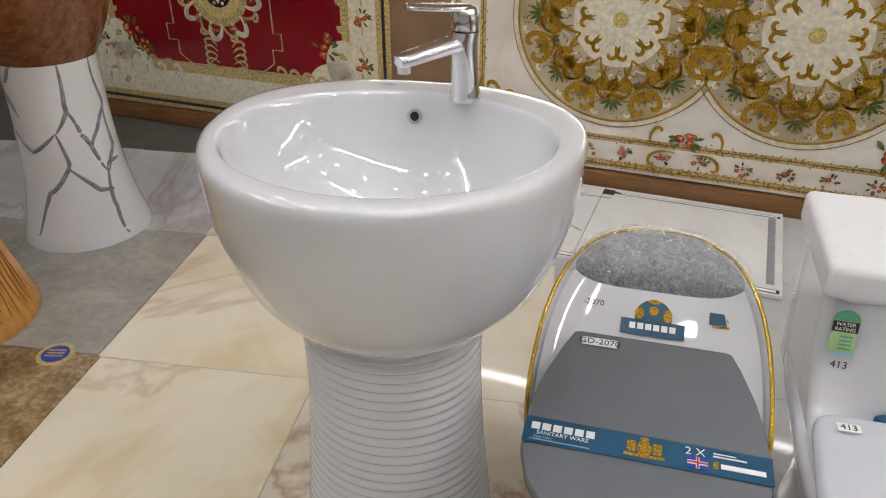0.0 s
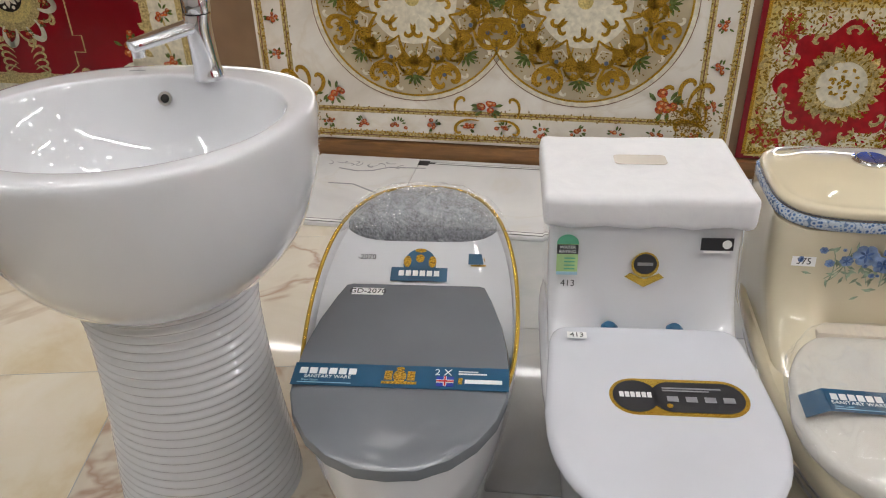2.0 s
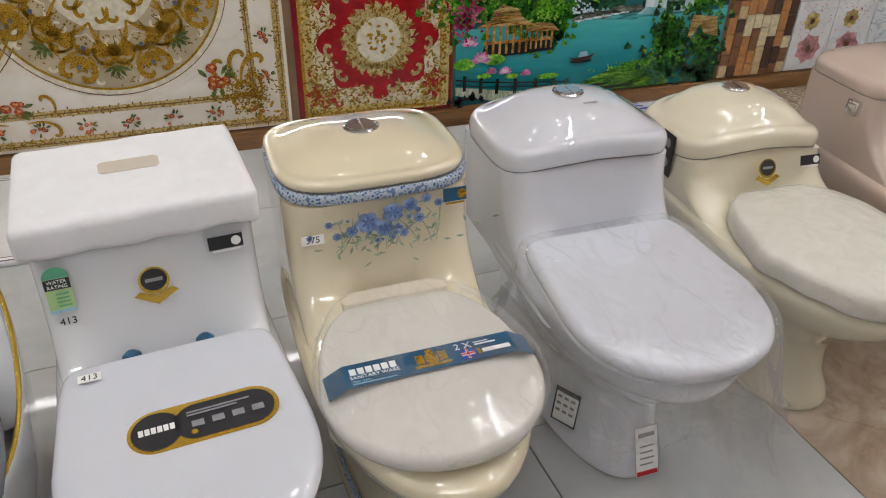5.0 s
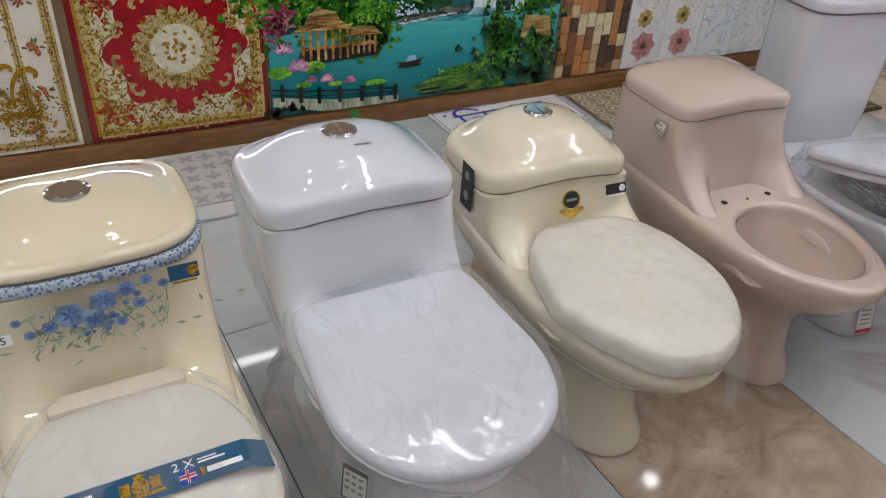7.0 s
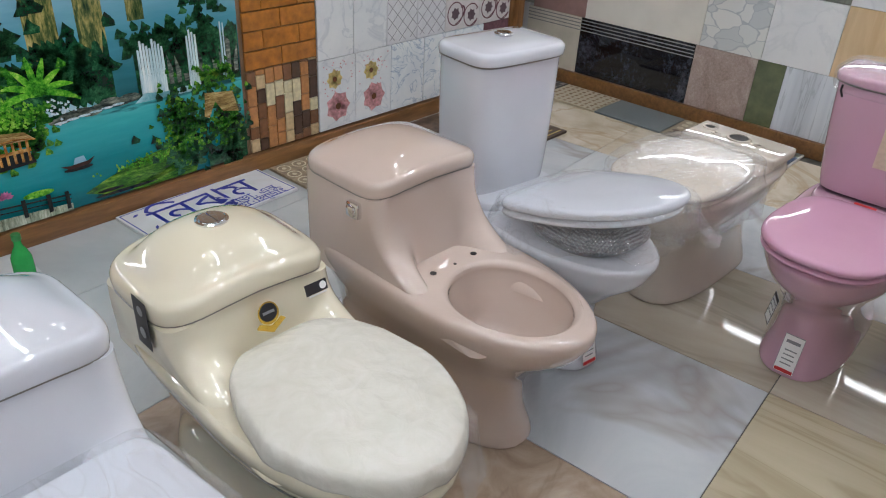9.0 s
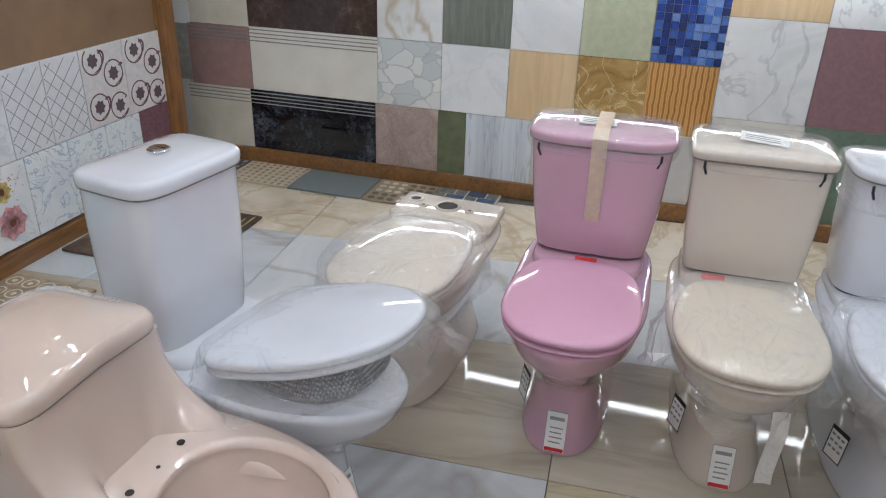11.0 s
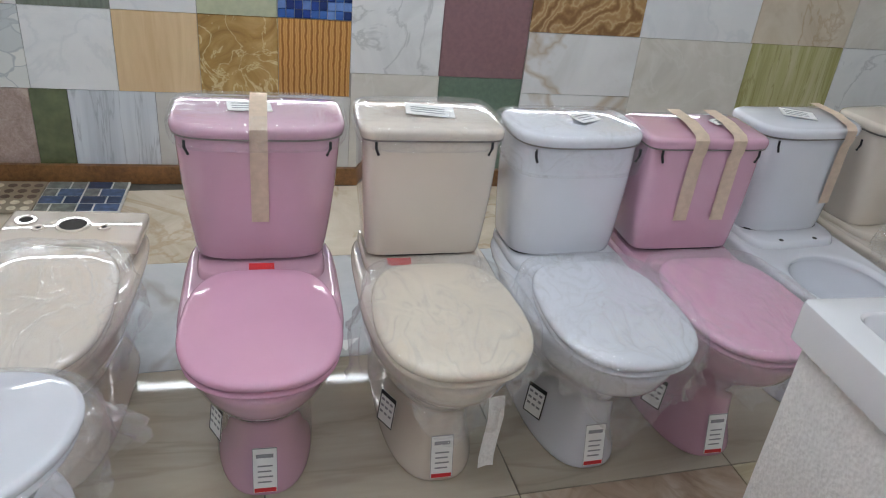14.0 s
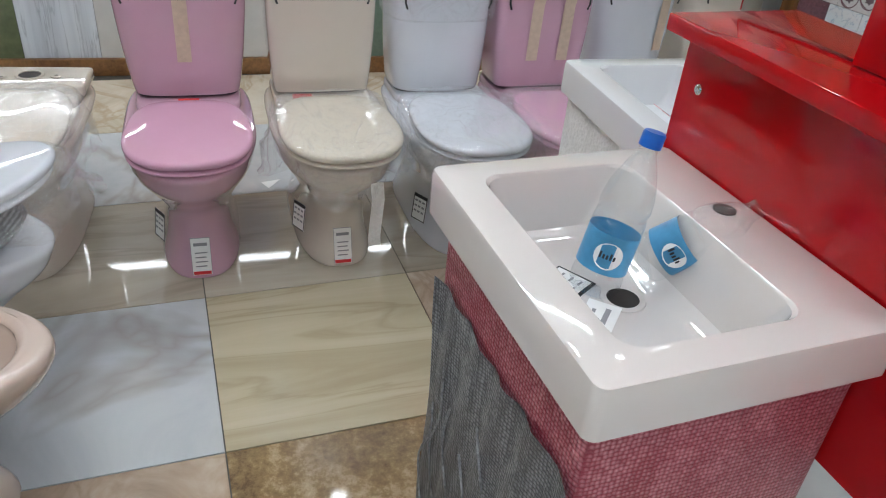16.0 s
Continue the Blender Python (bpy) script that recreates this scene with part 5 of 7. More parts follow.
t = thing("mirror_cabinet", TURN, "red lacquered mirror panel standing on the vanity basin", "mirror cabinet")
part("backboard", box(1.45, 2.20, -2.99, -2.888, ZA + .001 - .25, 1.03, .003), REDPAINT, t, "glossy red back panel")
part("ledge", box(1.42, 2.2, -2.995, -2.84, 1.03, 1.055, .004), REDPAINT, t, "glossy red ledge")
part("mirror_frame", box(1.45, 2.2, -2.99, -2.962, 1.0555, 1.9, .003), REDPAINT, t, "glossy red mirror board")
part("side_panel", box(1.40, 1.965, -2.962, -2.945, 1.0555, 1.9, .003), REDPAINT, t, "glossy red side panel")
part("mirror", box(1.968, 2.19, -2.9615, -2.957, 1.058, 1.86), MIRROR, t, "silvered mirror glass", smooth=False)
part("screw_cap", turned([(.008, 0), (.008, .004), (.004, .006)], 16, 1), CHROME, t, "chrome screw cap").matrix_basis = pose(2.15, -2.888, .955, -90)

t = thing("vanity_unit", pose(0, 0, 0), "white vanity unit wrapped in white bubble sheet with basin", "vanity")
vanity_basin(t, 2.28, 2.765, -3.32, -2.93, .805, .075, WHITE, 2.5)
wrap = box(2.30, 2.745, -3.32, -2.945, .02, .73, .01, 2)
for f_ in [f for f in wrap.faces if f.calc_center_median().z > .725]:
    wrap.faces.remove(f_)
part("cabinet_wrap", wrap, FOAMSPECK, t, "cabinet wrapped in white bubble sheet")
lb = flat("price_label", [rect(-.03, -.025, .03, .025)], .001, PAPER, t, pose(2.6, -3.115, .735, 30, 0, 0), "white label with red head")
flat("red_band", [rect(-.03, .016, .03, .025)], .0018, REDINK, lb, Matrix())
flat("print_bar", [rect(-.022, .004 - .009 * i, .018, .007 - .009 * i) for i in range(3)], .0018, GREYINK, lb, Matrix())

# ---- bottles ----
PETM = bpy.data.materials.new("clear_bottle_plastic")
PETM.use_nodes = True
nt = PETM.node_tree
nt.nodes.clear()
o_ = nt.nodes.new("ShaderNodeOutputMaterial")
mx_ = nt.nodes.new("ShaderNodeMixShader")
tr_ = nt.nodes.new("ShaderNodeBsdfTransparent")
tr_.inputs[0].default_value = (0.97, 0.985, 0.99, 1)
gl_ = nt.nodes.new("ShaderNodeBsdfGlossy")
gl_.inputs["Roughness"].default_value = 0.05
lw_ = nt.nodes.new("ShaderNodeLayerWeight")
lw_.inputs[0].default_value = 0.35
gf_ = nt.nodes.new("ShaderNodeMath")
gf_.operation = "MULTIPLY_ADD"
gf_.inputs[1].default_value = 0.28
gf_.inputs[2].default_value = 0.04
nt.links.new(lw_.outputs["Facing"], gf_.inputs[0])
nt.links.new(gf_.outputs[0], mx_.inputs[0])
nt.links.new(tr_.outputs[0], mx_.inputs[1])
nt.links.new(gl_.outputs[0], mx_.inputs[2])
nt.links.new(mx_.outputs[0], o_.inputs[0])
LABELBLUE = plain("blue_bottle_label", "4f97c4", .3, grain=.2, scale=20)


def bottle(m, label, h, cap):
    t = thing("water_bottle", m, label, "bottle", "bottles in the vanity basin")
    r = .034
    prof = [(.012, .004), (.028, .0), (r, .012), (r, .03), (r - .004, .038), (r, .048), (r, .115), (r - .003, .125), (r, .135), (r - .004, .165), (.018, .2), (.0125, .212), (.0125, .228)]
    b = part("bottle_body", turned([(a, z * h) for a, z in prof], 30, 3, cap1=False), PETM, t, "clear thin plastic")
    b.visible_shadow = False
    lb = part("bottle_label", turned([(r + .0006, .040 * h), (r + .0006, .098 * h)], 30, 1, cap0=False, cap1=False), LABELBLUE, t, "blue and white wrapped label")
    pts = bmesh.new()
    vs = []
    for i in range(18):
        a = 2 * math.pi * i / 18
        ang = -1.75 + .55 * math.cos(a)
        vs.append(pts.verts.new(((r + .0014) * math.cos(ang), (r + .0014) * math.sin(ang), .068 * h + .02 * h * math.sin(a))))
    pts.faces.new(vs)
    part("label_oval", pts, PAPER, lb, "white logo oval", smooth=False)
    for i in range(5):
        q = bmesh.new()
        a0, a1 = -2.08 + .13 * i, -2.08 + .13 * i + .08
        hh = .009 if i in (0, 3) else .006
        q.faces.new([q.verts.new(((r + .002) * math.cos(a), (r + .002) * math.sin(a), .064 * h + z)) for a, z in ((a0, 0), (a1, 0), (a1, hh), (a0, hh))])
        part("logo_bar", q, INK, lb, smooth=False)
    if cap:
        part("cap", turned([(.0145, .222 * h), (.0145, .24 * h), (.013, .243 * h)], 24, 1), plain("blue_cap", "1f62c0", .3), t, "blue screw cap")
    return t


bottle(TURN @ pose(1.985, -2.655, ZA - .098, 13, 3, 0) @ pose(0, 0, 0, 0, 0, 247), "empty clear water bottle with blue label leaning in basin", .92, True)
bottle(TURN @ pose(1.995, -2.735, ZA - .072, 48, 0, -35) @ pose(0, 0, 0, 0, 0, 275), "crushed clear water bottle with blue label lying in basin", .72, False)
bt = thing("green_bottle", pose(1.90, -.22, 0), "small green plastic bottle by the wall", "bottle")
part("bottle_body", turned([(.028, 0), (.03, .01), (.03, .09), (.012, .13), (.012, .15)], 20, 2), plain("green_plastic", "2f9a4a", .25), bt)
part("cap", turned([(.014, .15), (.014, .168), (.012, .17)], 16, 1), plain("green_cap", "1d7a38", .4), bt)

# ---- printed mural panels on the display wall ----
ROSE = plain("orange_rose_print", "c4622c", .2, grain=.35, scale=90)
ROSEDEEP = plain("red_rose_print", "a83a26", .2, grain=.35, scale=90)
ROSEPALE = plain("peach_rose_print", "dca878", .2, grain=.3, scale=90)
LEAF = plain("olive_leaf_print", "5c6a34", .2, grain=.3, scale=90)
CREAMPRINT = marble("cream_mural_glaze", "cfc6b8", "ddd6cb", "e6e1d8", "cbbda4", 3, 2, .3, .06)
TANPRINT = plain("tan_mural_glaze", "b7a88c", .1, grain=.12, scale=8)
REDMURAL = plain("deep_red_mural_glaze", "7c0a16", .07, grain=.12, scale=4)
REDBRIGHT = plain("red_mural_glaze", "98101a", .1, grain=.15, scale=30)
GLITTER = plain("gold_glitter", "c79a26", .22, .55, .45, 420, .8)
OLDGOLD = plain("cream_gold_print", "cdb67c", .25, .15, .3, 120, .3)
IVORYP = plain("ivory_print", "d8d0ba", .15, grain=.1, scale=50)
REDEDGE = plain("red_edge_print", "7c101c", .2)


def panel(label, x0, x1, z0, z1, mat, name="mural_panel", category="wall panel"):
    t = thing(name, pose(x0, .0115, z0, 90), label, category, "printed panels on the display wall")
    part("panel_board", box(0, x1 - x0, 0, z1 - z0, 0, .010, .0015, 1), mat, t)
    return t


class Print:
    """Flat printed shapes, kept by material and laid in thin layers."""

    def __init__(self, t, z=.0102):
        self.t, self.z, self.sets = t, z, []

    def add(self, name, mat, shapes, label=""):
        self.sets.append((name, mat, shapes, label))

    def done(self):
        for k, (name, mat, shapes, label) in enumerate(self.sets):
            if len(shapes) <= 4:
                for one in shapes:
                    flat(name, [one], self.z + .0004 * k, mat, self.t, Matrix(), label)
            else:
                tagged(flat(name, shapes, self.z + .0004 * k, mat, self.t, Matrix(), label), kind="stuff")


def scroll(x, y, ang, size, side=1, w=.012):
    """An acanthus-like curl that starts at (x, y) and winds up."""
    pts, ws, a = [], [], ang
    px, py = x, y
    n = 16
    for i in range(n):
        u = i / (n - 1)
        pts.append((px, py))
        ws.append(w * (.35 + .9 * math.sin(math.pi * min(1, .15 + .85 * (1 - u)))))
        step = size * (1.25 - u) / n * 1.6
        px += step * math.cos(a)
        py += step * math.sin(a)
        a += side * (.12 + .75 * u * u) * 1.05
    return ribbon(pts, ws)


def roses(rnd, cx, cy, k):
    """A cluster of roses: deep, mid and pale petals, leaves."""
    deep, mid, pale, leaf = [], [], [], []
    for _ in range(7):
        a = rnd.uniform(0, 6.28)
        leaf.append(petal(cx + .5 * k * math.cos(a), cy + .4 * k * math.sin(a), a + rnd.uniform(-.5, .5), k * .7, k * .25))
    for _ in range(6):
        x, y = cx + rnd.gauss(0, .42) * k, cy + rnd.gauss(0, .32) * k
        r = k * rnd.uniform(.18, .32)
        deep.append(oval(x, y, r, r * .9, 12))
        for j in range(4):
            a = j * 1.57 + rnd.random()
            mid.append(petal(x, y, a, r * 1.0, r * .7))
        pale.append(oval(x + r * .15, y + r * .2, r * .4, r * .3, 8))
    return deep, mid, pale, leaf


def rose_set(p, rnd, spots):
    D, M, P_, L = [], [], [], []
    for x, y, k in spots:
        d, m, q, l = roses(rnd, x, y, k)
        D += d
        M += m
        P_ += q
        L += l
    p.add("leaf_print", LEAF, L)
    p.add("rose_print", ROSEDEEP, D)
    p.add("petal_print", ROSE, M)
    p.add("petal_print", ROSEPALE, P_)


def frame_rects(w, h, inset, th):
    a = inset
    return [rect(a, a, w - a, a + th), rect(a, h - a - th, w - a, h - a), rect(a, a + th, a + th, h - a - th), rect(w - a - th, a + th, w - a, h - a - th)]


# white and gold rosette mural
W, H = 1.86, 1.3
t = panel("cream and gold glazed mural with rosettes and rose border", -.85, 1.01, .078, .078 + H, CREAMPRINT)
p = Print(t)
rnd = random.Random(20)
cxs, cy, R = (.645, 1.285), .575, .375
p.add("rosette_field", TANPRINT, [oval(c, cy, R, R, 64) for c in cxs], "tan rosette field")
p.add("braid", OLDGOLD, frame_rects(W, H, .012, .028) + frame_rects(W, H, .118, .024), "gold braid border")
p.add("braid_line", BROWNINK, frame_rects(W, H, .02, .004) + frame_rects(W, H, .128, .004))
p.add("pale_ring", IVORYP, [q for c in cxs for q in ribbon([(c + (R + .012) * math.cos(a), cy + (R + .012) * math.sin(a)) for a in np.linspace(0, 6.283, 64)], .016)])
p.add("thin_ring", BROWNINK, [q for c in cxs for q in ribbon([(c + (R + .022) * math.cos(a), cy + (R + .022) * math.sin(a)) for a in np.linspace(0, 6.283, 64)], .003)])
p.add("gold_ring", GOLD, [q for c in cxs for q in ribbon([(c + R * math.cos(a), cy + R * math.sin(a)) for a in np.linspace(0, 6.283, 64)], .008)], "thin gold ring")
p.add("gold_beads", GOLD, [petal(x, .034 + .006 * (i % 2), (i % 3) * .8, .009, .006) for i, x in enumerate(np.arange(.02, W - .02, .011))] + [petal(W - .034 + .006 * (i % 2), y, (i % 3) * .8, .009, .006) for i, y in enumerate(np.arange(.02, H, .011))] + [petal(.034, y, (i % 3) * .8, .009, .006) for i, y in enumerate(np.arange(.02, H, .011))])
ivy, gold, stem, heart = [], [], [], []
for c in cxs:
    heart.append(oval(c, cy, .17, .17, 32))
    for k in range(8):
        a = k * math.pi / 4 + .39
        ivy.append(petal(c + .03 * math.cos(a), cy + .03 * math.sin(a), a, .12, .06))
        gold += scroll(c + .07 * math.cos(a + .39), cy + .07 * math.sin(a + .39), a + .1, .09, 1, .012) + scroll(c + .07 * math.cos(a + .39), cy + .07 * math.sin(a + .39), a + .7, .09, -1, .012)
        for s in (1, -1):
            gold += scroll(c + .15 * math.cos(a), cy + .15 * math.sin(a), a + s * .5, .17, s, .019)
            gold += scroll(c + .25 * math.cos(a), cy + .25 * math.sin(a), a + s * 1.0, .13, -s, .017)
            gold += scroll(c + .21 * math.cos(a + s * .32), cy + .21 * math.sin(a + s * .32), a + s * .9, .10, s, .013)
            gold += scroll(c + .30 * math.cos(a + s * .22), cy + .30 * math.sin(a + s * .22), a + s * 2.2, .11, s, .015)
            gold += scroll(c + .17 * math.cos(a + s * .2), cy + .17 * math.sin(a + s * .2), a + s * .2, .12, -s, .012)
            for j in range(4):
                gold += scroll(c + (.22 + .012 * j) * math.cos(a + s * .12), cy + (.22 + .012 * j) * math.sin(a + s * .12), a + s * (.1 + .22 * j), .085, s, .007)
            ivy += scroll(c + .19 * math.cos(a), cy + .19 * math.sin(a), a + s * .9, .12, s, .009)
            ivy += scroll(c + .30 * math.cos(a + s * .2), cy + .30 * math.sin(a + s * .2), a - s * .3, .07, s, .009)
        for j in range(5):
            gold.append(petal(c + .27 * math.cos(a), cy + .27 * math.sin(a), a + (j - 2) * .45, .065, .02))
            stem.append(petal(c + .29 * math.cos(a + .39), cy + .29 * math.sin(a + .39), a + .39 + (j - 2) * .55, .05, .013))
        stem += ribbon([(c + r * math.cos(a + .39 + .05 * math.sin(r * 40)), cy + r * math.sin(a + .39 + .05 * math.sin(r * 40))) for r in np.linspace(.19, .34, 8)], .003)
p.add("rosette_heart", IVORYP, heart, "white rosette heart")
p.add("ivory_scroll", IVORYP, ivy)
p.add("leaf_sprig", LEAF, stem, "olive leaf sprigs")
p.add("gold_scrollwork", GOLD, gold, "glittering gold scrollwork")
p.add("rosette_petals", IVORYP, [petal(c + .015 * math.cos(a), cy + .015 * math.sin(a), a, .085, .05) for c in cxs for a in np.arange(0, 6.2, .785)])
p.add("rosette_eye", GOLDPALE, [oval(c, cy, .028, .028, 16) for c in cxs])
gems = plain("grey_blue_gem_print", "5d6678", .1)
p.add("gem_print", gems, [oval(c + r * math.cos(a), cy + r * math.sin(a), .008, .008, 10) for c in cxs for r in (.24, .31) for a in np.arange(.39, 6.6, .785)])
gc = []
for bx, sx in ((.17, 1), (W - .17, -1)):
    for a in (.2, .9, 1.5):
        gc += scroll(bx, .17, a if sx > 0 else math.pi - a, .16, sx, .014)
        gc += scroll(bx - sx * .06, .12, (a + .4) if sx > 0 else math.pi - a - .4, .12, -sx, .012)
    gc += [petal(bx - sx * .1 + sx * .01 * k, .06 + .02 * (k % 4), k, .03, .012) for k in range(10)]
for s in (1, -1):
    gc += scroll(W / 2 + s * .03, .105, .2 if s > 0 else math.pi - .2, .13, -s, .01)
    gc += scroll(W / 2 + s * .12, .12, 1.2 if s > 0 else math.pi - 1.2, .1, s, .01)
p.add("corner_scroll", GOLD, gc, "gold corner scrolls")
rose_set(p, rnd, [(x, .078, .03) for x in np.arange(.13, W - .1, .145)] + [(W / 2, .165, .055), (.3, .2, .05), (W - .26, .2, .065), (.2, .19, .05)] + [(W - .078, y, .03) for y in np.arange(.2, 1.2, .15)] + [(.078, y, .03) for y in np.arange(.2, 1.2, .15)])
gl = random.Random(71)
flecks = []
for _ in range(3400):
    e = gl.random() * 2.2
    if e > 1:
        a, r_, c_ = gl.uniform(0, 6.283), gl.uniform(.18, .355), gl.choice(cxs)
        if math.cos(8 * a + 3.1 + 5 * math.sin(r_ * 30)) < -.1:
            continue
        x, y = c_ + r_ * math.cos(a), cy + r_ * math.sin(a)
    elif e < .35:
        x, y = gl.uniform(.03, W - .03), gl.choice((.03, .135)) + gl.gauss(0, .006)
    elif e < .6:
        x, y = gl.choice((.03, .135, W - .03, W - .135)) + gl.gauss(0, .006), gl.uniform(.03, H - .03)
    else:
        x, y = gl.choice((.16, W - .16)) + gl.gauss(0, .05), .14 + gl.gauss(0, .045)
    if .02 < x < W - .02 and .02 < y < H - .02:
        flecks.append(petal(x, y, gl.uniform(0, 6.28), gl.uniform(.006, .015), .005))
p.add("glitter_print", GLITTER, flecks, "raised gold glitter flecks")
p.done()

# deep red medallion mural
W, H = 1.62, 1.3
t = panel("deep red and gold glazed medallion mural with flower border", -2.735, -1.115, .078, .078 + H, OLDGOLD)
p = Print(t)
cx, cy = .81, .56
p.add("red_field", REDMURAL, [rrect(W / 2, H / 2 + .05, W - .44, H - .36, .08)], "dark glossy red field")
p.add("edge_line", INK, frame_rects(W, H, .02, .014))
p.add("ivory_band", IVORYP, frame_rects(W, H, .06, .12))
p.add("ivory_corner", IVORYP, [oval(.26, .2, .13, .1), oval(W - .26, .2, .13, .1), oval(.22, .3, .08, .1), oval(W - .22, .3, .08, .1)])
gold, iv = [], []
for k in range(16):
    a = k * math.pi / 8
    iv += scroll(cx + .14 * math.cos(a), cy + .14 * math.sin(a), a, .1, 1 if k % 2 else -1, .02)
    gold += scroll(cx + .13 * math.cos(a), cy + .13 * math.sin(a), a + .3, .11, -1 if k % 2 else 1, .011)
for sx in (1, -1):
    for yy in np.arange(.1, 1.2, .11):
        X = W / 2 + sx * (W / 2 - .12)
        gold += scroll(X, yy, 1.57, .1, sx, .012)
        iv += scroll(X - sx * .05, yy, 1.9, .09, -sx, .014)
        gold += [petal(W / 2 + sx * (W / 2 - .2), yy, (1.57 + sx * 1.0), .05, .03)]
    for k in range(5):
        gold += scroll(W / 2 + sx * (.3 + .08 * k), .16, 1.2 + .2 * k, .12, sx, .012)
        iv += scroll(W / 2 + sx * (.28 + .09 * k), .13, 1.0, .1, -sx, .014)
        gold += scroll(W / 2 + sx * .04, .22 + .025 * k, 1.57 - sx * (1.0 - .1 * k), .08, -sx, .009)
    gold += ribbon([(W / 2 + sx * .26, .9), (W / 2 + sx * .26, .4), (W / 2 + sx * .3, .4), (W / 2 + sx * .3, .33), (W / 2 + sx * .25, .33), (W / 2 + sx * .25, .27)], .007)
    gold += ribbon([(W / 2 + sx * (.25 - .2 * u), .27 - .05 * math.sin(3.14 * u)) for u in np.linspace(0, 1, 12)], .005)
p.add("medallion", OLDGOLD, [oval(cx, cy, .15, .15, 40)], "pale gold medallion")
p.add("gold_scroll", OLDGOLD, gold)
p.add("ivory_scroll", IVORYP, iv)
p.add("medallion_ring", GOLDPALE, [oval(cx, cy, .115, .115, 36)])
p.add("medallion_heart", plain("black_brown_print", "2a1d16", .2), [oval(cx, cy, .07, .07, 28)])
p.add("heart_petals", IVORYP, [petal(cx, cy, a, .055, .022) for a in np.arange(0, 6.2, .785)] + [q for a in np.arange(.39, 6.6, .785) for q in [oval(cx + .055 * math.cos(a), cy + .055 * math.sin(a), .008, .008, 8)]])
rose_set(p, rnd, [(.3, .36, .06), (.36, .28, .045), (W - .3, .36, .06), (.12, .5, .04), (W - .12, .5, .04), (W - .12, .72, .04), (W - .12, .3, .04), (.12, .3, .04)] + [(cx + .17 * math.cos(a), cy + .17 * math.sin(a), .022) for a in np.arange(3.4, 6.2, .55)])
p.done()

# small red rug-like mural
W, H = .605, .62
t = panel("red and cream glazed mural with gold wreath", 1.04, 1.645, .078, .078 + H, REDEDGE)
p = Print(t)
cx, cy = .315, .30
p.add("gold_border", GOLDPALE, [rect(.03, .012, W - .012, H - .012)], "pale gold braid")
p.add("gold_line", GOLD, frame_rects(W - .02, H, .02, .012))
p.add("cream_field", IVORYP, [rect(.065, .05, W - .05, H - .05)])
p.add("red_field", REDBRIGHT, [[(cx + .215 * (1 + .1 * math.cos(8 * a)) * math.cos(a), cy + .215 * (1 + .1 * math.cos(8 * a)) * math.sin(a)) for a in np.linspace(0, 6.2, 60)]] + [petal(cx + sx * .22, cy + sy * .19, math.atan2(-sy, sx) + k * .8, .07, .03) for sx in (1, -1) for sy in (1, -1) for k in range(6)], "bright red field")
g, r2 = [], []
for k in range(22):
    a = k * 6.283 / 22
    g.append(petal(cx + .09 * math.cos(a), cy + .09 * math.sin(a), a + .5, .06, .03))
    g += scroll(cx + .2 * math.cos(a), cy + .2 * math.sin(a), a + (1.2 if k % 2 else -1.2), .06, 1 if k % 2 else -1, .012)
for sx in (1, -1):
    for sy in (1, -1):
        for k in range(6):
            g += scroll(cx + sx * (.15 + .02 * k), cy + sy * (.24 - .03 * k), math.atan2(sy, sx) + .5 * (k - 3), .06, 1 if k % 2 else -1, .011)
            r2 += scroll(cx + sx * (.19 + .01 * k), cy + sy * (.23 - .02 * k), math.atan2(sy, sx) - .5 * (k - 3), .05, -1 if k % 2 else 1, .008)
p.add("wreath", OLDGOLD, g + [oval(cx, cy, .12, .12, 32)], "gold wreath")
p.add("red_scroll", REDBRIGHT, r2)
p.add("wreath_heart", IVORYP, [oval(cx, cy, .085, .085, 28)])
p.add("heart_print", GOLD, [petal(cx + r * math.cos(a * 3.1), cy + r * math.sin(a * 3.1), a, .02, .012) for a, r in zip(np.arange(0, 9, .35), [.01 + .002 * i for i in range(26)])])
gl = random.Random(72)
fg, fc, fr = [], [], []
for _ in range(2600):
    x, y = gl.uniform(.035, W - .02), gl.uniform(.018, H - .018)
    r = math.hypot(x - cx, y - cy)
    a = math.atan2(y - cy, x - cx)
    edge = .212 * (1 + .12 * math.cos(8 * a))
    q = petal(x, y, gl.uniform(0, 6.28), gl.uniform(.010, .022), gl.uniform(.005, .009))
    if .088 < r < .136 + .012 * math.cos(14 * a):
        (fg if gl.random() < .55 else fc).append(q)
    elif r > edge:
        u = gl.random()
        (fg if u < .52 else fc if u < .9 or not (.08 < x < W - .07 and .07 < y < H - .07) else fr).append(q)
p.add("leaf_print", OLDGOLD, fc)
p.add("red_print", REDBRIGHT, fr)
p.add("glitter_print", GLITTER, fg, "raised gold glitter leaves")
p.done()
t = panel("royal blue glazed tile strip above the rug mural", 1.04, 1.645, .70, 1.3, plain("royal_blue_glaze", "3a56a8", .1, grain=.15, scale=8))

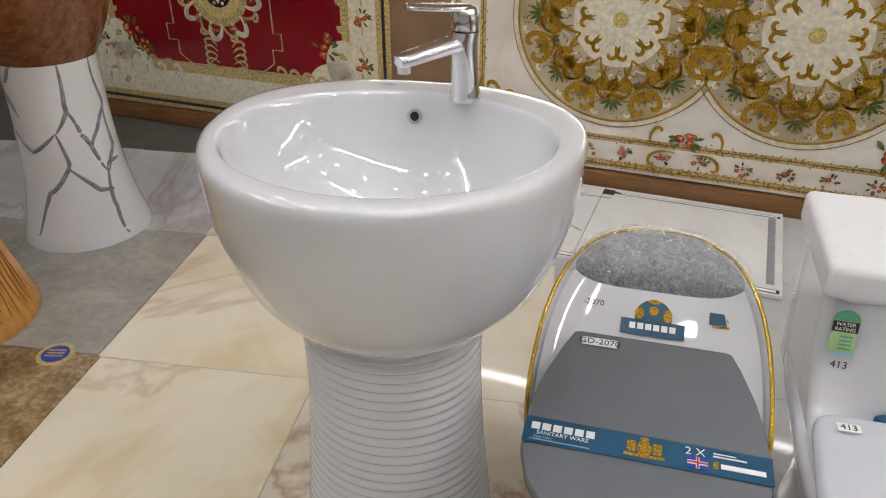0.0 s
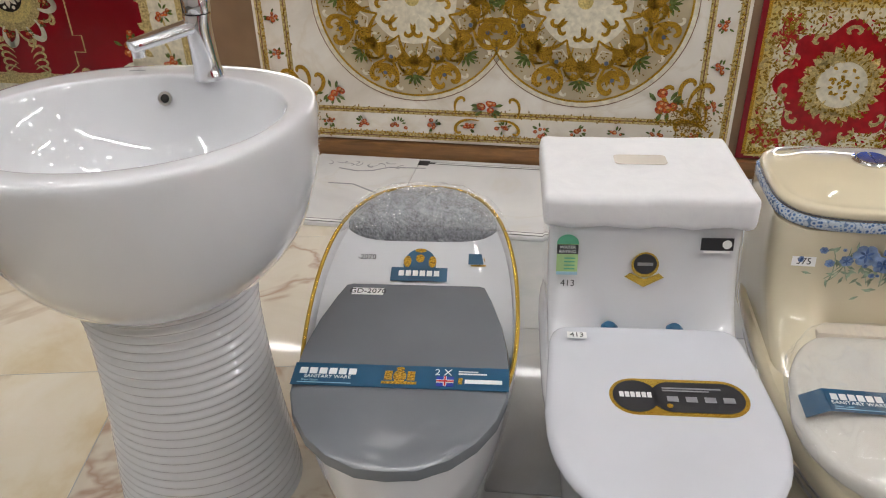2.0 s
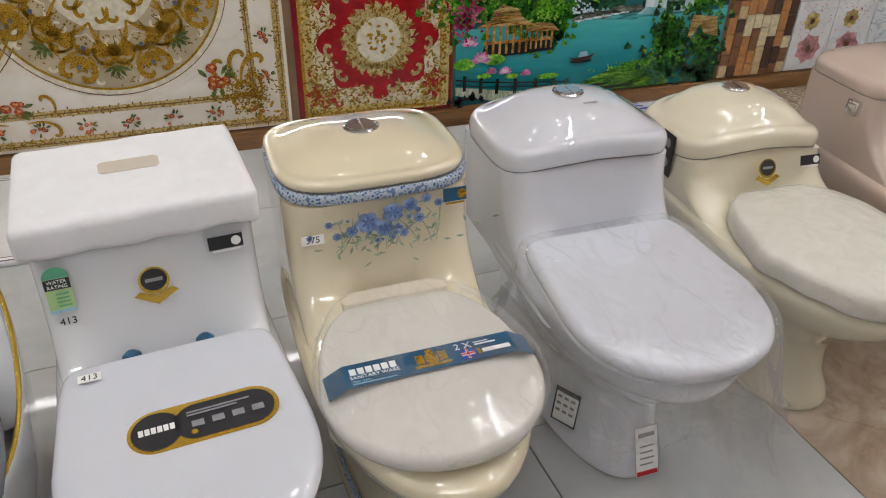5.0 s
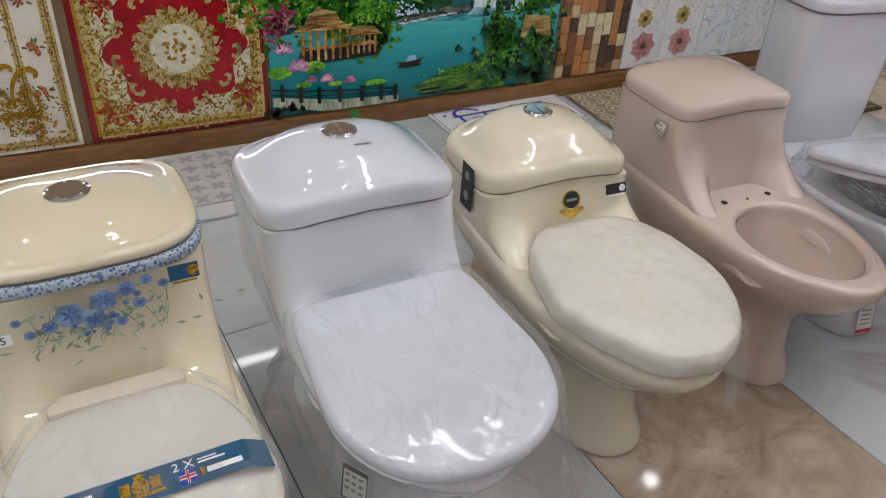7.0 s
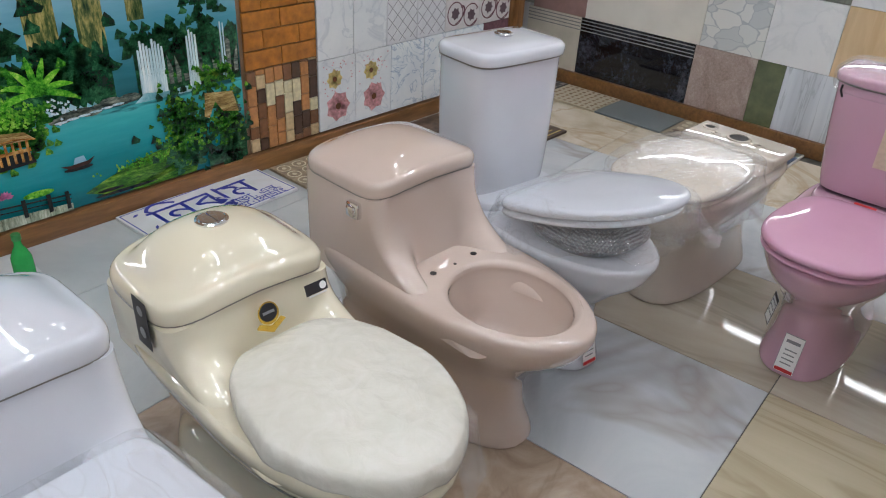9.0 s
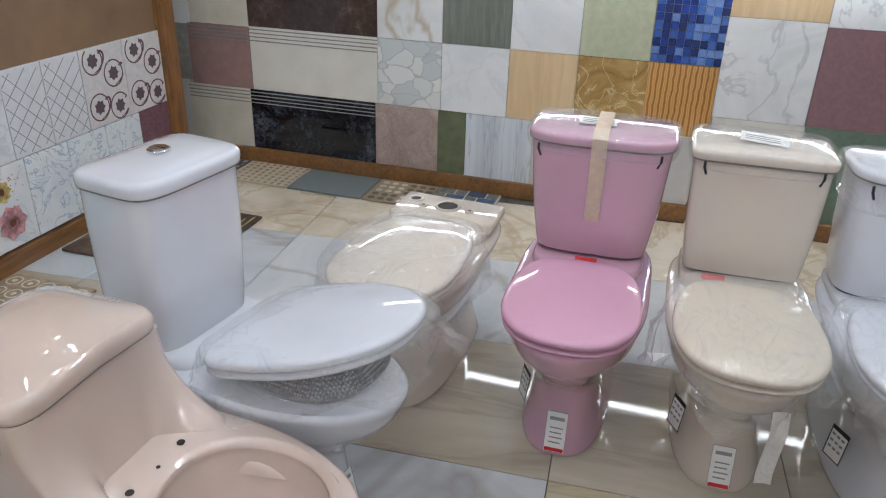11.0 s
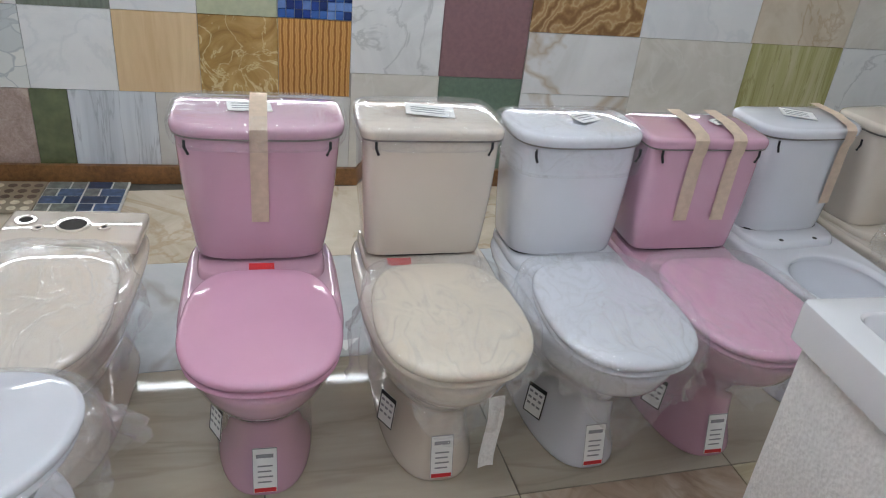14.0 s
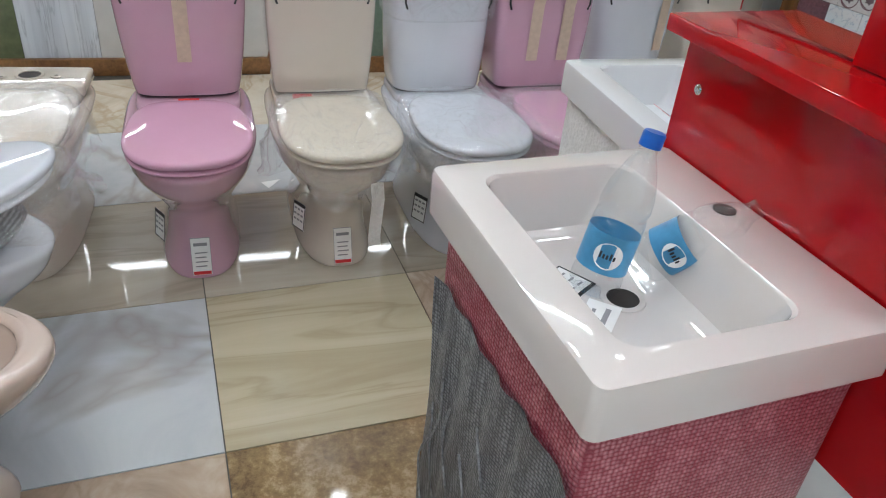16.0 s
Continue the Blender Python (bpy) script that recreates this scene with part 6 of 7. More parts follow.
# waterfall landscape mural
W, H = 1.215, 1.2
LAKE, nt, b = base("lake_and_haze_print", srgb("2a8a90"), .06)
sep = nt.nodes.new("ShaderNodeSeparateXYZ")
nt.links.new(coords(nt, shift=False), sep.inputs[0])
rip = node(nt, "ShaderNodeTexNoise", Scale=6, Detail=5, Roughness=.6)
nt.links.new(coords(nt, (.6, 4, 1), shift=False), rip.inputs["Vector"])
wob = nt.nodes.new("ShaderNodeMath")
wob.operation = "MULTIPLY_ADD"
wob.inputs[1].default_value = .14
nt.links.new(rip.outputs[0], wob.inputs[0])
nt.links.new(sep.outputs[1], wob.inputs[2])
nt.links.new(ramp(nt, wob.outputs[0], [(.05, srgb("0f5f66")), (.2, srgb("16828a")), (.34, srgb("3aa6aa")), (.385, srgb("4fb4b6")), (.40, srgb("1f565c")), (.5, srgb("2c6c78")), (.64, srgb("4c8fa2")), (.9, srgb("9cc4d6"))]), b.inputs["Base Color"])
t = panel("glossy landscape mural of a lake, waterfalls and pavilions", 1.66, 2.88, .078, .078 + H, LAKE)
p = Print(t)


def leafy(name, stops, scale=70, stretch=(1, 1, 1)):
    """Printed foliage or rock: fine flecks over broader light and dark masses."""
    m, nt, b = base(name, srgb(stops[1]), .06)
    v = coords(nt, stretch)
    a = node(nt, "ShaderNodeTexNoise", Scale=scale, Detail=6, Roughness=.75)
    nt.links.new(v, a.inputs["Vector"])
    c = node(nt, "ShaderNodeTexNoise", Scale=scale / 6, Detail=3, Roughness=.6, Distortion=.8)
    nt.links.new(v, c.inputs["Vector"])
    mx = nt.nodes.new("ShaderNodeMix")
    mx.inputs[0].default_value = .5
    nt.links.new(a.outputs[0], mx.inputs[2])
    nt.links.new(c.outputs[0], mx.inputs[3])
    n = len(stops) - 1
    nt.links.new(ramp(nt, mx.outputs[0], [(.38 + .24 * i / n, srgb(h)) for i, h in enumerate(stops)]), b.inputs["Base Color"])
    return m


def jagged(x0, x1, y0, base_y, amp, n, rnd, k=3.0):
    top = []
    for i in range(n + 1):
        x = x0 + (x1 - x0) * i / n
        top.append((x, base_y + amp * noise.noise((x * k, y0 * 7, rnd)) + amp * .5 * noise.noise((x * k * 3.1, y0 * 5, rnd)) + amp * .3 * noise.noise((x * k * 9, 1, rnd))))
    return [(x0, y0), (x1, y0)] + top[::-1]


def strips(x0, x1, y0, base_y, amp, n, sd, k=3.0):
    pts = jagged(x0, x1, y0, base_y, amp, n, sd, k)
    top = pts[2:][::-1]
    return [[(a[0], y0), (b[0], y0), b, a] for a, b in zip(top, top[1:])]


def clump(rnd, cx, cy, w, h, n, r):
    return [[(x + q * r * rnd.uniform(.6, 1.2) * math.cos(a), y + q * r * math.sin(a)) for a, q in zip(np.linspace(0, 5.6, 7), [1, .6, 1.1, .7, 1, .6, .9])] for x, y in ((cx + rnd.gauss(0, w), cy + rnd.gauss(0, h)) for _ in range(n))]


rnd = random.Random(33)
skyb = plain("sky_print", "8fb6cc", .06, grain=.2, scale=3)
forest = leafy("dark_forest_print", ("06180f", "0f3320", "215233", "3f7a4c"), 60)
crown = leafy("tree_crown_print", ("0a2a0c", "1d5516", "3d8424", "86b83c"), 80)
bright = leafy("bright_leaf_print", ("17480f", "3a8a1e", "6fb52e", "b4d860"), 70)
moss = leafy("mossy_bank_print", ("10300c", "2c5f14", "55881f", "8cae3c"), 90, (.5, 2, 1))
pillar = leafy("ochre_pillar_print", ("1d3420", "4a5a30", "948a4e", "c4b478"), 45, (2.2, .5, 1))
rock = leafy("wet_rock_print", ("1c2424", "3e4a46", "6c7468", "a0a494"), 60, (.6, 2, 1))
falls = leafy("waterfall_print", ("7fa4b0", "b4d0d8", "d6e6ea", "eef4f4"), 60, (3, .25, 1))
mistp = leafy("mist_print", ("4f8c98", "7ab0ba", "a6ced6", "c8e2e6"), 10)
hut = leafy("hut_print", ("4a2c12", "8a5a24", "b88a44", "d8b470"), 60)
roof = leafy("thatch_print", ("4c3a1c", "7c6434", "a08a54", "c4b07c"), 90, (.4, 3, 1))
dark = plain("dark_print", "141c1a", .06, grain=.4, scale=30)
pinkp = plain("lotus_pink_print", "d98cc0", .06, grain=.3, scale=60)
palepink = plain("pale_lotus_print", "eecade", .06, grain=.2, scale=60)
p.add("pillar_print", pillar, strips(0, .36, .45, .88, .22, 40, 2, 6) + strips(.47, .57, .5, .78, .1, 14, 5, 8) + strips(.63, .72, .5, .86, .16, 14, 6, 8) + strips(.80, .86, .6, .92, .1, 8, 9, 8), "tall ochre rock pillars")
p.add("forest_print", forest, strips(0, .72, .33, .53, .16, 70, 21, 9) + clump(rnd, .5, .5, .12, .06, 90, .03) + clump(rnd, .2, .6, .14, .08, 90, .03))
p.add("cliff_print", forest, strips(.80, 1.215, .33, .54, .08, 50, 3, 9) + clump(rnd, .95, .52, .1, .03, 60, .022) + clump(rnd, 1.08, .62, .06, .04, 30, .02))
p.add("cliff_rock", rock, [[(x, .50 - .12 * rnd.random()), (x + .02, .48 - .1 * rnd.random()), (x + .018, .36), (x + .002, .36)] for x in np.arange(.92, 1.2, .03)])
fx = [(.812 + .011 * k, .012, .50 + .03 * ((k * 7) % 4) / 3) for k in range(9)] + [(1.0 + .011 * k, .011, .52 + .02 * ((k * 5) % 3) / 2) for k in range(4)] + [(1.14, .009, .55), (1.152, .007, .545)]
p.add("waterfall", falls, [[(x, .335), (x + w_, .335), (x + w_ * .8, y_), (x + w_ * .15, y_)] for x, w_, y_ in fx], "white falls")
p.add("cascade_print", leafy("pale_cascade_print", ("5a6a38", "9a9a60", "ccc494", "e8e0c0"), 50, (2.5, .4, 1)), [[(.25, .47), (.33, .47), (.31, .62), (.30, .72), (.27, .72), (.275, .60)]])
p.add("spray_mist", mistp, [[(.78, .318), (1.04, .318), (1.03, .335), (.98, .342), (.9, .338), (.82, .348)]] + clump(rnd, .56, .34, .04, .008, 14, .014))
p.add("rock_shelf", rock, [oval(.52 + .035 * k, .318 + .006 * (k % 3) + .003 * k, .04, .012 + .004 * (k % 2), 12) for k in range(8)] + [oval(.44, .30, .04, .018, 12)])
p.add("rapid_print", falls, [oval(.52 + .04 * k, .312 + .004 * k, .022, .004, 10) for k in range(6)] + clump(rnd, .53, .36, .025, .02, 26, .006))
p.add("tree_print", crown, clump(rnd, .17, .45, .12, .07, 240, .02) + clump(rnd, .36, .33, .06, .05, 130, .018) + clump(rnd, .42, .28, .035, .04, 60, .016) + clump(rnd, .05, .5, .05, .08, 90, .02), "leafy tree crowns")
p.add("palm_fronds", bright, [q for a in (.1, .5, .9, 1.3, 1.7, 2.1, 2.5, 2.95) for q in ribbon([(.47 + r * math.cos(a) , .42 + r * math.sin(a) - 3.2 * r * r * abs(math.cos(a))) for r in np.linspace(0, .13, 9)], [.004 + .018 * math.sin(3.1 * i / 8) for i in range(9)])], "bright palm fronds")
p.add("tree_light", bright, clump(rnd, .14, .47, .11, .06, 170, .008) + clump(rnd, .38, .36, .045, .03, 90, .007) + clump(rnd, .03, .40, .03, .05, 60, .008))
p.add("island", moss, [[(.55, .045), (.62, .02), (.75, .015), (.95, .04), (1.0, .09), (.95, .125), (.84, .128), (.74, .11), (.63, .075)], [(.70, -.0 + .004), (.98, .004), (1.0, .06), (.9, .06), (.8, .04)]], "mossy green islands")
p.add("island_grass", bright, clump(rnd, .78, .105, .07, .01, 110, .005) + clump(rnd, .9, .118, .04, .008, 60, .005))
p.add("island_shade", dark, [oval(.70, .018, .12, .006, 16), oval(.64, .034, .05, .006, 12)])
p.add("tree_print", forest, clump(rnd, .96, .17, .045, .07, 190, .02) + clump(rnd, 1.14, .14, .035, .07, 120, .02) + strips(1.04, 1.215, .004, .09, .05, 20, 14, 10), "dark leafy trees")
p.add("near_crown", crown, clump(rnd, .95, .21, .045, .065, 200, .011) + clump(rnd, 1.13, .18, .035, .05, 110, .011) + clump(rnd, 1.1, .36, .05, .03, 80, .012))
p.add("hut_roof", roof, [[(1.05, .30), (1.17, .285), (1.19, .20), (1.12, .215), (1.09, .26)], [(1.05, .30), (1.09, .26), (1.06, .2), (1.04, .21)]], "thatched hut roof")
p.add("reflection", dark, [[(.10, .19), (.42, .205), (.40, .255), (.12, .25)]] + [oval(.545, .145, .05, .008, 14)])
p.add("post_print", hut, [rect(x, .205, x + .010, .33) for x in np.arange(.12, .30, .028)] + [rect(x, .215, x + .008, .295) for x in np.arange(.31, .41, .022)] + [rect(.11, .247, .41, .258), rect(.11, .318, .3, .326)], "wooden pavilion posts")
p.add("pavilion_roof", roof, [[(.085, .318), (.325, .312), (.27, .345), (.25, .38), (.195, .395), (.15, .378), (.14, .345)], [(.29, .288), (.43, .283), (.40, .312), (.33, .322)]], "pavilion roofs")
p.add("roof_line", hut, ribbon([(.085, .318), (.2, .332), (.325, .312)], .006) + ribbon([(.14, .345), (.2, .352), (.265, .345)], .005) + ribbon([(.29, .288), (.36, .296), (.43, .283)], .005))
p.add("boat", plain("boat_print", "3a2420", .06), [[(.485, .165), (.515, .148), (.585, .152), (.605, .175), (.58, .165), (.52, .160)]], "dark boat")
p.add("boat_roof", skyb, [[(.53, .162), (.575, .165), (.568, .186), (.538, .184)]])
p.add("lily_leaves", bright, [oval(.035, .175, .045, .024), oval(.16, .185, .045, .022), oval(.12, .12, .03, .012), oval(.40, .095, .05, .012), oval(.24, .11, .03, .010)])
p.add("lotus", pinkp, [petal(x, y, a, r, r * .45) for x, y, r in ((.103, .18, .045), (.054, .25, .036), (.21, .125, .03), (.15, .13, .026), (.3, .11, .026)) for a in (.2, .7, 1.2, 1.57, 1.95, 2.4, 2.9)], "pink lotus flowers")
p.add("lotus_heart", palepink, [petal(x, y, a, r, r * .4) for x, y, r in ((.103, .182, .03), (.054, .252, .024), (.21, .126, .02)) for a in (.6, 1.1, 1.57, 2.0, 2.5)])
p.add("blossom", leafy("red_blossom_print", ("3a1020", "7c2844", "b04a6c", "d888a4"), 80), clump(rnd, .04, .35, .035, .035, 120, .008))
walkc = leafy("grey_plank_print", ("56604f", "86907c", "a8b09c", "c4cab8"), 60, (3, .5, 1))
p.add("footbridge", walkc, [[(0, .085), (0, .05), (.2, .004), (.5, .004), (.5, .03), (.25, .045)]], "pale plank footbridge")
p.add("rails", dark, ribbon([(0, .115), (.12, .095), (.28, .08), (.5, .062)], .006) + ribbon([(0, .095), (.12, .075), (.28, .062), (.5, .046)], .004))
p.add("rail_posts", dark, [rect(x, y - .05, x + .014, y + .014) for x, y in ((.03, .115), (.1, .1), (.17, .09), (.25, .083), (.34, .076), (.42, .07), (.48, .064))])
p.add("rocks", dark, clump(rnd, .06, .025, .04, .01, 20, .014))
p.done()


# ---- sample tiles on the display wall's far end ----
def tile_on_display(x0, x1, z0, z1, mat):
    ob = new("tile", mesh_of("tile", box(x0 + .0015, x1 - .0015, 0.0, .0105, z0 + .0015, z1 - .0015, .001, 1), mat, False))
    ob.parent = WALL_D
    return ob


MOSAIC = [plain("mosaic_" + n, c, .3, grain=.12, scale=50, bumpy=.1) for n, c in (("dark_brown", "4a3428"), ("tan", "b07a48"), ("cream", "d6cba6"), ("brown", "7a5236"), ("beige", "c4ad86"))]
BRICKT = plain("ochre_brick_tile", "a86a24", .35, grain=.2, scale=30, bumpy=.2)
rnd = random.Random(5)
for i in range(8):
    z = .078 - rnd.uniform(0, .05)
    x0 = 2.9 + i * .0437
    while z < .415:
        h = .05 + .05 * rnd.random()
        tile_on_display(x0, x0 + .0437, max(z, .078), min(z + h, .418), MOSAIC[rnd.randrange(5)])
        z += h
for k in range(7):
    z = .42 + k * .075
    off = (k % 2) * .09
    xs = [2.9] + [x for x in (2.9 + off + .0 + .175 * j for j in range(0, 3)) if 2.92 < x < 3.23] + [3.25]
    for a, b2 in zip(xs, xs[1:]):
        tile_on_display(a, b2, z, z + .073, BRICKT)
WTILE = marble("white_wall_tile", "d2d4d8", "dcdee0", "e4e5e6", "b4bac4", 4, 5, .5, .1, 1.0)
VINE = marble("blue_vine_tile", "d3d8de", "dde1e4", "e5e7e8", "8fa4bc", 3, 7, .8, .1, 2.5)
LATT = plain("lattice_tile", "d8d8dc", .12, grain=.03)
SCRW = plain("scroll_tile", "d5d0d0", .12, grain=.05)
MAUVE = plain("mauve_tile", "76565e", .25, grain=.12, scale=60)
pinkf = plain("pink_flower_print", "d9a0a4", .15, grain=.2, scale=60)
yelf = plain("yellow_flower_print", "d8c27e", .15, grain=.2, scale=60)
for x0, x1 in ((3.255, 3.465), (3.465, 3.685)):
    tl = tile_on_display(x0, x1, .078, .395, WTILE)
    w = x1 - x0
    F = pose(x0, 0, .078, 90)
    c1, c2 = (w * .5, .10), (w * .42, .225)
    bm_p = [petal(c1[0], c1[1], a, .07, .06) for a in np.arange(0, 6.2, .9)]
    flat("flower_print", bm_p, .001, pinkf, tl, F)
    flat("flower_print", [petal(c2[0], c2[1], a, .045, .035) for a in np.arange(0, 6.2, .8)], .001, yelf, tl, F)
    flat("flower_eye", [oval(*c1, .015, .015, 12), oval(*c2, .012, .012, 12)], .002, BROWNINK, tl, F)
    flat("leaf_specks", [oval(rnd.uniform(.02, w - .02), rnd.uniform(.15, .3), .004, .003, 6) for _ in range(30)], .001, pinkf, tl, F)
for x0 in (3.685, 3.905, 4.125):
    tile_on_display(x0, x0 + .22, .078, .395, VINE)
tile_on_display(4.345, 4.55, .078, .395, MAUVE)
for x0 in (3.255, 3.455):
    tile_on_display(x0, x0 + .2, .395, .72, WTILE)
for x0 in (3.655, 3.85):
    tl = tile_on_display(x0, x0 + .195, .395, .72, LATT)
    F = pose(x0, 0, .395, 90)
    q = []
    for k in range(-4, 6):
        for s in (1, -1):
            pts = [(x, .0 + k * .065 + s * x) for x in np.linspace(.004, .19, 14)]
            pts = [a for a in pts if .004 < a[1] < .32]
            if len(pts) > 1:
                q += ribbon(pts, .003)
    flat("lattice_lines", q, .001, GREYINK, tl, F)
for x0, z0, z1 in ((4.045, .395, .72), (4.3, .395, .72)):
    tl = tile_on_display(x0, min(x0 + .255, 4.55), z0, z1, SCRW)
    F = pose(x0, 0, z0, 90)
    q, e = [], []
    for cx, cy in ((.07, .08), (.18, .2), (.07, .27), (.19, .06)):
        q += ribbon([(cx + .055 * math.cos(a), cy + .055 * math.sin(a)) for a in np.linspace(0, 6.28, 24)], .006)
        q += scroll(cx, cy - .05, .3, .12, 1, .008)
        e += [petal(cx, cy, a, .032, .02) for a in np.arange(0, 6.2, .9)]
    flat("scroll_print", [s for s in q if all(0 < u < .245 and 0 < v < .32 for u, v in s)], .001, MAUVE, tl, F)
    flat("flower_print", e, .0016, plain("grey_rose_print", "6a5a60", .2), tl, F)

# ---- sample tiles on the east wall ----
DARKG = granite("black_speckle_tile", "0a0b0f", "15171d", "4a4e58", 70, .05)
BEIGEST = plain("beige_ribbed_tile", "cbc4b4", .2, grain=.05, scale=10)
TWEED = granite("brown_tweed_tile", "84726a", "9f8d85", "b6a69e", 90, .5)
OLIVE = plain("olive_tile", "5e6548", .25, grain=.1, scale=30)
BLUESTR = marble("blue_grey_streak_tile", "b0b5bc", "c8cdd4", "dadee2", "8e949c", 2, 3, .5, .1, .6, (1, 6, .4))
GREYL = plain("light_grey_tile", "c6c4c0", .2, grain=.04, scale=8)
OFFW = plain("off_white_tile", "dcd8ce", .12, grain=.03, scale=8)
LEAFST, nt, b = base("pebble_print_tile", srgb("cdd0ce"), .12)
v_ = coords(nt, (1, 1, 1.5), shift=False)
warp = node(nt, "ShaderNodeTexNoise", Scale=7, Detail=2)
nt.links.new(v_, warp.inputs["Vector"])
vm = nt.nodes.new("ShaderNodeMix")
vm.data_type = "VECTOR"
vm.inputs[0].default_value = .12
nt.links.new(v_, vm.inputs[4])
nt.links.new(warp.outputs["Color"], vm.inputs[5])
vo = node(nt, "ShaderNodeTexVoronoi", Scale=11)
nt.links.new(vm.outputs[1], vo.inputs["Vector"])
ve = node(nt, "ShaderNodeTexVoronoi", Scale=11)
ve.feature = "DISTANCE_TO_EDGE"
nt.links.new(vm.outputs[1], ve.inputs["Vector"])
tone = ramp(nt, vo.outputs["Color"], [(.15, srgb("b9bfc2")), (.5, srgb("cfd2d0")), (.85, srgb("dcdcd8"))])
mx = nt.nodes.new("ShaderNodeMix")
mx.data_type = "RGBA"
nt.links.new(ramp(nt, ve.outputs["Distance"], [(.01, (0, 0, 0, 1)), (.05, (1, 1, 1, 1))]), mx.inputs[0])
mx.inputs[6].default_value = srgb("b2b8bb")
nt.links.new(tone, mx.inputs[7])
nt.links.new(mx.outputs[2], b.inputs["Base Color"])
WPLAIN = marble("plain_white_tile", "d4d6d8", "dfe0e1", "e6e6e6", "c0c4c8", 2, 2, .3, .1)
BEIGEW = woodlike("beige_wood_tile", "c2a47c", "d8c09a", "z", 2, .35, 10)
GOLDM = marble("gold_marble_tile", "86683a", "a5854f", "c0a46c", "d8c89a", 5, 6, .9, .15, 2.5)
ZEBRA, nt, b = base("zebra_figure_tile", srgb("b98848"), 0.3)
wv = node(nt, "ShaderNodeTexWave", Scale=14, Distortion=2.2, Detail=4, Detail_Scale=1.5)
wv.bands_direction = "Y"
nt.links.new(coords(nt, shift=False), wv.inputs["Vector"])
nt.links.new(ramp(nt, wv.outputs["Fac"], [(.0, srgb("8a5a28")), (.4, srgb("b98848")), (.7, srgb("d0a468")), (1.0, srgb("b98848"))]), b.inputs["Base Color"])
WMARB = marble("white_vein_tile", "cecfcf", "dcdddd", "e5e5e4", "a0a2a4", 2.5, 3, .5, .08, 1.6)
DMAUVE = plain("dusty_mauve_tile", "7f6164", .35, grain=.06, scale=60)
DGREEN = plain("grey_green_tile", "5f7060", .35, grain=.08, scale=60)
SWIRL, nt, b = base("swirl_figure_tile", srgb("9a7a52"), 0.12)
wv = node(nt, "ShaderNodeTexWave", Scale=5, Distortion=14, Detail=4, Detail_Scale=1.1)
wv.bands_direction = "DIAGONAL"
nt.links.new(coords(nt, shift=False), wv.inputs["Vector"])
nt.links.new(ramp(nt, wv.outputs["Fac"], [(.0, srgb("7c5e3c")), (.4, srgb("9a7a52")), (.7, srgb("b29870")), (1.0, srgb("9a7a52"))]), b.inputs["Base Color"])
WBROWN = marble("white_brown_vein_tile", "d0d0ce", "dedede", "e6e6e4", "a68c62", 1.5, .7, .6, .06, 1.6)
LTRAV = marble("light_travertine_tile", "c4c0b6", "d0ccc3", "dad6ce", "dad7d0", 3, 2.5, .5, .2, 1.5)
YGREEN = marble("olive_onyx_tile", "94925a", "b4b080", "cec9a8", "86804a", 2, 3, .6, .08, 1.2, (1, 5, .5))
DBROWN = granite("dark_brown_tile", "2c2220", "433632", "6a5850", 14, .1)
GGREEN = woodlike("grey_green_stone_tile", "5d6258", "7c8076", "z", 5, .4, 10)
PGREEN = plain("pale_green_tile", "b4b89c", .3, grain=.06, scale=30)
PINKST = plain("dusty_pink_tile", "9a7c76", .2, grain=.06, scale=20)


def tile_east(y0, y1, z0, z1, mat, ribs=False):
    ob = new("tile", mesh_of("tile", box(XB - .002, XB + .0085, min(y0, y1) + .001, max(y0, y1) - .001, z0 + .001, z1 - .001, .0008, 1), mat, False))
    ob.parent = WALL_E
    if ribs:
        for k in range(4):
            r = new("tile_rib", mesh_of("tile_rib", box(XB - .0045, XB - .0018, min(y0, y1) + .002, max(y0, y1) - .002, z1 - .016 - k * .018, z1 - .011 - k * .018), plain("rib", "8d8c8c", .2), False))
            r.parent = ob
    return ob


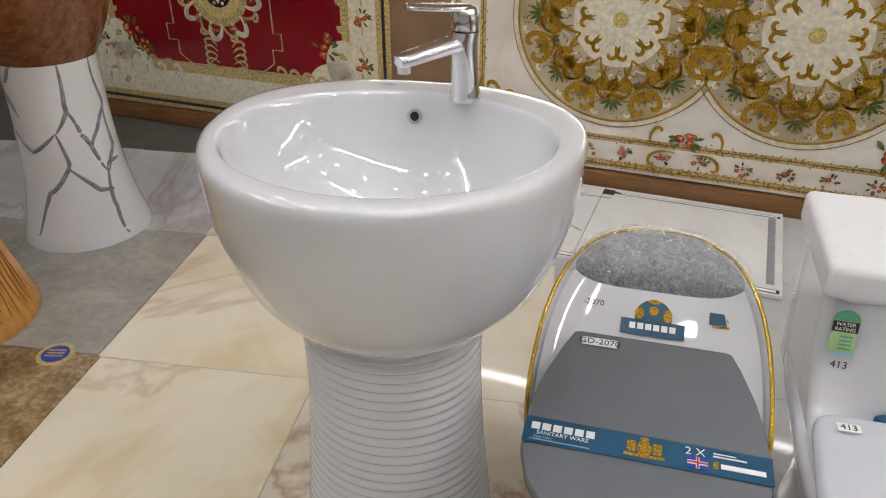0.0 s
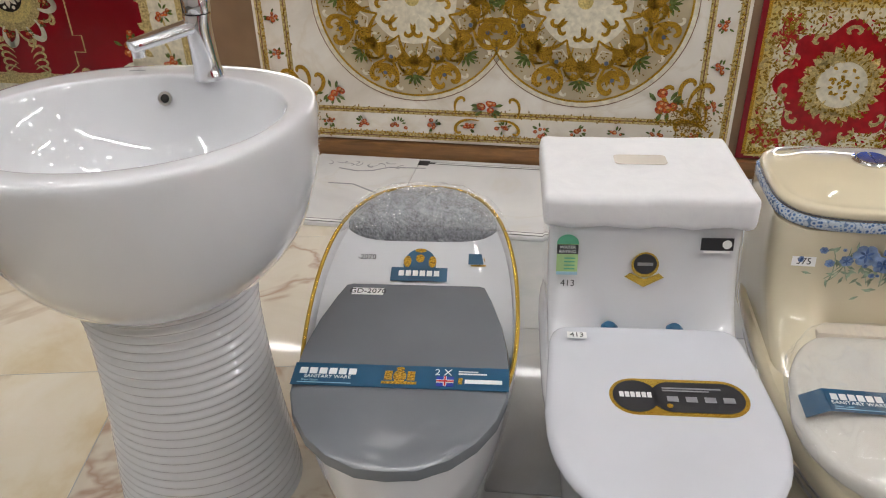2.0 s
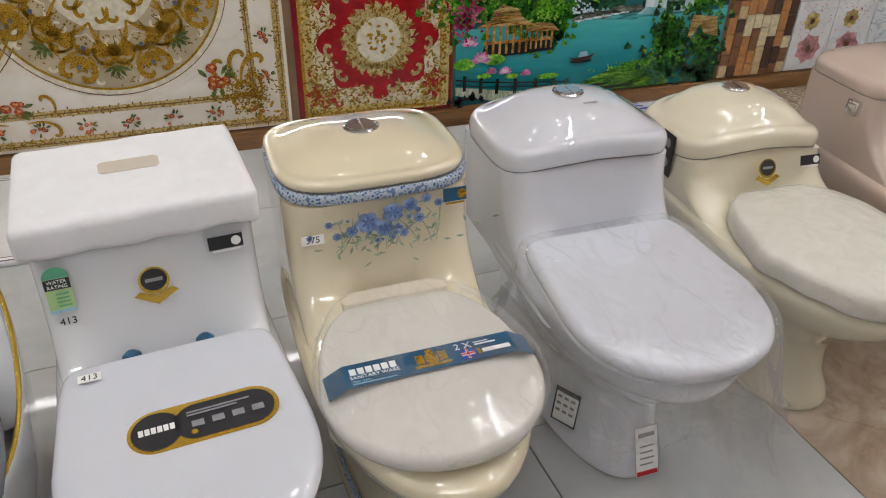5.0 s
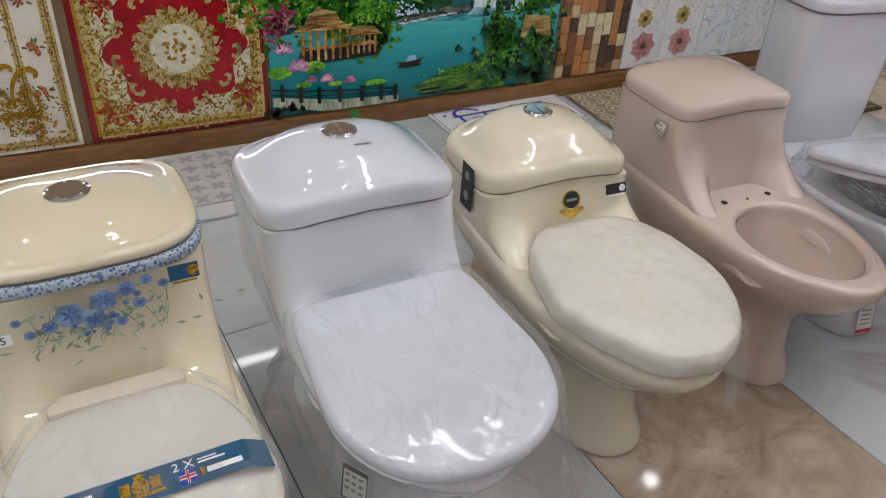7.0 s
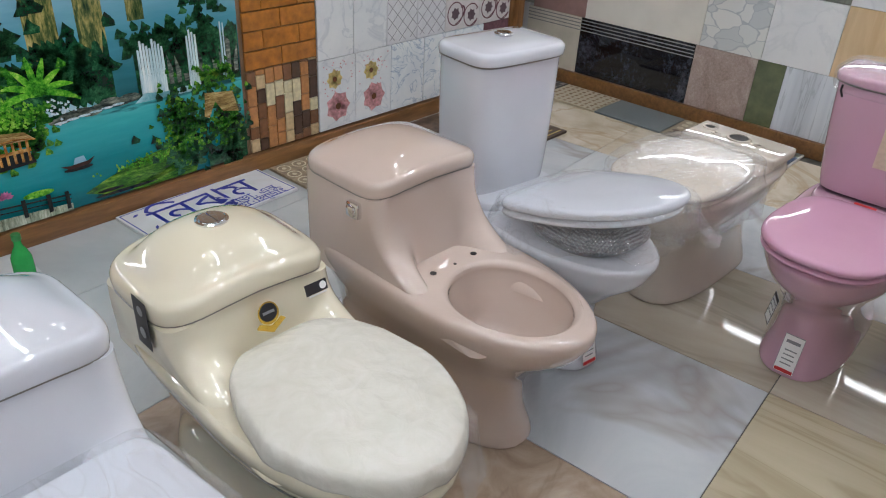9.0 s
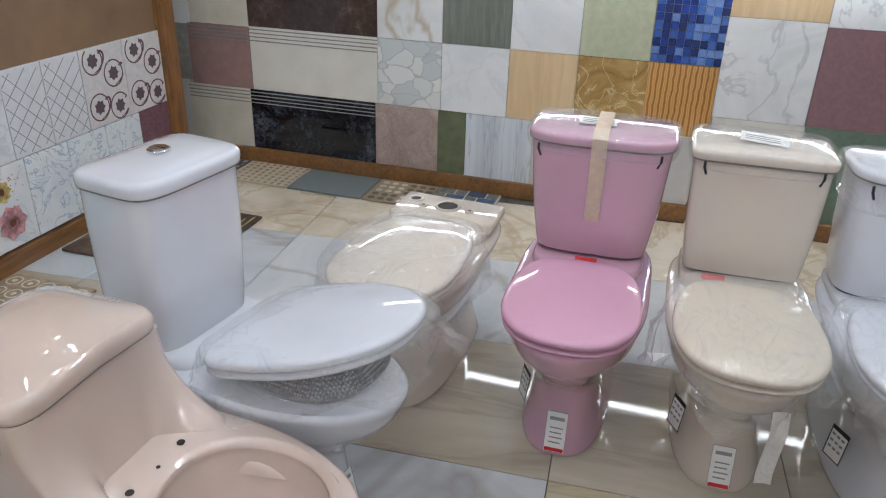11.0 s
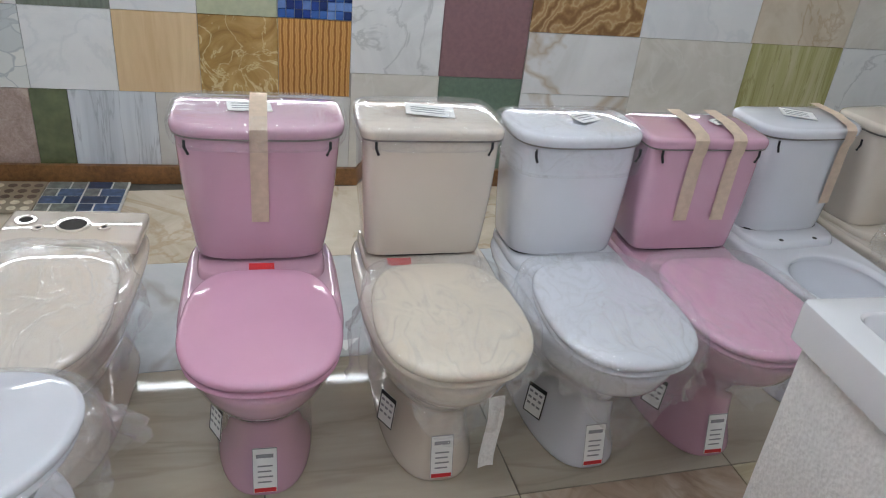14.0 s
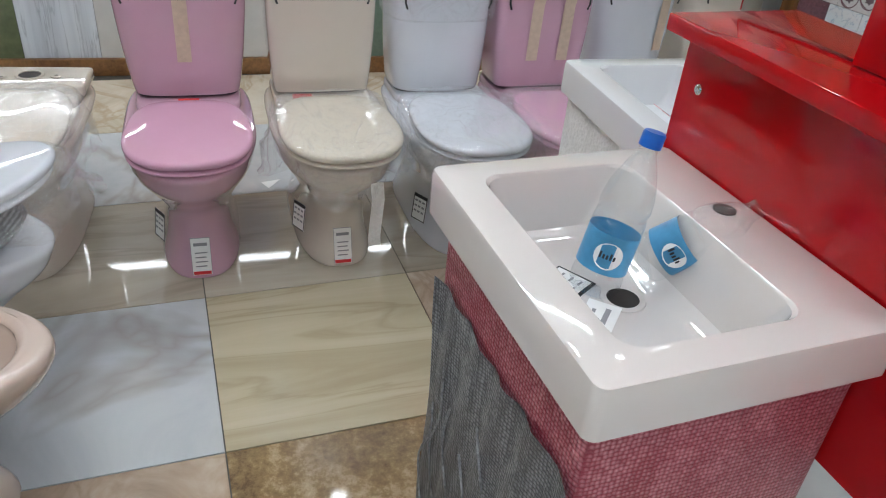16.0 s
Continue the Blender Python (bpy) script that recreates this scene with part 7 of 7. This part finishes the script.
for a, b2, z0, z1, mat, rb in (
        (.58, .15, .078, .40, GREYL, 0), (.15, -.21, .078, .385, BEIGEST, 1), (-.21, -.89, .078, .385, DARKG, 1), (-.89, -1.21, .078, .385, TWEED, 0), (-1.21, -1.346, .078, .385, OLIVE, 0), (-1.346, -1.666, .078, .385, BLUESTR, 0), (-1.666, -1.84, .078, .385, GREYL, 0),
        (-1.84, -2.14, .078, .385, GREYL, 0), (-2.14, -2.425, .078, .39, GREYL, 0), (-2.425, -2.79, .078, .49, LTRAV, 0), (-2.79, -3.15, .078, .49, DGREEN, 0), (-3.15, -3.65, .078, .43, WBROWN, 0),
        (.58, .12, .40, .68, GREYSTONE, 0), (.12, -.23, .385, .69, PINKST, 1), (-.23, -.905, .385, .695, OFFW, 1), (-.905, -1.22, .385, .695, LEAFST, 0), (-1.22, -1.535, .385, .695, WPLAIN, 0), (-1.535, -1.84, .385, .695, BEIGEW, 0), (-1.84, -2.138, .385, .695, GOLDM, 0), (-2.138, -2.42, .39, .695, ZEBRA, 0),
        (-2.42, -2.785, .49, .9, WMARB, 0), (-2.785, -3.148, .49, .885, DMAUVE, 0), (-3.15, -3.65, .43, .69, WBROWN, 0), (-3.65, -4.18, .3, .69, LTRAV, 0), (-4.18, -4.64, .3, .69, YGREEN, 0), (-3.65, -4.64, .078, .3, GREYL, 0), (-4.64, -5.1, .2, .69, WMARB, 0), (-4.64, -5.6, .69, 1.2, LTRAV, 0),
        (.58, .1, .68, 1.0, WPLAIN, 0), (.1, -.23, .69, 1.0, BEIGEST, 0), (-.23, -.905, .695, 1.0, DBROWN, 0), (-.905, -1.22, .695, 1.0, WBROWN, 0), (-1.22, -1.535, .695, 1.0, GGREEN, 0), (-1.535, -1.84, .695, 1.0, WPLAIN, 0), (-1.84, -2.135, .695, 1.0, PGREEN, 0),
        (-2.42, -2.785, .9, 1.2, BEIGEW, 0), (-2.785, -3.13, .885, 1.2, WMARB, 0), (-3.15, -3.64, .69, 1.2, SWIRL, 0), (-3.64, -4.17, .69, 1.2, WPLAIN, 0), (-4.17, -4.64, .69, 1.2, CREAMMARBLE, 0)):
    tile_east(a, b2, z0, z1, mat, rb)
BLUES = [plain("blue_chip_" + n, c, .12, grain=.1) for n, c in (("deep", "263f86"), ("mid", "4064a8"), ("pale", "6c88c0"), ("dark", "1c2f66"))]
rnd = random.Random(8)
for i in range(9):
    for k in range(9):
        s = .0315
        ob = tile_east(-2.137 - i * s, -2.137 - (i + 1) * s, .697 + k * .0335, .697 + (k + 1) * .0335, BLUES[rnd.randrange(4)])
WMISC = [GREYL, WMARB, BEIGEW, OFFW, LTRAV, WPLAIN, DMAUVE, CREAMMARBLE]
for i in range(20):
    for k in range(4):
        tile_east(.55 - i * .3, .25 - i * .3, 1.2 + k * .45, 1.65 + k * .45, WMISC[(i * 3 + k * 5) % 8])

# ---- floor tiles ----
PH = radians(4)
E1, E2, C0, S = Vector((math.cos(PH), math.sin(PH), 0)), Vector((-math.sin(PH), math.cos(PH), 0)), Vector((3.1, -2.108, 0)), .595
cache = {}


def floor_tile(x, y, rz, w, d, mat, lift=0.0):
    key = (mat.name, round(w, 3), round(d, 3))
    if key not in cache:
        cache[key] = mesh_of("tile", box(.0015, w - .0015, .0015, d - .0015, -.006, 0, .0008, 1), mat, False)
    ob = new("tile", cache[key])
    ob.parent = FLOOR
    ob.matrix_basis = pose(x, y, lift, 0, 0, rz)
    return ob


KIND = {(-1, 0): WHITEMARBLE, (-1, -1): TRAVERTINE, (-2, -1): BROWNGRANITE, (-2, 0): BROWNMARBLE, (-1, -2): BROWNMARBLE, (-2, 1): BROWNMARBLE, (-2, -2): BROWNGRANITE, (-1, 1): WHITEMARBLE, (-1, -3): TRAVERTINE, (-3, -1): LIGHTBEIGE, (-3, -2): LIGHTBEIGE}
for i in range(-7, 4):
    for j in range(-6, 4):
        if i == 0:
            mat = GREIGE
        elif i == 1:
            mat = WHITEMARBLE
        elif i >= 2:
            mat = CREAMMARBLE
        else:
            mat = KIND.get((i, j), PALETILE)
        o_ = C0 + E1 * (i * S) + E2 * (j * S)
        if i == 3 and o_.x > 4.8:
            continue
        floor_tile(o_.x, o_.y, 4, S, S, mat)
# the onyx, stone and granite tiles by the pedestal basins
Q = Vector((-1.278, -1.586, 0))
U, V = Vector((math.cos(radians(11.5)), math.sin(radians(11.5)), 0)), Vector((-math.sin(radians(13)), math.cos(radians(13)), 0))
for i in range(-3, 2):
    for j in range(-4, 2):
        mat = ONYX if i == 0 else LIGHTBEIGE if i == 1 else (GREYSTONE if j == 0 else WHITEMARBLE if j == 1 else BROWNGRANITE)
        o_ = Q + U * (i * .61) + V * (j * .70)
        floor_tile(o_.x, o_.y, 12.2, .61, .70, mat, .0015)
st = thing("round_sticker", pose(-1.39, -1.62, .0018, 0, 0, 20), "round blue and gold foil sticker on the floor tile", "sticker")
flat("sticker_face", [oval(0, 0, .05, .05)], 0, GOLDPALE, st, Matrix())
flat("sticker_ring", [oval(0, 0, .037, .037)], .001, BLUEINK, st, Matrix())
flat("word_bar", [rect(-.025, -.012 + .012 * i, .025, -.006 + .012 * i) for i in range(3)], .002, GOLDPALE, st, Matrix())

# ---- loose sample tiles on the floor along the walls ----
SHEET = marble("white_sheet_tile", "cfcfd0", "dadada", "e2e2e1", "cfcac0", 2, 2, .3, .08)
t = thing("sample_tile_sheet", pose(0, 0, 0), "white bordered sample floor tiles lying along the wall", "sample tile")
for x0, x1 in ((-.62, -.19), (-.188, .46)):
    part("tile", box(x0, x1, -.62, -.03, .0025, .016, .0012, 1), SHEET, t, smooth=False)
flat("key_border", [rect(-.188, -.075, .45, -.06), rect(-.62, -.61, .45, -.588)], .0162, INK, t, Matrix(), "dark key pattern border")
flat("key_gap", [rect(-.12, -.071, .44, -.064), rect(-.6, -.605, .44, -.593)], .0168, PAPER, t, Matrix())
flat("key_border", [rect(.41, -.56, .435, -.08)], .0162, GREYINK, t, Matrix())
flat("key_knot", [rect(-.19, -.095, -.145, -.05)], .0172, INK, t, Matrix())
flat("curve_line", ribbon([(-.15, -.12), (-.3, -.13), (-.36, -.17), (-.42, -.18), (-.5, -.16)], .008), .0162, GREYINK, t, Matrix(), "grey curved inlay line")
flat("curve_line", ribbon([(-.5, -.3), (-.4, -.3), (-.3, -.36), (-.2, -.42)], .008), .0162, GREYINK, t, Matrix(), "grey curved inlay line")
rnd = random.Random(2)
flat("grey_arabesque", [s for k in range(10) for s in scroll(-.56 + .035 * k, -.09 - .012 * (k % 4), rnd.uniform(0, 6), .05, 1 if k % 2 else -1, .004)], .0162, GREYINK, t, Matrix())


def loose_tile(x0, x1, y0, y1, mat, label, z=.012):
    t = thing("sample_tile", pose(0, 0, 0), label, "sample tile", "loose sample tiles on the floor")
    part("tile", box(x0, x1, y0, y1, .0025, z, .001, 1), mat, t, smooth=False)
    return t


t = loose_tile(1.05, 1.95, -.5, -.04, PALETILE, "pale sample tile lying by the display wall")
t = loose_tile(1.22, 1.62, -.42, -.06, plain("patterned_base", "b9b6b2", .2), "grey patterned encaustic sample tile", .018)
q = []
for i in range(6):
    for k in range(5):
        cx, cy = 1.25 + .066 * i, -.39 + .072 * k
        q += [petal(cx, cy, a, .03, .018) for a in np.arange((i + k) % 2 * .785, 6.2, 1.57)]
flat("pattern_print", q, .0182, GREYINK, t, Matrix(), "grey leaf pattern")
sg = thing("painted_sign", pose(2.30, -.30, .0025, 0, 0, 3), "white tile sign painted with blue lettering on floor", "sign")
part("sign_board", box(0, .62, 0, .27, 0, .012, .001, 1), SHEET, sg, smooth=False)
flat("border_line", frame_rects(.62, .27, .008, .004), .0122, SIGNBLUE, sg, Matrix())
text("\u09bf\u09a8\u099d\u09c1\u09ae", .19, SIGNBLUE, sg, pose(.3, .15, .0128), "lettering")
text("\u09aa\u09be\u09dc\u09be, \u098f\u09a8", .06, SIGNBLUE, sg, pose(.45, .07, .0128), "lettering")
text("\u09b9\u09cb\u09b2\u09cd\u09a1\u09bf\u0982", .06, SIGNBLUE, sg, pose(.47, .025, .0128), "lettering")
flat("corner_marks", [petal(.03 + .012 * k, .03 + .03 * k, 1.0, .03, .012) for k in range(3)] + [petal(.04, .22, .5, .03, .012)], .0122, SIGNBLUE, sg, Matrix())
t = loose_tile(2.95, 3.5, -.40, -.04, plain("brown_encaustic", "8c7a62", .35, grain=.2, scale=40), "brown patterned encaustic sample tile", .014)
q = []
for i in range(7):
    for k in range(5):
        cx, cy = 2.99 + .077 * i, -.365 + .07 * k
        q += ribbon([(cx + .028 * math.cos(a), cy + .028 * math.sin(a)) for a in np.linspace(0, 6.28, 14)], .006)
        q += [oval(cx, cy, .01, .01, 8)]
flat("pattern_print", q, .0142, IVORYP, t, Matrix(), "cream ring pattern")
t = loose_tile(3.72, 4.10, -.42, -.05, plain("ornate_brown_tile", "5a4636", .35, grain=.4, scale=30), "dark brown ornate sample tile", .014)
t = loose_tile(3.98, 4.28, -.62, -.27, plain("ornate_dark_tile", "4c3c32", .35, grain=.3, scale=30), "brown framed ornate sample tile", .014)
flat("frame_print", [s for k in range(3) for s in [rect(4.0 + .03 * k, -.60 + .03 * k, 4.26 - .03 * k, -.592 + .03 * k), rect(4.0 + .03 * k, -.298 - .03 * k, 4.26 - .03 * k, -.29 - .03 * k)]], .0142, GOLDPALE, t, Matrix())
flat("frame_heart", [oval(4.13, -.445, .07, .08, 4)], .0146, BROWNINK, t, Matrix())
# row of small samples in front of the east wall
ROWX0, ROWX1 = 4.635, 4.905
t = loose_tile(ROWX0, ROWX1, -.20, .12, plain("black_weave", "33363a", .35), "black woven-pattern sample tile")
flat("pattern_print", [rect(ROWX0 + .02 + .042 * i, -.19 + .044 * k, ROWX0 + .05 + .042 * i, -.185 + .044 * k + (.018 if (i + k) % 2 else 0)) for i in range(6) for k in range(7)], .0122, GREYL, t, Matrix())
t = loose_tile(ROWX0, ROWX1, -.545, -.205, plain("cream_weave", "b7ab92", .35), "cream basket-weave sample tile")
flat("pattern_print", [s for i in range(7) for k in range(9) for s in [rect(ROWX0 + .008 + .038 * i, -.54 + .037 * k, ROWX0 + .03 + .038 * i, -.525 + .037 * k)]], .0122, BROWNMARBLE, t, Matrix(), "brown basket squares")
t = loose_tile(ROWX0, ROWX1, -.93, -.55, plain("grey_ribbed", "6d7476", .4, grain=.05, scale=200), "plain grey ribbed sample tile")
t = loose_tile(ROWX0, ROWX1, -1.235, -.935, plain("taupe_dots_base", "857a66", .35), "taupe sample tile with cream and brown dots")
flat("dot_print", [oval(ROWX0 + .03 + .05 * i, -1.21 + .047 * k, .017, .017, 12) for i in range(5) for k in range(6) if (k < 3) == (i < 2)], .0122, IVORYP, t, Matrix(), "cream dots")
flat("dot_print", [oval(ROWX0 + .03 + .05 * i, -1.21 + .047 * k, .017, .017, 12) for i in range(5) for k in range(6) if (k < 3) != (i < 2)], .0122, MOSAIC[0], t, Matrix(), "brown dots")
t = loose_tile(ROWX0, ROWX1, -1.545, -1.24, plain("pale_grout", "c9c6bc", .4), "blue and grey block mosaic sample tile")
rnd = random.Random(6)
slate = [plain("slate_" + n, c, .35, grain=.25, scale=40) for n, c in (("navy", "2c3a56"), ("grey", "72746c"), ("blue", "46587a"))]
for i in range(4):
    y = -1.54
    k = 0
    while y < -1.26:
        h = (.09, .055)[(i + k) % 2]
        ob = new("mosaic_block", mesh_of("mosaic_block", box(ROWX0 + .006 + .066 * i, ROWX0 + .066 + .066 * i, y + .003, min(y + h, -1.243), .012, .0145, .001, 1), slate[rnd.randrange(3)], False))
        ob.parent = t
        y += h + .004
        k += 1
pl = thing("paper_scrap", pose(3.799, -2.373, .001, 0, 0, 95), "small torn white paper scrap on the floor", "paper")
part("sheet", slab([(0, 0), (.07, .01), (.05, .06)], 0, .001), PAPER, pl, smooth=False)
